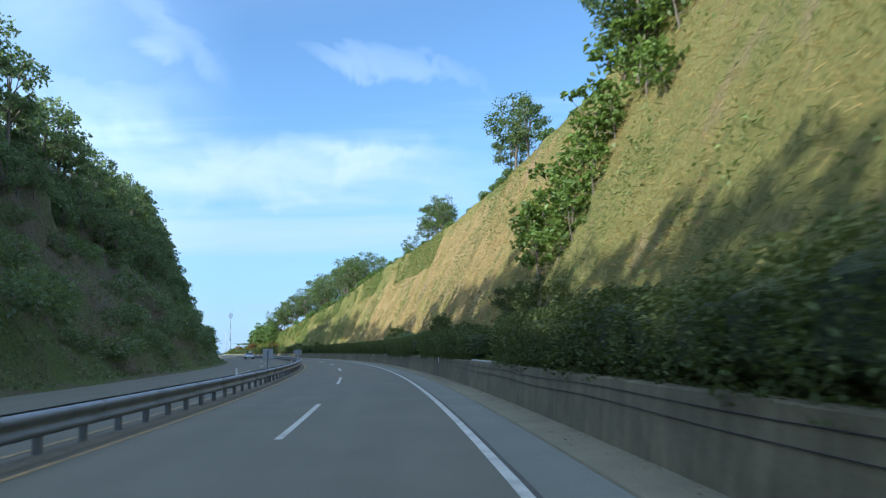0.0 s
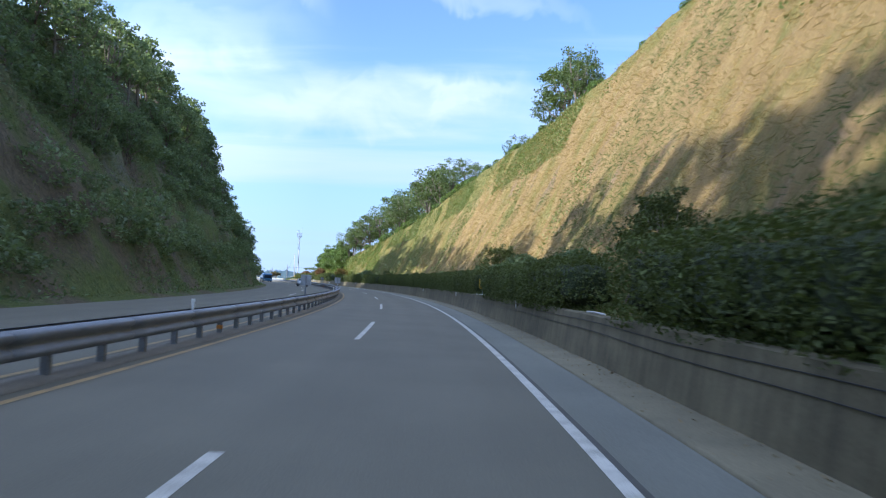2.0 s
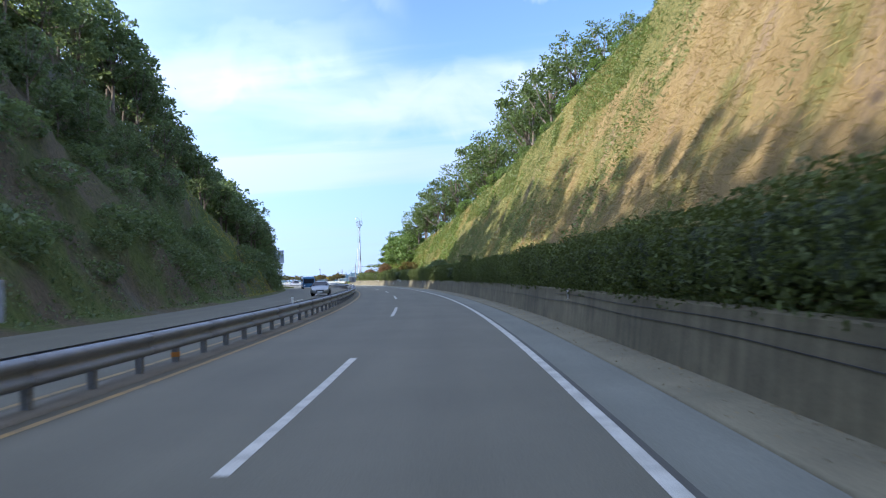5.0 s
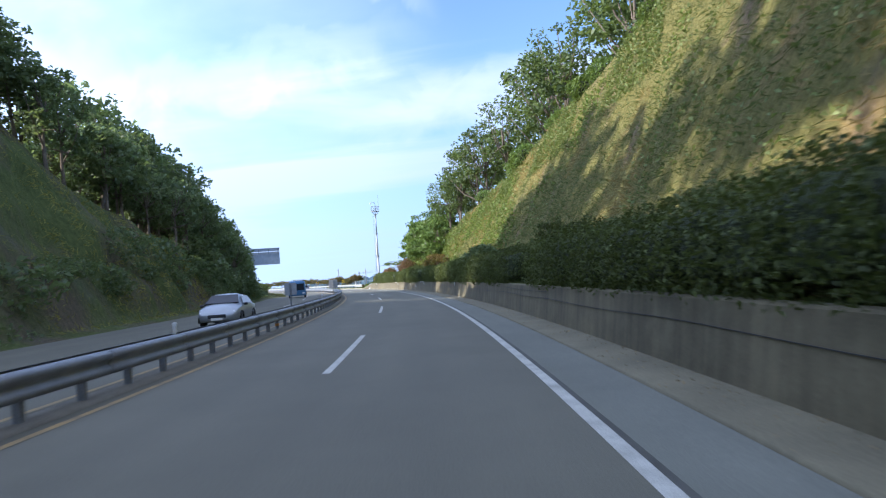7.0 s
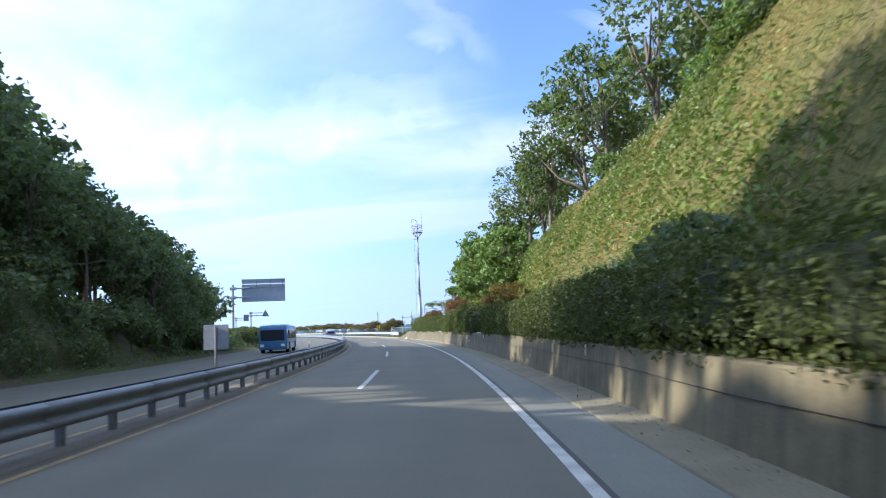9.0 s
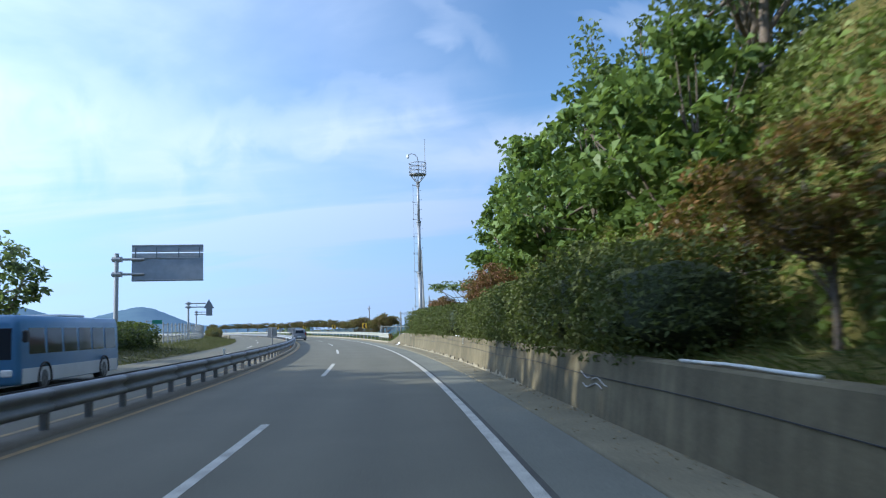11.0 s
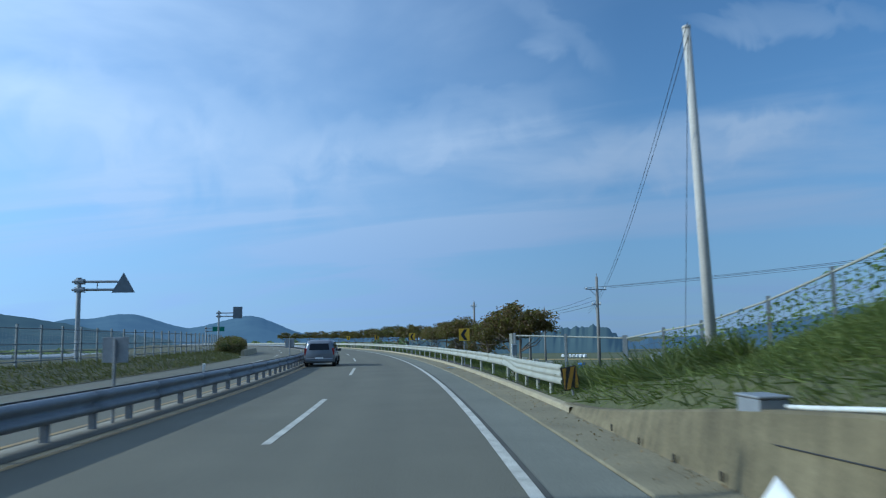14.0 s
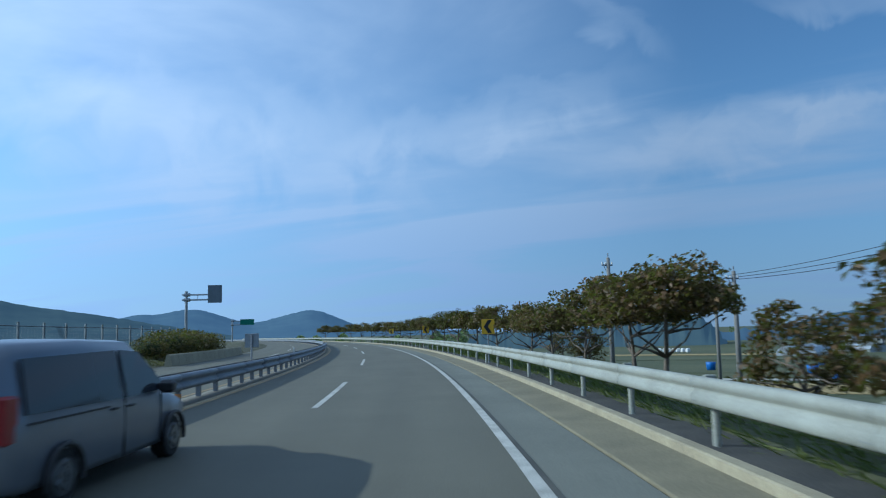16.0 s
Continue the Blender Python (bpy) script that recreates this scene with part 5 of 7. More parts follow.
# low concrete parapet at the far edge of the opposite carriageway
parapet = thing("parapet", Matrix.Identity(4), "low weathered concrete parapet before the dark bushes", "parapet")
for k in range(15):
    s0 = 389.0 + 2.0 * k
    sheet("block", (s0, s0 + 0.98, s0 + 1.96), [(14.92, -0.02), (14.98, 0.22), (15.06, 0.62), (15.1, 0.70), (15.26, 0.70), (15.3, 0.62), (15.42, -0.02)], KERB_MAT, smooth=False, closed=True, parent=parapet)
# clipped bushes before the board, and further on beyond the opposite carriageway
plant_all([lambda m: make_shrub("verge_bush", LEAF_DEEP, m, "dark clipped bush on the far verge", "bush", "bushes on the far verge", size=(1.5, 1.7, 1.15), count=1500, leaf=0.2, seed=121, block=0.4)],
          [standing(s, 19.2, 0.0, k, rng) for s, k in ((286, 1.0), (289, 0.95), (292, 1.0), (295, 1.05), (298.5, 1.05), (301, 1.0))])
plant_all([lambda m: make_shrub("low_bush", LEAF_ROADSIDE, m, "low rust-tinted bush on the far verge", "bush", "low bushes on the far verge", size=(1.4, 1.6, 1.0), count=1200, leaf=0.16, seed=122)],
          [standing(s, 17.6, 0.2, k, rng) for s, k in ((394, 0.8), (396.5, 1.0), (399, 1.05), (401.5, 0.95), (404, 1.1), (407, 1.0), (410, 1.05), (413, 0.9), (417, 0.95))])

# distant woods and low trees along the horizon
far_q = []
for az0, az1, dist, z0, hgt, n in ((28, 40, 330, -5.2, 8.0, 5200), (40, 66, 420, -5.2, 6.0, 3500), (-4, 10, 620, -5.2, 5.5, 2600), (14, 30, 540, -5.2, 8.0, 3200), (-30, -4, 500, -5.2, 6.0, 2600)):
    az = np.radians(rng.uniform(az0, az1, n))
    hh = np.array([max(0.15, 0.55 + 0.9 * noise.noise(Vector((float(a) * 60, dist * 0.1, 0)))) for a in az]) * hgt
    r = dist + rng.uniform(-14, 14, n)
    c = np.stack([-85 - np.sin(az) * r, 320 + np.cos(az) * r, z0 + hh * rng.uniform(0, 1, n) ** 0.7], 1)
    far_q.append(leaves(rng, c, 1.5))
tagged(part("far_woods", quad_mesh("far_woods", np.concatenate(far_q), LEAF_DARK), None), "low dark line of distant trees beyond the fields", "woods", kind="stuff")


# ---- distance ----
def ridge(name, az, el, dist, mat, label, depth=500):
    """A far range of hills: its skyline by bearing and height angle, with a slope towards the viewer."""
    if az[0] > az[-1]:
        az, el = az[::-1], el[::-1]
    fine = np.linspace(az[0], az[-1], 160)
    e = np.interp(fine, az, el)
    e = np.convolve(np.pad(e, 3, mode="edge"), np.ones(7) / 7, "valid")
    rows = []
    for k in range(9):
        f = k / 8
        row = []
        for a, h in zip(fine, e):
            d = dist - depth * (1 - f)
            top = 1.6 + dist * math.tan(radians(float(h)))
            z = -7 + (top + 7) * (f ** 0.8) + 10 * f * (1 - f) * noise.fractal(Vector((float(a) * 0.7, f * 3, dist * 0.01)), 1.0, 2.0, 4) * (top / 60)
            z += (1.6 * noise.fractal(Vector((float(a) * 6, 3.3, dist)), 0.9, 2.0, 4)) * f
            row.append((-80 - math.sin(radians(float(a))) * d, 300 + math.cos(radians(float(a))) * d, z))
        rows.append(row)
    n = len(fine)
    sh = Shape()
    sh.add([p for r in rows for p in r], [(r * n + i, r * n + i + 1, (r + 1) * n + i + 1, (r + 1) * n + i) for r in range(8) for i in range(n - 1)])
    return tagged(part(name, sh, mat, smooth=True), label, "hills", kind="structure")


def far_material(name, dark, light, haze_glow):
    """Distant woods; the haze of kilometres of bright air is put in as a bluish glow."""
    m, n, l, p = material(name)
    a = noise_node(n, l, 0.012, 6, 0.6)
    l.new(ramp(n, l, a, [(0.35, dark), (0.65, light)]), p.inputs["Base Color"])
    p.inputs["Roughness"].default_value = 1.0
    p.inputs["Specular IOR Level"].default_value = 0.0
    p.inputs["Emission Color"].default_value = (*haze_glow, 1)
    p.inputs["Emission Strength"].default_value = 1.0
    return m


# last colour: haze painted on as a glow, stronger for the farther hills
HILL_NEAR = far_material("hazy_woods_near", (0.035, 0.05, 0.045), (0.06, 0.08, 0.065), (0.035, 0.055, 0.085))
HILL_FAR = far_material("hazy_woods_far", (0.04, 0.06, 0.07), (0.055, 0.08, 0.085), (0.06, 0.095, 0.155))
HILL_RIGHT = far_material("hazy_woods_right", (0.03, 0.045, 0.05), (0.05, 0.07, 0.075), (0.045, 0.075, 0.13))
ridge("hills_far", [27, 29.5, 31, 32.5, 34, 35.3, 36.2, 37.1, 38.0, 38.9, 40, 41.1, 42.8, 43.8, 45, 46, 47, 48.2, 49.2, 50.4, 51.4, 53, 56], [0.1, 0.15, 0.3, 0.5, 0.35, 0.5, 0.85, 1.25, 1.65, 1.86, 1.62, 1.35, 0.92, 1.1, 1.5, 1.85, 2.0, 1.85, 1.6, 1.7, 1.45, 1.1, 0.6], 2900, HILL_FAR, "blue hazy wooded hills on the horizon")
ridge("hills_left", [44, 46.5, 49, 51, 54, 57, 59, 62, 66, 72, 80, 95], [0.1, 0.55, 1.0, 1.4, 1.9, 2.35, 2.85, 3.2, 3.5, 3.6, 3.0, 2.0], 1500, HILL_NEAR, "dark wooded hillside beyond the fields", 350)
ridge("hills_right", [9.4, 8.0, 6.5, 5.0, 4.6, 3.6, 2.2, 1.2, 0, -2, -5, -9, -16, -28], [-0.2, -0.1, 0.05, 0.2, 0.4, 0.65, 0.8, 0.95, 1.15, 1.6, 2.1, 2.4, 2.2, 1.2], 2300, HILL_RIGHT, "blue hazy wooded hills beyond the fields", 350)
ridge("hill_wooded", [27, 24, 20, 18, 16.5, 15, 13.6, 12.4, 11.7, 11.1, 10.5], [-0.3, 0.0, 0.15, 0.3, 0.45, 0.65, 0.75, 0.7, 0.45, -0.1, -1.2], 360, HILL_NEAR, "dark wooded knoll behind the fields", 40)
# added belt that stands in for the blue haze over the far plain
ridge("woods_low", [11.4, 10, 8, 5, 2, -2, -6, -12, -20, -30], [-0.5, -0.25, -0.2, -0.15, -0.05, 0.0, 0.05, 0.1, 0.1, 0.0], 440, HILL_RIGHT, "low belt in haze blue added at the foot of the hills", 40)


def patch(name, x, y, length, width, turn, mat, label, z=-5.17):
    ob = part(name, Shape().box((0, 0, 0), (width, length, 0.04), 0.01), mat)
    ob.matrix_basis = pose(x, y, z, 0, 0, turn)
    return tagged(ob, label, "field", "fields", kind="structure")


for i, (x, y, ln, wd, mat, lab) in enumerate(((-90, 417, 34, 14, PADDY, "strip of ripe golden field"), (-104, 408, 16, 6, PADDY, "strip of ripe golden field"), (-92, 458, 60, 26, GREENS, "green field strip"), (-108, 496, 70, 12, GREENS, "green field strip"),
                                              (-130, 520, 40, 9, PADDY, "strip of ripe golden field"), (-60, 480, 50, 16, GREENS, "green field strip"))):
    patch("field_strip", x, y, wd, ln, 4, mat, lab, -5.16 + 0.006 * i)
WATER = plain("calm_water", (0.06, 0.085, 0.11), 0.8, 0.0, 0.02)
WATER.node_tree.nodes["Principled BSDF"].inputs["Specular IOR Level"].default_value = 0.15
patch("bay_water", -240, 840, 200, 260, 14, WATER, "calm grey-blue water of a bay behind the fields", -5.12)["category"] = "water"
LANE = rough_surface("farm_lane_concrete", (0.35, 0.33, 0.28), (0.5, 0.47, 0.4), 0.5, 10, 0.95)
patch("farm_lane", -93, 430, 3.2, 90, 5, LANE, "pale concrete farm lane between fields", -5.1)["category"] = "lane"

FILM = plain("greenhouse_film", (0.30, 0.32, 0.34), 0.35, 0.0, 2.0)
HOUSE_WALL = plain("white_house_wall", (0.34, 0.34, 0.335), 0.8, 0.0, 1.0)
HOUSE_ROOF = plain("blue_grey_roof", (0.13, 0.17, 0.22), 0.6, 0.0, 1.0)
DARK_GLASS = plain("dark_window_glass", (0.025, 0.03, 0.035), 0.08)


def greenhouse(m, length):
    g = thing("greenhouse", m, "long white plastic-film greenhouse in the fields", "greenhouse", "greenhouses")
    arc = [(-3.2, 0), (-3.2, 1.1), (-2.6, 2.0), (-1.4, 2.7), (0, 2.95), (1.4, 2.7), (2.6, 2.0), (3.2, 1.1), (3.2, 0)]
    part("cover", Shape().plate(arc[::-1], -length / 2, length / 2), FILM, g)
    part("door", Shape().box((0, -length / 2 - 0.03, 1.0), (1.6, 0.06, 2.0), 0.02), SIGN_BACK, g)
    for k in range(3):
        y = -length / 2 + length * (k + 0.5) / 3
        part("hoop", Shape().tube([(x, y, z + 0.03) for x, z in arc], 0.05, 5), SIGN_BACK, g)
    return g


def house(m, w, d, h, label):
    g = thing("house", m, label, "house", "far houses")
    part("wall", Shape().box((0, 0, h / 2), (w, d, h), 0.05), HOUSE_WALL, g)
    part("roof", Shape().plate([(-w / 2 - 0.4, h), (w / 2 + 0.4, h), (0, h + w * 0.22)], -d / 2 - 0.4, d / 2 + 0.4), HOUSE_ROOF, g)
    for k in range(3):
        part("window", Shape().box((-w / 2 - 0.02, -d / 3 + d / 3 * k, h * 0.55), (0.08, d * 0.16, h * 0.3), 0.01), DARK_GLASS, g)
        part("window", Shape().box((-w / 3 + w / 3 * k, -d / 2 - 0.02, h * 0.55), (w * 0.16, 0.08, h * 0.3), 0.01), DARK_GLASS, g)
    return g


for x, y, turn, ln in ((-107.0, 524, -6, 26), (-103.0, 521, -6, 26), (-97, 540, 30, 24)):
    greenhouse(pose(x, y, -5.2, 0, 0, turn) @ Matrix.Diagonal((0.66, 1, 0.7, 1)), ln)
for x, y, turn, w, d, h, lab in ((-108, 629, 20, 4, 5, 2.6, "white far house with a low roof"), (-94, 608, 80, 3.4, 6, 2.4, "long low white far shed"), (-83.6, 592, 15, 3.4, 4, 2.4, "small white far house"), (-75, 618, 40, 4, 5, 2.6, "white far house with a low roof"), (-101, 652, 30, 5, 6, 4.8, "white two-storey far house")):
    house(pose(x, y, -5.2, 0, 0, turn), w, d, h, lab)
# pale sheds and film tunnels across the plain on the other side
for i, (az, d) in enumerate(((47, 430), (49, 445), (51, 425), (53, 450), (55, 430), (57.5, 420), (60, 440))):
    x, y = -70 - math.sin(radians(az)) * d, 285 + math.cos(radians(az)) * d
    greenhouse(pose(x, y, -5.2, 0, 0, az + 80) @ Matrix.Diagonal((1, 1, 0.7, 1)), 24 + 3 * (i % 3))
# tarpaulins, a tub and a row of pale stacked sacks in the fields
TARP = plain("blue_tarpaulin", (0.03, 0.13, 0.42), 0.5, 0.0, 2.0, 0.2)


def covered_heap(x, y, k, label):
    bm = bmesh.new()
    bmesh.ops.create_icosphere(bm, subdivisions=3, radius=1)
    for v in bm.verts:
        q = 1 + 0.22 * noise.fractal(v.co * 1.6 + Vector((x, y, 0)), 1.0, 2.0, 3)
        v.co = Vector((v.co.x * 1.3 * q, v.co.y * 0.9 * q, max(-0.05, v.co.z * 1.0 * q)))
    me = bpy.data.meshes.new("covered_heap")
    bm.to_mesh(me)
    bm.free()
    ob = part("covered_heap", me, TARP)
    ob.matrix_basis = pose(x, y, -5.14, 0, 0, 30) @ Matrix.Scale(k, 4)
    return tagged(ob, label, "heap", "covered heaps")


covered_heap(-93.8, 431.5, 0.65, "low heap under a blue tarpaulin in the field")
covered_heap(-98.0, 468, 0.7, "low heap under a blue tarpaulin in the field")
tub = part("water_tub", Shape().tube([(0, 0, 0), (0, 0, 0.9), (0, 0, 1.25), (0, 0, 1.28), (0, 0, 1.15)], [0.62, 0.72, 0.76, 0.70, 0.66], 20), TARP, smooth=True)
tub.matrix_basis = pose(-97.4, 441, -5.16)
tagged(tub, "round blue plastic water tub in the field", "tub")
copy_thing(tub, pose(-112.5, 451.2, -5.18))
for k in range(7):
    ob = part("sack", Shape().box((0, 0, 0.55), (0.9, 0.8, 1.1), 0.22), SIGN_WHITE) if k == 0 else copy_thing(sack, Matrix.Identity(4))
    if k == 0:
        sack = ob
    ob.matrix_basis = pose(-143.3 + 1.32 * k, 540.4 - 0.34 * k, -5.2, 0, 0, 9 * k)
    tagged(ob, "bulky white sack standing in a row on the field", "sack", "white sacks")


# ---- mast with platform ----
def camera_mast(m):
    g = thing("camera_mast", m, "tall galvanised steel camera mast with a round platform", "mast")
    part("lower_tube", Shape().tube([(0, 0, -0.4), (0, 0, 5.2)], [0.185, 0.165], 16), MAST_STEEL, g, smooth=True)
    part("middle_tube", Shape().tube([(0, 0, 5.2), (0, 0, 9.6)], [0.145, 0.13], 16), MAST_STEEL, g, smooth=True)
    part("upper_tube", Shape().tube([(0, 0, 9.6), (0, 0, 13.1)], [0.115, 0.10], 16), MAST_STEEL, g, smooth=True)
    for z, r in ((5.2, 0.27), (9.6, 0.22), (13.05, 0.19)):
        fl = Shape().tube([(0, 0, z - 0.04), (0, 0, z + 0.04)], r, 16)
        for k in range(8):
            a = k * math.pi / 4
            fl.box((math.cos(a) * (r - 0.07), math.sin(a) * (r - 0.07), z), (0.05, 0.05, 0.18), 0.01)
        for k in range(6):
            a = k * math.pi / 3
            fl.tube([(math.cos(a) * (r - 0.05), math.sin(a) * (r - 0.05), z - 0.03), (math.cos(a) * (r * 0.72), math.sin(a) * (r * 0.72), z - 0.4)], 0.02, 4)
        part("flange", fl, MAST_STEEL, g)
    # climbing pegs and the safety cable
    for i, z in enumerate(np.arange(1.0, 13.0, 0.42)):
        r = 0.18 - 0.006 * z
        x0, x1 = (-r * 0.9, -r - 0.20) if i % 2 == 0 else (r * 0.9, r + 0.17)
        part("climbing_peg", Shape().tube([(x0, -0.05, z), (x1, -0.05, z), (x1, -0.05, z + 0.07)], 0.016, 5), MAST_STEEL, g)
    for z in np.arange(0.8, 13, 1.5):
        part("cable_bracket", Shape().tube([(-0.12, 0.02, z), (-0.46, 0.02, z), (-0.52, 0.02, z + 0.10)], 0.018, 5).box((-0.44, 0.02, z), (0.16, 0.05, 0.05), 0.01), MAST_STEEL, g)
    part("safety_cable", Shape().tube([(-0.44, 0.02, 0.2), (-0.44, 0.02, 12.9)], 0.02, 6), MAST_STEEL, g)
    # platform
    for k in range(8):
        a = k * math.pi / 4
        part("strut", Shape().tube([(math.cos(a) * 0.12, math.sin(a) * 0.12, 13.0), (math.cos(a) * 0.70, math.sin(a) * 0.70, 13.72)], 0.03, 5), MAST_STEEL, g)
    floor_plate = Shape().tube([(0, 0, 13.70), (0, 0, 13.77)], 0.74, 24)
    part("platform", floor_plate, MAST_STEEL, g)
    for z in (14.0, 14.35, 14.72):
        ring = [(math.cos(t) * 0.74, math.sin(t) * 0.74, z) for t in np.linspace(0, 2 * math.pi, 25)]
        part("rail_ring", Shape().tube(ring, 0.025 if z < 14.7 else 0.035, 6), MAST_STEEL, g)
    for k in range(10):
        a = k * math.pi / 5
        part("rail_post", Shape().tube([(math.cos(a) * 0.74, math.sin(a) * 0.74, 13.7), (math.cos(a) * 0.74, math.sin(a) * 0.74, 14.72)], 0.022, 5), MAST_STEEL, g)
    arm = [(0.05, 0, 13.7), (0.05, 0, 14.9), (0.0, 0, 15.25), (-0.2, 0, 15.5), (-0.5, 0, 15.58), (-0.78, 0, 15.5), (-0.82, 0, 15.42)]
    part("camera_arm", Shape().tube(arm, 0.04, 8), MAST_STEEL, g, smooth=True)
    cam_sh = Shape().tube([(-0.82, 0, 15.46), (-0.82, 0, 15.36)], 0.12, 12).tube([(-0.82, 0, 15.36), (-0.82, 0, 15.22), (-0.82, 0, 15.14)], [0.13, 0.11, 0.03], 12)
    part("dome_camera", cam_sh, SIGN_WHITE, g, "white dome camera", smooth=True)
    part("lightning_rod", Shape().tube([(0.66, 0, 14.2), (0.66, 0, 16.0), (0.66, 0, 16.9)], [0.03, 0.025, 0.012], 6).tube([(0.60, 0, 16.85), (0.72, 0, 16.85)], 0.02, 5), MAST_STEEL, g)
    return g


camera_mast(at_road(302.0, -3.7, 1.0))

# ---- poles and wires ----
tagged(part("bare_pole", Shape().tube([(0, 0, -0.5), (0, 0, 4.5), (0, 0, 9.1)], [0.15, 0.128, 0.1], 14).tube([(0, 0, 9.05), (0, 0, 9.13)], 0.11, 14), CONCRETE_POLE, smooth=True), "plain tapered concrete pole standing in the grass", "pole").matrix_basis = at_road(316.4, -6.2, 0.42) @ Matrix.Rotation(radians(-1.6), 4, "Y")
tagged(part("guy_wire", Shape().tube([spot(315.8, -5.75, 9.1), spot(317.6, -5.9, 0.5)], 0.008, 4), CABLE), "thin steel guy wire of the concrete pole", "wire")


def utility_pole(m, height, label, arms=((0.9, 1.9),), transformer=False):
    g = thing("utility_pole", m, label, "utility pole", "utility poles")
    part("shaft", Shape().tube([(0, 0, -0.6), (0, 0, height * 0.5), (0, 0, height)], [0.15, 0.125, 0.095], 12), POLE_GREY, g, smooth=True)
    for drop, span in arms:
        z = height - drop
        ca = part("crossarm", Shape().box((0, 0.11, z), (span, 0.075, 0.075), 0.01).tube([(-span * 0.3, 0.11, z - 0.03), (0, 0.1, z - 0.5)], 0.015, 5).tube([(span * 0.3, 0.11, z - 0.03), (0, 0.1, z - 0.5)], 0.015, 5), STEEL, g)
        for x in (-span * 0.46, -span * 0.15, span * 0.46):
            part("insulator", Shape().tube([(x, 0.11, z + 0.03), (x, 0.11, z + 0.09), (x, 0.11, z + 0.10), (x, 0.11, z + 0.17)], [0.03, 0.05, 0.035, 0.045], 8), SIGN_WHITE, ca)
    part("pole_cap", Shape().tube([(0, 0, height), (0, 0, height + 0.25)], 0.03, 6), STEEL, g)
    if transformer:
        for x in (-0.35, 0.35):
            part("transformer", Shape().tube([(x, 0.3, height - 2.4), (x, 0.3, height - 1.7)], 0.2, 12).tube([(x, 0.3, height - 1.7), (x, 0.3, height - 1.55)], [0.08, 0.04], 8), SIGN_BACK, g, smooth=True)
    return g


utility_pole(at_road(355.8, -14.7, -1.6, 28), 7.73, "grey concrete utility pole with one crossarm by the field", ((0.95, 2.2), (2.1, 0.9)))
utility_pole(at_road(378.3, -15, -1.55, 20), 5.85, "short grey utility pole beside a rusty tree", ((0.35, 0.8),))
utility_pole(at_road(382.8, -10.0, -1.0, 20), 6.5, "slim grey utility pole behind the roadside trees", ((0.4, 0.7),))
utility_pole(at_road(330.0, -46, -5.0, 20), 12.3, "grey concrete utility pole standing in the fields", ((0.9, 2.0),), True)
utility_pole(at_road(396.0, -22, -2.6, 20), 7.9, "grey concrete utility pole standing in the fields", ((0.9, 1.6),))
utility_pole(pose(-186, 362, -5.2, 0, 0, 40), 13.5, "grey utility pole with transformers beyond the fence", ((0.8, 2.2), (2.0, 1.6)), True)


def wire(a, b, sag, label="black overhead wire between poles", r=0.012):
    a, b = Vector(a), Vector(b)
    pts = [a.lerp(b, t) - Vector((0, 0, 4 * sag * t * (1 - t))) for t in np.linspace(0, 1, 15)]
    return tagged(part("overhead_wire", Shape().tube(pts, r, 4), CABLE), label, "wire", "overhead wires")


for o, dz in ((-1.0, 0.0), (-0.3, 0.05), (1.0, 0.0)):
    wire(spot(355.8, -14.7 + o, 5.28 + dz), spot(308, -40 + o, 6.9 + dz), 0.5)
for o in (-0.25, 0.0, 0.25):
    wire(spot(378.3, -15 + o, 4.0 + o * 0.4), spot(356.2, -14.6 + o, 4.35 + o), 0.25, r=0.014)
for dz in (0.0, 0.35):
    wire(spot(315.8, -5.75, 9.05 + dz), spot(356.5, -14.2, 3.4 + dz * 0.5), 1.2, r=0.008)


# ---- signs ----
def cantilever(m, height, r, arm_z, reach, label, extra=()):
    """A post with two outreaching arms; reach: to +x."""
    g = thing("cantilever_sign", m, label, "road sign", "overhead signs")
    part("post", Shape().tube([(0, 0, -0.3), (0, 0, height)], r, 14).tube([(0, 0, height), (0, 0, height + 0.05)], r * 1.15, 14).box((0, 0, 0.05), (r * 4, r * 4, 0.1), 0.02), SIGN_BACK, g, smooth=False)
    for z in arm_z:
        part("arm", Shape().tube([(-0.4, 0, z), (reach, 0, z)], r * 0.55, 10).tube([(-r * 1.7, 0, z), (r * 1.9, 0, z)], r * 1.2, 10).box((r * 2.2, 0, z), (0.06, r * 2.4, r * 2.4), 0.01), SIGN_BACK, g)
    return g


board = cantilever(at_road(304.2, 21.6, -0.2), 8.45, 0.19, (8.0, 6.75), 2.2, "large grey guide board seen from behind on a steel post")
part("main_panel", Shape().box((4.1, 0.12, 7.18), (5.8, 0.05, 2.1), 0.012), BOARD_GREY, board, "grey aluminium panel back")
part("upper_panel", Shape().box((4.1, 0.12, 8.92), (5.8, 0.05, 0.62), 0.012), BOARD_GREY, board, "narrow upper panel back")
part("header_band", Shape().box((4.1, 0.10, 8.36), (5.8, 0.06, 0.30), 0.012), SIGN_BACK, board)
for z in (6.25, 8.1, 8.68, 9.16):
    part("stiffener", Shape().box((4.1, 0.06, z), (5.75, 0.06, 0.06), 0.01), SIGN_BACK, board)
for x in (1.5, 3.2, 5.0, 6.7):
    part("bracket", Shape().box((x, 0.07, 8.55), (0.09, 0.08, 0.9), 0.01), SIGN_DARK, board)

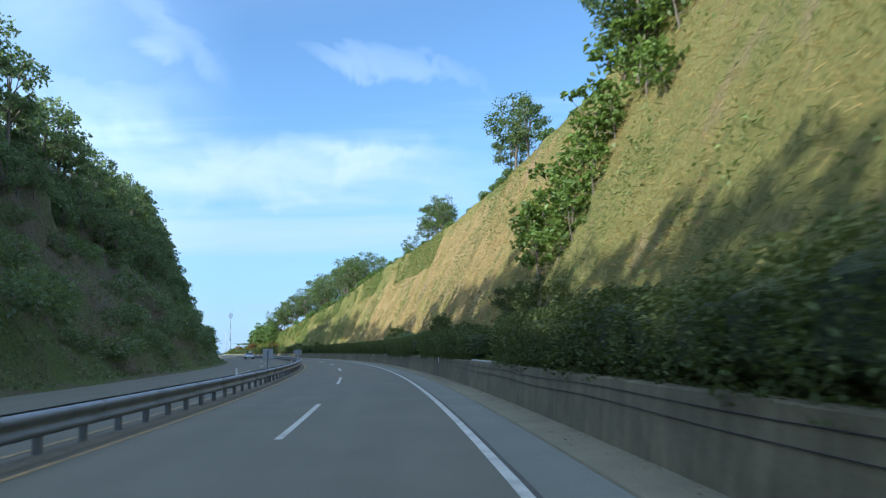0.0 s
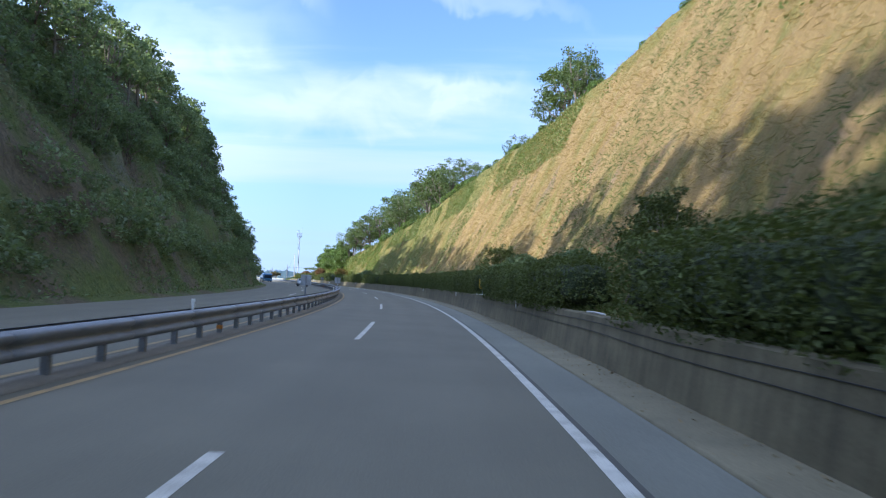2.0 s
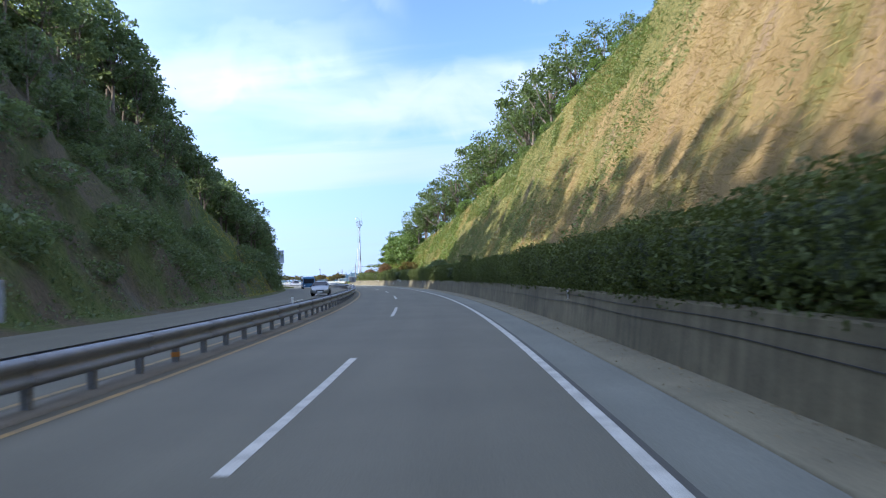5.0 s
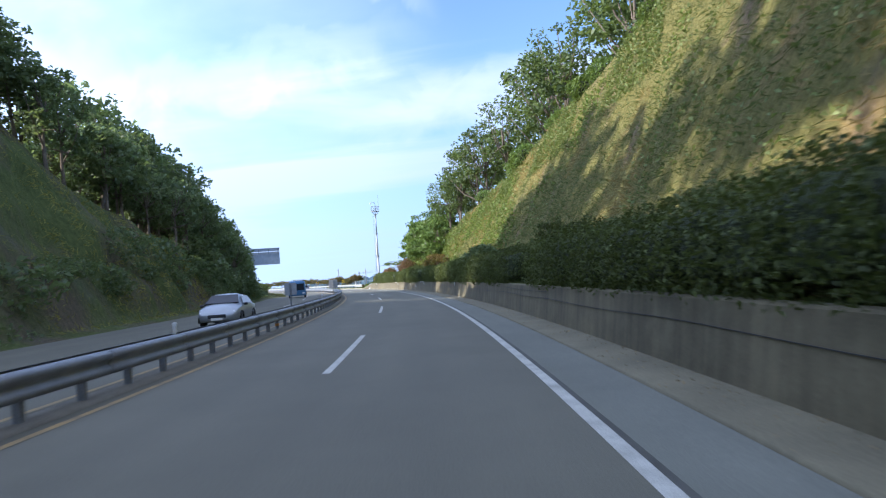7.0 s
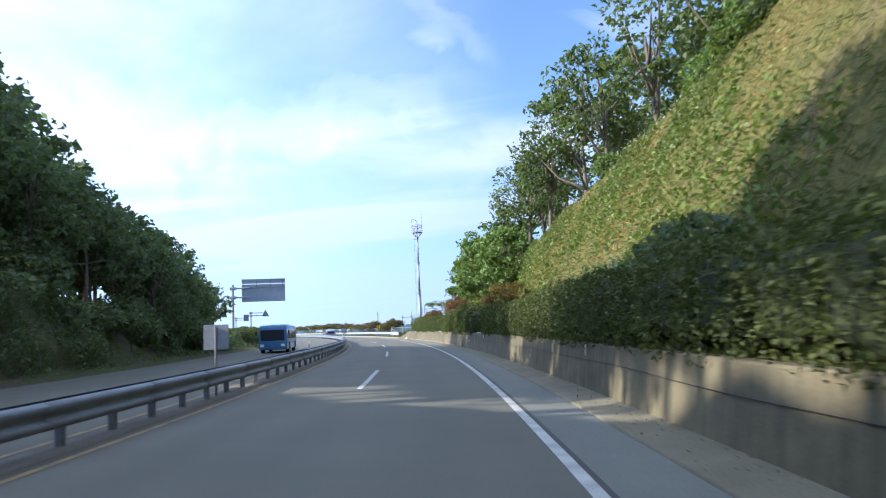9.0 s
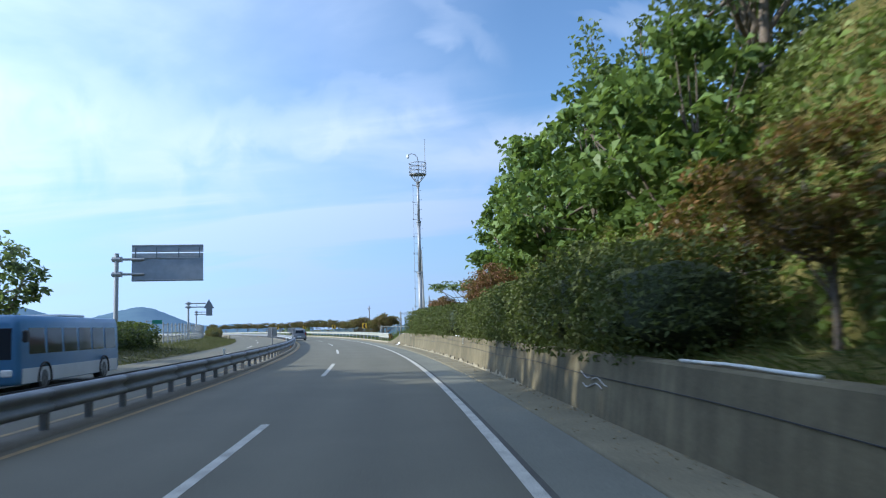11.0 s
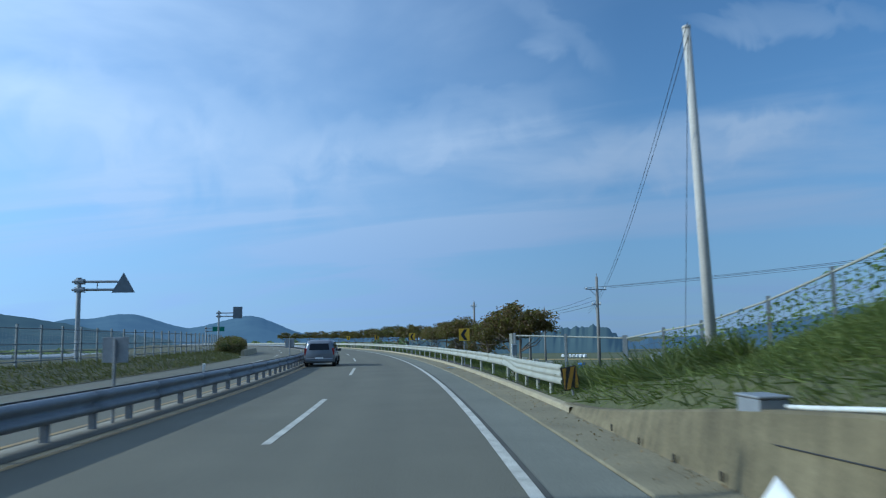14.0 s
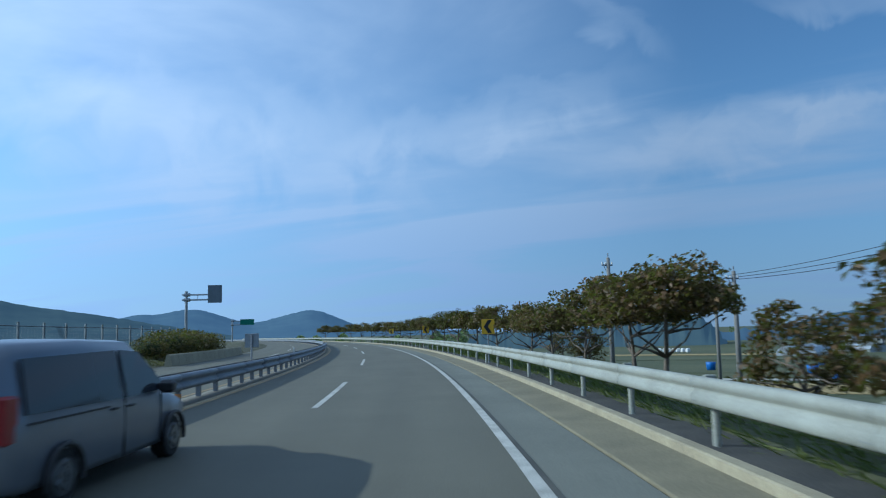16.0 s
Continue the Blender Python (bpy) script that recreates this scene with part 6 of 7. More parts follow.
warn = cantilever(at_road(348.2, 20.6, -0.1), 5.75, 0.14, (5.55, 5.05), 2.3, "grey triangular warning sign seen from behind on an outreaching arm")
tri = [(2.0, 4.85), (3.4, 4.85), (2.7, 6.1)]
part("triangle_plate", Shape().plate(tri, -0.14, -0.10), SIGN_GREY, warn)
part("tie_bar", Shape().tube([(1.1, 0, 5.05), (1.1, 0, 5.55)], 0.03, 6), SIGN_BACK, warn)
plate = cantilever(at_road(421.0, 20.6, -0.1), 6.3, 0.14, (6.0, 5.5), 2.2, "square road sign seen from behind on an outreaching arm")
part("square_plate", Shape().box((2.75, -0.12, 6.05), (1.35, 0.04, 1.75), 0.01), SIGN_GREY, plate)
part("tie_bar", Shape().tube([(1.1, 0, 5.5), (1.1, 0, 6.0)], 0.03, 6), SIGN_BACK, plate)
far_board = cantilever(at_road(560.0, 20.6, -0.3), 6.6, 0.18, (6.2, 5.2), 2.2, "small far green guide sign beside the opposite carriageway")
part("green_panel", Shape().box((3.8, -0.12, 5.9), (3.6, 0.05, 1.5), 0.012), SIGN_GREEN, far_board, "green sign panel")

# square sign backs standing on the median
for i, s in enumerate((42.5, 81.1, 115.1, 185.2, 213.6, 280.8, 313.6, 343.5, 370.5)):
    g = thing("median_sign", at_road(s, 7.28, 0), "small square sign seen from behind on a post in the median", "road sign", "median signs")
    big = 0.66 if s == 213.6 else 0.52
    part("post", Shape().tube([(0, 0, 0.0), (0, 0, 1.25 + big * 0.9)], 0.032, 8), STEEL, g)
    part("panel", Shape().box((0, 0.05, 1.24 + big / 2), (big, 0.025, big), 0.006), SIGN_BACK, g)
    part("bracket", Shape().box((0, 0.02, 1.24 + big / 2), (0.10, 0.03, big * 0.6), 0.005), STEEL, g)


def chevron_sign(s, lat, base, z0, size, turn, label):
    g = thing("chevron_sign", at_road(s, lat, base, turn), label, "chevron sign", "chevron signs")
    w, h = size
    part("post", Shape().tube([(0, 0.05, -0.3), (0, 0.05, z0 + h * 0.8)], 0.035, 8), STEEL, g)
    part("panel", Shape().box((0, 0, z0 + h / 2), (w, 0.025, h), 0.008), SIGN_YELLOW, g, "yellow panel")
    a = [(0.30, 0.44), (-0.02, 0.44), (-0.34, 0.0), (-0.02, -0.44), (0.30, -0.44), (-0.02, 0.0)]
    part("arrow", Shape().plate([(x * w, z0 + h / 2 + z * h) for x, z in a], -0.020, -0.0165), SIGN_BLACK, g, "black chevron arrow")
    return g


for s, lat, base, z0, lab in ((90.6, -2.6, 0.95, 0.50, "yellow chevron sign with a black arrow in the hedge"), (301.6, -2.9, 1.0, 0.56, "yellow chevron sign with a black arrow beside the hedge"), (343.1, -2.75, 0.0, 1.48, "yellow chevron sign with a black arrow behind the guard rail"),
                              (378.0, -2.6, 0.0, 1.5, "yellow chevron sign with a black arrow behind the guard rail"), (417.0, -2.6, 0.0, 1.6, "yellow chevron sign with a black arrow behind the guard rail"), (455.0, -2.6, 0.0, 1.6, "yellow chevron sign with a black arrow behind the guard rail")):
    chevron_sign(s, lat, base, z0, (0.44, 0.57) if s < 100 else (0.62, 0.70), 0, lab)

# striped marker at the end of the guard rail
g = thing("end_marker", at_road(316.2, -2.70, 0.02) @ Matrix.Rotation(radians(-11), 4, "Y") @ Matrix.Diagonal((0.7, 1, 0.9, 1)), "black and yellow striped marker plate on the guard rail end", "marker")
part("post", Shape().tube([(0, 0.06, -0.2), (0, 0.06, 1.0)], 0.04, 8), STEEL, g)
part("plate", Shape().box((0, 0, 0.70), (0.56, 0.03, 0.62), 0.01), SIGN_BLACK, g, "black plate")
for k in (-1, 0, 1):
    lo, hi = 0.42, 0.98
    x = -0.05 + 0.30 * k
    pts = [(x - 0.16, lo), (x - 0.02, lo), (x + 0.28, hi), (x + 0.14, hi)]
    clipped = [(max(-0.27, min(0.27, a)), c) for a, c in pts]
    if clipped[1][0] - clipped[0][0] > 0.02 or clipped[2][0] - clipped[3][0] > 0.02:
        part("stripe", Shape().plate(clipped, -0.024, -0.019), STRIPE_YELLOW, g, "dull yellow slanted stripe")

# small reflector posts on the wall
for s in (46.6, 73.7, 101.9, 129.5, 211.5, 239.0, 268.9, 295.6):
    g = thing("wall_delineator", at_road(s, -2.10, 0.74), "small white reflector post fixed to the concrete wall", "delineator", "wall delineators")
    part("stem", Shape().box((0, 0, 0.19), (0.035, 0.05, 0.28), 0.012), WHITE_PIPE, g)
    part("reflector", Shape().box((-0.005, -0.034, 0.27), (0.035, 0.01, 0.07), 0.003), SIGN_WHITE, g)

# white pipe lengths and a box on the wall's top
for a, b in ((27.3, 34.0), (59.6, 61.5), (85.9, 91.6), (241.0, 244.4), (271.7, 273.3), (302.9, 304.6)):
    pts = [spot(s, -2.30, wall_top(s) + 0.03 + 0.008 * math.sin(s * 2)) for s in np.linspace(a, b, 6)]
    tagged(part("white_pipe", Shape().tube(pts, 0.024, 8), WHITE_PIPE, smooth=True), "thin white pipe lying on top of the wall", "pipe", "pipes on the wall")
tagged(part("junction_box", Shape().box((0, 0, 0.09), (0.3, 0.55, 0.20), 0.02).box((0, 0, 0.2), (0.34, 0.59, 0.03), 0.01), SIGN_BACK), "grey metal junction box on the wall's end", "box").matrix_basis = at_road(305.2, -2.32, 0.80)
g = thing("notice_plate", at_road(315.5, -4.55, 0.58) @ Matrix.Diagonal((0.68, 1, 0.66, 1)), "small white notice plate on a stake in the grass", "notice")
part("stake", Shape().tube([(0, 0.03, -0.6), (0, 0.03, 0.6)], 0.02, 6), STEEL, g)
part("plate", Shape().box((0, 0, 0.55), (0.42, 0.02, 0.30), 0.005), SIGN_WHITE, g)
for z in (0.47, 0.55, 0.63):
    part("text_bar", Shape().box((0, -0.012, z), (0.30, 0.004, 0.03), 0.001), SIGN_DARK, g)
# crumpled white sheet in the gutter
sh = Shape()
n = 7
pts = []
for i in range(n):
    for j in range(n):
        u, v = i / (n - 1), j / (n - 1)
        pts.append((u * 0.34, v * 0.5, 0.03 + 0.30 * u * u * (0.35 + 0.65 * v) + 0.035 * math.sin(9 * u + 7 * v) * (1 - u)))
sh.add(pts, [(i * n + j, i * n + n + j, i * n + n + j + 1, i * n + j + 1) for i in range(n - 1) for j in range(n - 1)])
litter = part("crumpled_sheet", sh, SIGN_WHITE, smooth=True)
mod = litter.modifiers.new("thick", "SOLIDIFY")
mod.thickness = 0.008
litter.matrix_basis = at_road(303.9, -1.72, 0.01)
tagged(litter, "crumpled white plastic sheet against the wall's foot", "litter")
CHALK = plain("pale_chalk", (0.5, 0.48, 0.44), 0.95)
RAG = plain("blue_grey_rag", (0.16, 0.23, 0.30), 0.8, 0.0, 6.0, 0.3)


def rag(s, lat, turn, k):
    """A trampled scrap of cloth with folds."""
    rg = np.random.default_rng(int(s * 10))
    sh, n, pts = Shape(), 9, []
    for i in range(n):
        for j in range(n):
            u, v = i / (n - 1) - 0.5, j / (n - 1) - 0.5
            pts.append((u * 0.5 * (1 + 0.3 * rg.uniform(-1, 1)), v * 0.36 * (1 + 0.3 * rg.uniform(-1, 1)), 0.015 + 0.035 * abs(noise.noise(Vector((u * 6, v * 6, s))))))
    sh.add(pts, [(i * n + j, i * n + n + j, i * n + n + j + 1, i * n + j + 1) for i in range(n - 1) for j in range(n - 1)])
    ob = part("rag", sh, RAG)
    solid = ob.modifiers.new("thick", "SOLIDIFY")
    solid.thickness = 0.006
    ob.matrix_basis = at_road(s, lat, 0.012, turn, k)
    return tagged(ob, "trampled blue-grey scrap of cloth in the gutter", "litter", "scraps in the gutter")


for s, lat, turn, k in ((340.6, -1.62, 20, 1.0), (341.3, -1.72, 75, 0.6), (342.4, -1.80, 130, 0.35)):
    rag(s, lat, turn, k)
# faint chalk strokes on the wall
for s0, z, ln in ((247.2, 0.62, 1.0), (247.5, 0.52, 1.3), (248.3, 0.68, 0.7)):
    pts = [spot(q, -2.016 - 0.124 * (z + 0.05 * math.sin(5 * q)), z + 0.05 * math.sin(5 * q)) for q in np.linspace(s0, s0 + ln, 8)]
    tagged(part("chalk_stroke", Shape().tube(pts, 0.012, 5), CHALK), "pale chalk stroke scrawled on the concrete wall", "chalk mark", "chalk strokes")
# weep holes at the wall's foot
HOLE = plain("dark_drain_hole", (0.015, 0.014, 0.012), 1.0)
hole_mesh = Shape().box((0, 0, 0.06), (0.02, 0.05, 0.11), 0.008).mesh("weep_hole")
hole_mesh.materials.append(HOLE)
for i, s in enumerate(np.arange(256.0, 311, 1.55)):
    ob = part("weep_hole", hole_mesh, None, wall)
    ob.matrix_basis = at_road(float(s), -2.005, 0.03 + 0.02 * (i % 3))


# ---- fences ----
def fence_run(name, pts, height, label, mat, bars=(0.35, 1.0, 1.75), mesh_on=False, bar_mat=None, deep=0.1, stout=0.09):
    g = thing(name, Matrix.Translation(pts[0]), label, "fence")
    base = pts[0]
    for p in pts:
        part("post", Shape().box((p.x - base.x, p.y - base.y, p.z - base.z + (height + 0.1 - deep) / 2), (stout, stout, height + 0.1 + deep), 0.01), mat, g)
    for b in bars:
        part("bar", Shape().tube([p - base + Vector((0, 0, b)) for p in pts], 0.028, 6), bar_mat or mat, g)
    if mesh_on:
        sh = Shape()
        for a, b in zip(pts[:-1], pts[1:]):
            for k in range(1, 8):
                q = a.lerp(b, k / 8) - base
                sh.tube([q + Vector((0, 0, 0.1)), q + Vector((0, 0, height - 0.1))], 0.006, 3, False)
            for z in np.arange(0.2, height - 0.05, 0.2):
                sh.tube([a - base + Vector((0, 0, z)), b - base + Vector((0, 0, z))], 0.005, 3, False)
        part("wire_mesh", sh, mat, g)
    return g


FENCE = rough_surface("weathered_fence_steel", (0.12, 0.135, 0.145), (0.21, 0.23, 0.235), 2, 20, 0.6, 0.1, 0.003, 0.4)
fence_run("roadside_fence", [spot(s, 19.8, left_z(s, 19.8)) for s in np.arange(316.5, 416, 3.0)], 2.05, "tall grey steel fence beyond the opposite carriageway", FENCE, (0.3, 0.75, 1.15, 1.95), True)
fence_run("gate_posts", [spot(329.2, -3.1, 0.0), spot(327.7, -2.9, 0.0)], 1.68, "two pale pipe posts with slack wires between them", RAIL_PALE, (), deep=0.3, stout=0.085)
slack = Shape()
for z in (1.1, 1.4, 1.62):
    slack.tube([spot(329.2, -3.1, z), spot(328.4, -3.0, z - 0.05), spot(327.7, -2.9, z)], 0.006, 4)
tagged(part("slack_wire", slack, CABLE), "dark slack wires hung between the gate posts", "wire")
pts = [spot(327.6, -3.0, 0.2), spot(326.1, -4.65, 0.13), spot(324.6, -6.38, 0.05)]
fence_run("pipe_barrier", pts, 1.5, "grey pipe barrier from the guard rail to the berm fence", FENCE, (1.5,), False, RAIL_PALE, 0.5)
panel = thing("bent_delineator", at_road(326.6, -2.78, 0.0, 38), "small bent delineator panel with a white edge on a post", "delineator")
part("post", Shape().tube([(0, 0.03, -0.2), (0, 0.03, 1.35)], 0.025, 8), RAIL_PALE, panel)
part("plate", Shape().box((0.06, 0, 1.18), (0.26, 0.02, 0.40), 0.006), SIGN_BACK, panel)
part("edge_strip", Shape().box((-0.085, -0.014, 1.18), (0.05, 0.012, 0.42), 0.004).box((0.05, -0.014, 1.37), (0.24, 0.012, 0.04), 0.004), SIGN_WHITE, panel, "white edge strip")
pts = [spot(324.5, -6.43, 0.0), spot(322.0, -6.9, 0.23), spot(319.1, -7.0, 0.39), spot(315.0, -7.0, 0.85), spot(312.3, -7.05, 1.28), spot(309.0, -7.1, 1.8), spot(305.5, -7.3, 2.35)]
fence_run("berm_fence", pts, 1.55, "wire fence with creepers climbing over the grassy berm", FENCE, (1.54,), True, RAIL_PALE, 0.8)
rngf = np.random.default_rng(77)
vine = []
for a, b in zip(pts[1:-1], pts[2:]):
    t = rngf.uniform(0, 1, (700, 1))
    base = np.array(a) * (1 - t) + np.array(b) * t
    base[:, 2] += rngf.uniform(0, 1, 700) ** 1.6 * 1.5
    vine.append(base + rngf.normal(size=base.shape) * 0.07)
tagged(part("fence_vine", quad_mesh("fence_vine", leaves(rngf, np.concatenate(vine), 0.11), LEAF_MID), None), "green creeper leaves on the berm fence", "creeper", kind="stuff")


# ---- vehicles ----
PAINT_SILVER = plain("silver_grey_paint", (0.19, 0.205, 0.235), 0.28, 0.4, 1.5, 0.05)
PAINT_DARK = plain("silver_paint", (0.36, 0.38, 0.40), 0.28, 0.4, 1.5, 0.05)
PAINT_BLUE = plain("blue_bus_paint", (0.075, 0.19, 0.36), 0.35, 0.1, 1.5, 0.06)
PAINT_WHITE = plain("white_bus_paint", (0.62, 0.64, 0.66), 0.4, 0.0, 1.5, 0.06)
GLASS_DARK = plain("tinted_glass", (0.03, 0.035, 0.045), 0.06, 0.0, 1.0, 0.05)
GLASS_DARK.node_tree.nodes["Principled BSDF"].inputs["Specular IOR Level"].default_value = 0.25
TYRE = plain("tyre_rubber", (0.018, 0.018, 0.018), 0.85)
RIM = plain("alloy_rim", (0.17, 0.18, 0.19), 0.35, 0.7)
LAMP_RED = plain("red_tail_lamp", (0.22, 0.015, 0.015), 0.3)
LAMP_CLEAR = plain("clear_lamp_glass", (0.75, 0.76, 0.76), 0.12)
TRIM = plain("black_plastic_trim", (0.02, 0.02, 0.022), 0.5)


def loft(stations):
    """A car body: cross-sections along y, each (y, z_low, z_belt, z_top, w_low, w_belt, w_top)."""
    sh, rings = Shape(), []
    for y, z0, zb, zt, w0, wb, wt in stations:
        half = [(w0 * 0.55, z0), (w0 * 0.97, z0 + 0.03), (w0, z0 + 0.12), (wb * 1.005, z0 + (zb - z0) * 0.55), (wb, zb), (wb - (wb - wt) * 0.12, zb + (zt - zb) * 0.14), (wt + 0.02, zt - (zt - zb) * 0.16 - 0.01), (wt - 0.05, zt - 0.035), (wt - 0.20, zt), (0, zt + 0.015)]
        ring = half + [(-x, z) for x, z in half[-2::-1]]
        rings.append([(x, y, z) for x, z in ring])
    k = len(rings[0])
    faces = [(r * k + i, r * k + i + 1, (r + 1) * k + i + 1, (r + 1) * k + i) for r in range(len(rings) - 1) for i in range(k - 1)]
    faces += [(r * k + k - 1, r * k, (r + 1) * k, (r + 1) * k + k - 1) for r in range(len(rings) - 1)]
    faces += [tuple(range(k))[::-1], tuple((len(rings) - 1) * k + i for i in range(k))]
    return sh.add([p for r in rings for p in r], faces)


def wheel(parent, x, y, r, w):
    side = 1 if x > 0 else -1
    rim_path = [(x - w / 2, y, r), (x - w / 2 + 0.03, y, r), (x + w / 2 - 0.03, y, r), (x + w / 2, y, r)]
    tyre = part("wheel", Shape().tube(rim_path, [r * 0.93, r, r, r * 0.93], 28), TYRE, parent, "black tyre", smooth=False)
    rim = Shape().tube([(x + side * (w / 2 - 0.01), y, r), (x + side * (w / 2 + 0.012), y, r)], [r * 0.66, r * 0.62], 24)
    for k in range(5):
        a = k * 2 * math.pi / 5
        rim.box((x + side * (w / 2 + 0.015), y + math.cos(a) * r * 0.33, r + math.sin(a) * r * 0.33), (0.03, 0.09, r * 0.5), 0.01, Matrix.Rotation(-a + math.pi / 2, 3, "X"))
    part("rim", rim, RIM, tyre)
    arch = [(x + side * (w / 2 + 0.02), y + math.cos(t) * r * 1.14, r + math.sin(t) * r * 1.14) for t in np.linspace(-0.25, math.pi + 0.25, 15)]
    part("wheel_arch", Shape().tube(arch, 0.035, 6), TRIM, parent)


def side_glass(body_w, parent, name, outline, side, mat=None):
    """A window pane laid just proud of a flank; outline: (y, z, x)."""
    pts = [(side * (x + 0.006), y, z) for y, z, x in outline] + [(side * (x - 0.02), y, z) for y, z, x in outline]
    n = len(outline)
    f = [tuple(range(n)), tuple(range(2 * n - 1, n - 1, -1))] + [((i + 1) % n, i, n + i, n + (i + 1) % n) for i in range(n)]
    return part(name, Shape().add(pts, f), mat or GLASS_DARK, parent)


def minivan(m, label):
    g = thing("minivan", m, label, "van")
    st = [(-2.55, 0.42, 0.95, 1.62, 0.80, 0.82, 0.66), (-2.50, 0.30, 1.0, 1.78, 0.88, 0.90, 0.72), (-2.2, 0.26, 1.03, 1.90, 0.93, 0.95, 0.77), (-0.8, 0.25, 1.04, 1.93, 0.94, 0.96, 0.79), (0.5, 0.25, 1.03, 1.90, 0.94, 0.96, 0.78),
          (1.05, 0.25, 1.02, 1.70, 0.94, 0.95, 0.72), (1.55, 0.25, 1.0, 1.32, 0.93, 0.94, 0.68), (1.95, 0.26, 0.92, 1.08, 0.91, 0.92, 0.66), (2.35, 0.30, 0.80, 0.92, 0.84, 0.86, 0.60), (2.52, 0.38, 0.66, 0.74, 0.70, 0.72, 0.50)]
    part("body", loft(st), PAINT_SILVER, g, "silver grey body", smooth=True)
    for side in (1, -1):
        side_glass(0.95, g, "side_window", [(-2.25, 1.12, 0.955), (-2.18, 1.72, 0.845), (-0.10, 1.76, 0.845), (-0.10, 1.10, 0.962)], side)
        side_glass(0.95, g, "front_window", [(0.02, 1.10, 0.962), (0.02, 1.76, 0.845), (0.62, 1.72, 0.835), (1.42, 1.12, 0.945)], side)
        mirror = part("mirror", Shape().box((side * 1.06, 1.12, 1.16), (0.20, 0.14, 0.20), 0.05), TRIM, g)
        part("door_handle", Shape().box((side * 0.975, 0.12, 0.98), (0.03, 0.17, 0.035), 0.01), TRIM, g)
        part("door_handle", Shape().box((side * 0.975, -0.35, 0.98), (0.03, 0.17, 0.035), 0.01), TRIM, g)
        part("door_gap", Shape().box((side * 0.958, -0.04, 0.80), (0.02, 0.014, 1.0), 0.003), TRIM, g)
        part("door_gap", Shape().box((side * 0.952, 1.18, 0.72), (0.02, 0.014, 0.80), 0.003), TRIM, g)
        part("slide_rail", Shape().box((side * 0.964, -1.35, 1.02), (0.02, 1.75, 0.025), 0.005), TRIM, g)
        part("tail_lamp", Shape().box((side * 0.845, -2.44, 1.08), (0.15, 0.20, 0.52), 0.03), LAMP_RED, g, "red tail lamp")
        part("head_lamp", Shape().box((side * 0.70, 2.28, 0.74), (0.30, 0.24, 0.16), 0.05), LAMP_CLEAR, g, "clear head lamp")
        for y in (-1.55, 1.62):
            wheel(g, side * 0.86, y, 0.335, 0.22)
    part("rear_window", Shape().plate([(-0.62, 1.20), (0.62, 1.20), (0.56, 1.66), (-0.56, 1.66)], -2.60, -2.53), GLASS_DARK, g)
    wind = [(-0.74, 1.52, 1.36), (0.74, 1.52, 1.36), (0.62, 0.72, 1.86), (-0.62, 0.72, 1.86)]
    part("windscreen", Shape().add([(x, y + 0.02, z + 0.01) for x, y, z in wind] + [(x, y - 0.02, z - 0.03) for x, y, z in wind], [(0, 1, 2, 3), (7, 6, 5, 4), (1, 0, 4, 5), (2, 1, 5, 6), (3, 2, 6, 7), (0, 3, 7, 4)]), GLASS_DARK, g)
    part("bumper", Shape().box((0, -2.54, 0.48), (1.66, 0.14, 0.28), 0.05), PAINT_SILVER, g)
    part("aerial", Shape().tube([(0.1, 0.2, 1.92), (0.1, 0.02, 2.12)], 0.008, 5), TRIM, g)
    part("number_plate", Shape().box((0, -2.62, 0.62), (0.52, 0.01, 0.11), 0.003), SIGN_WHITE, g)
    return g


minivan(at_road(349.9, 5.75, 0.0, -1.5) @ Matrix.Diagonal((1, 1.02, 0.86, 1)), "silver grey minivan driving in the inner lane beside the median")


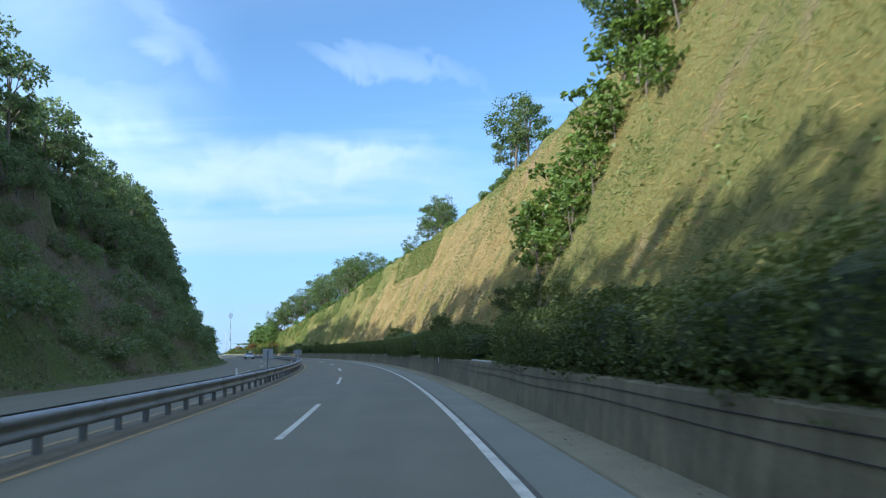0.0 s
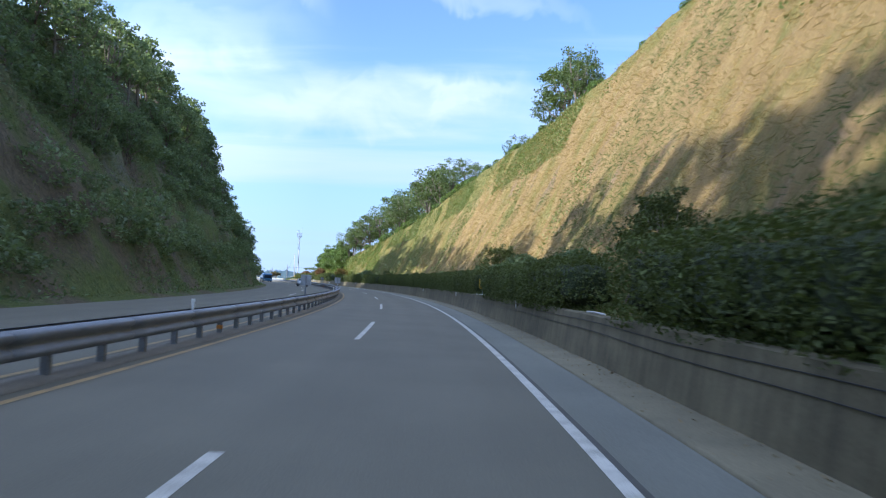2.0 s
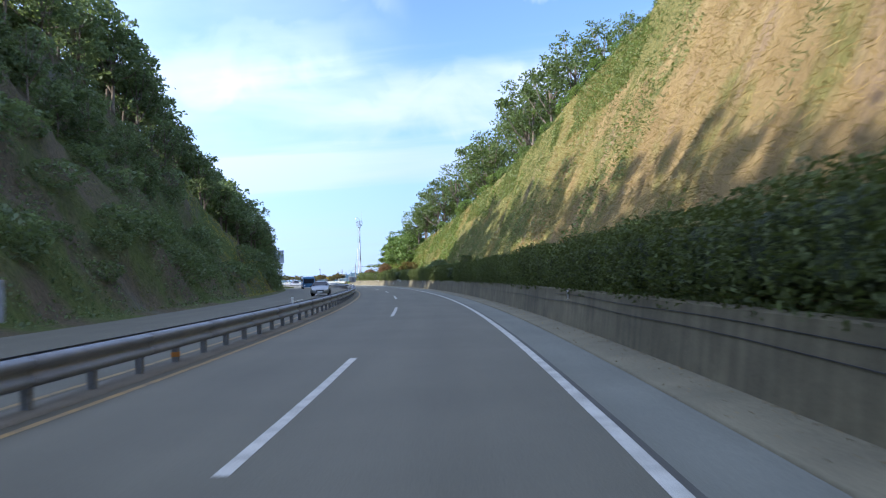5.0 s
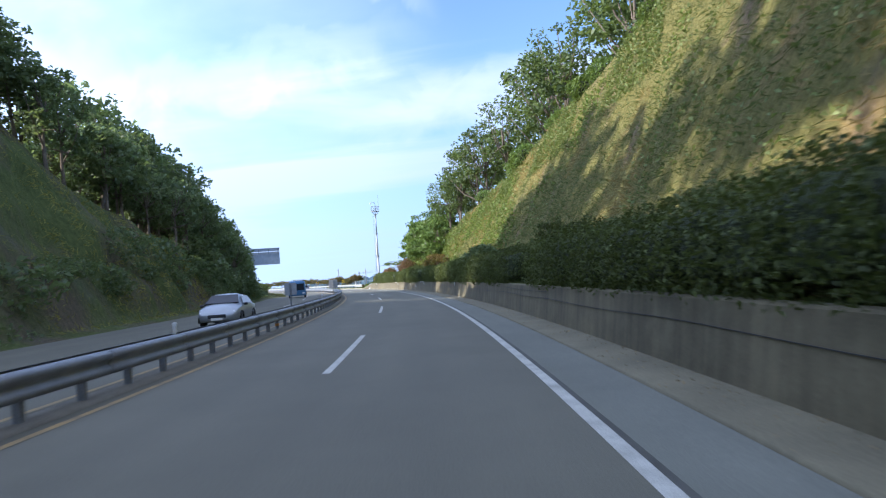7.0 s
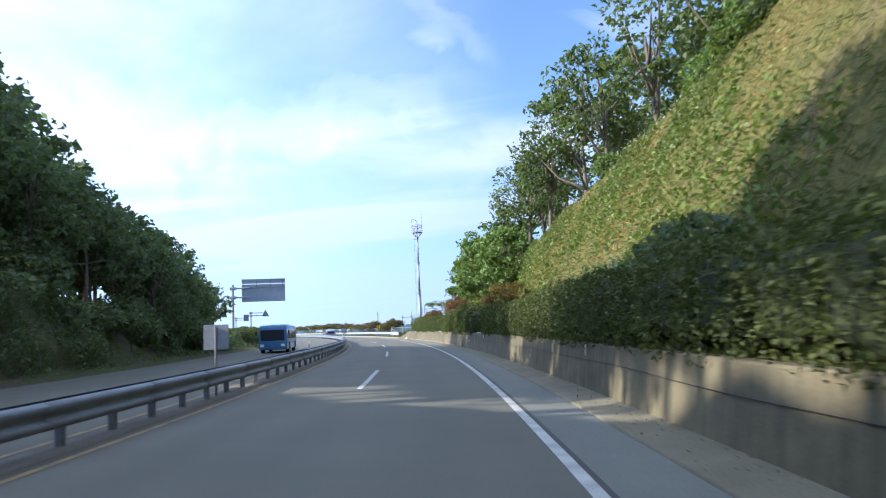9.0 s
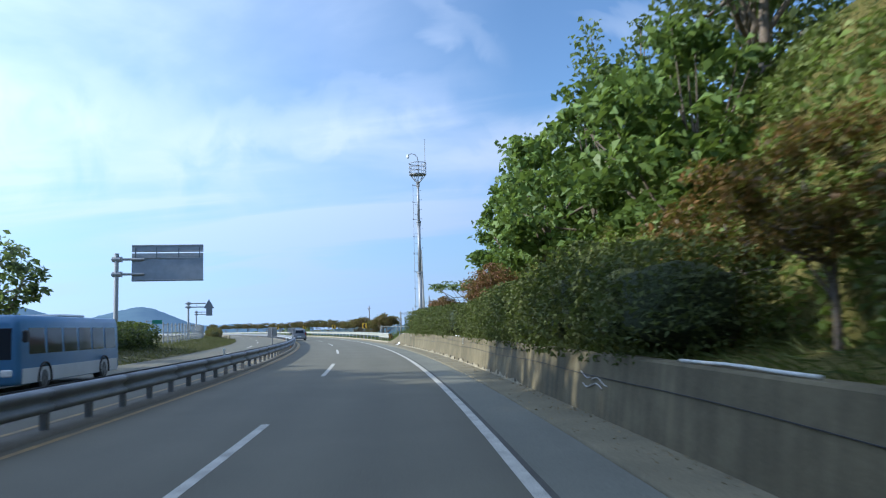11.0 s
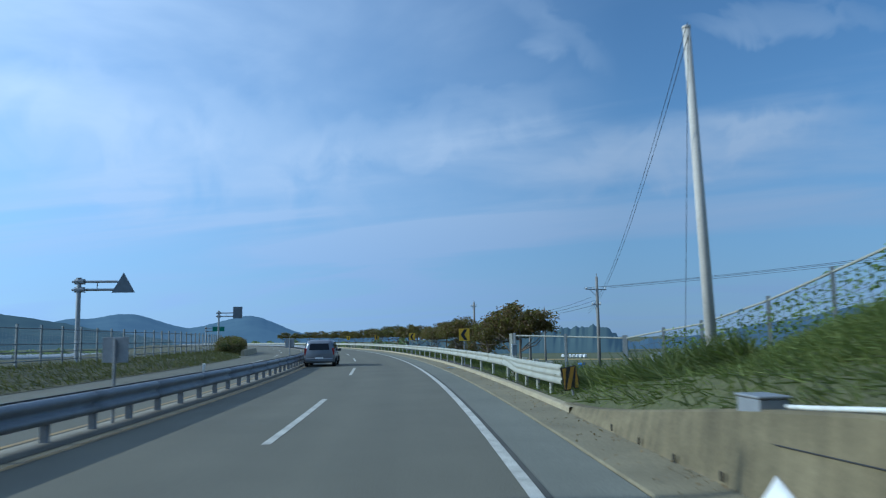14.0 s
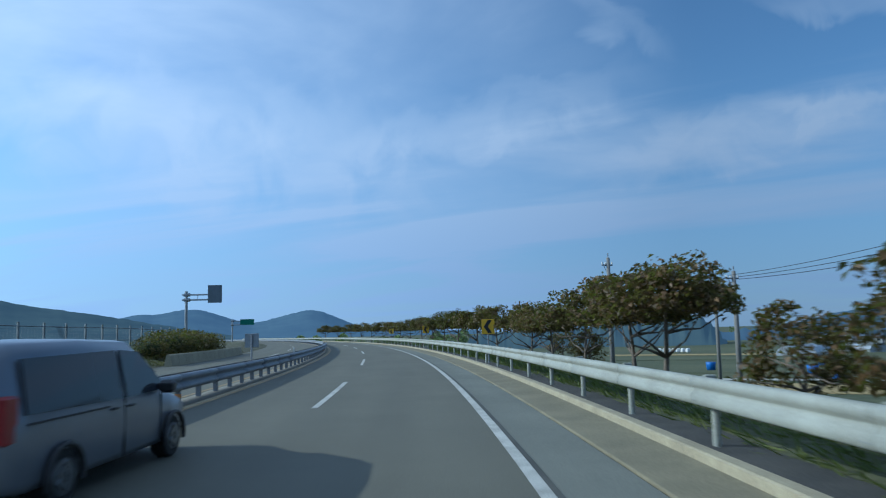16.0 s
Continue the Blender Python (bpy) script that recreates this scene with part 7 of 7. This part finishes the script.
def sedan(m, label):
    g = thing("sedan", m, label, "car")
    st = [(-2.3, 0.40, 0.75, 0.86, 0.66, 0.70, 0.5), (-2.2, 0.28, 0.86, 1.0, 0.82, 0.86, 0.62), (-1.7, 0.24, 0.92, 1.08, 0.88, 0.91, 0.62), (-1.0, 0.23, 0.93, 1.40, 0.89, 0.92, 0.60), (0.0, 0.23, 0.92, 1.47, 0.89, 0.92, 0.62), (0.5, 0.23, 0.91, 1.38, 0.89, 0.92, 0.60),
          (1.15, 0.23, 0.90, 1.02, 0.88, 0.91, 0.66), (1.8, 0.25, 0.82, 0.92, 0.86, 0.88, 0.62), (2.2, 0.30, 0.68, 0.78, 0.76, 0.80, 0.52), (2.34, 0.38, 0.58, 0.64, 0.62, 0.66, 0.42)]
    part("body", loft(st), PAINT_DARK, g, "silver grey body", smooth=True)
    wind = [(-0.74, 1.08, 1.06), (0.74, 1.08, 1.06), (0.58, 0.42, 1.41), (-0.58, 0.42, 1.41)]
    part("windscreen", Shape().add([(x, y + 0.03, z + 0.02) for x, y, z in wind] + [(x, y - 0.02, z - 0.03) for x, y, z in wind], [(0, 1, 2, 3), (7, 6, 5, 4), (1, 0, 4, 5), (2, 1, 5, 6), (3, 2, 6, 7), (0, 3, 7, 4)]), GLASS_DARK, g)
    for side in (1, -1):
        side_glass(0.9, g, "side_window", [(-1.25, 1.0, 0.90), (-0.95, 1.34, 0.70), (0.35, 1.36, 0.70), (0.95, 1.0, 0.90)], side)
        part("head_lamp", Shape().box((side * 0.62, 2.12, 0.66), (0.34, 0.2, 0.13), 0.04), LAMP_CLEAR, g, "clear head lamp")
        part("mirror", Shape().box((side * 0.99, 0.75, 0.98), (0.18, 0.12, 0.13), 0.04), TRIM, g)
        for y in (-1.38, 1.4):
            wheel(g, side * 0.80, y, 0.32, 0.21)
    part("grille", Shape().box((0, 2.33, 0.52), (0.8, 0.06, 0.16), 0.02), TRIM, g)
    part("number_plate", Shape().box((0, 2.39, 0.40), (0.52, 0.01, 0.11), 0.003), SIGN_WHITE, g)
    return g


sedan(at_road(188.0, 10.6, 0.0, 180), "silver grey sedan on the opposite carriageway facing the viewer")


def bus(m, label):
    g = thing("bus", m, label, "bus")
    L, h, w = 8.6, 2.22, 1.12
    st = [(-L / 2, 0.34, 1.0, h - 0.12, w * 0.94, w * 0.95, w * 0.88), (-L / 2 + 0.12, 0.26, 1.0, h - 0.02, w, w, w * 0.93), (L / 2 - 0.25, 0.26, 1.0, h, w, w, w * 0.93), (L / 2 - 0.05, 0.28, 1.0, h - 0.08, w * 0.96, w * 0.97, w * 0.88), (L / 2, 0.36, 1.0, h - 0.25, w * 0.88, w * 0.9, w * 0.8)]
    part("body", loft(st), PAINT_BLUE, g, "blue painted body", smooth=True)
    for side in (1, -1):
        part("lower_panel", Shape().box((side * (w + 0.004), 0, 0.52), (0.02, L - 0.5, 0.42), 0.006), PAINT_WHITE, g, "white lower flank")
        for k in range(6):
            y = -L / 2 + 0.95 + k * 1.28
            side_glass(w, g, "side_window", [(y - 0.55, 1.12, w * 1.0), (y - 0.55, 1.86, w * 0.955), (y + 0.55, 1.86, w * 0.955), (y + 0.55, 1.12, w * 1.0)], side)
        for y in (-2.6, 2.55):
            wheel(g, side * (w - 0.12), y, 0.40, 0.26)
        part("head_lamp", Shape().box((side * 0.82, L / 2 - 0.01, 0.62), (0.30, 0.08, 0.20), 0.03), LAMP_CLEAR, g, "clear head lamp")
        part("mirror", Shape().box((side * 1.28, L / 2 - 0.05, 1.62), (0.14, 0.12, 0.34), 0.04), TRIM, g)
    part("windscreen", Shape().box((0, L / 2 - 0.02, 1.42), (1.86, 0.06, 0.88), 0.02), GLASS_DARK, g)
    part("roof_unit", Shape().box((0, -0.6, h + 0.03), (1.5, 2.2, 0.10), 0.04), PAINT_WHITE, g)
    return g


bus(at_road(261.3, 12.6, 0.0, 180), "blue and white bus on the opposite carriageway")
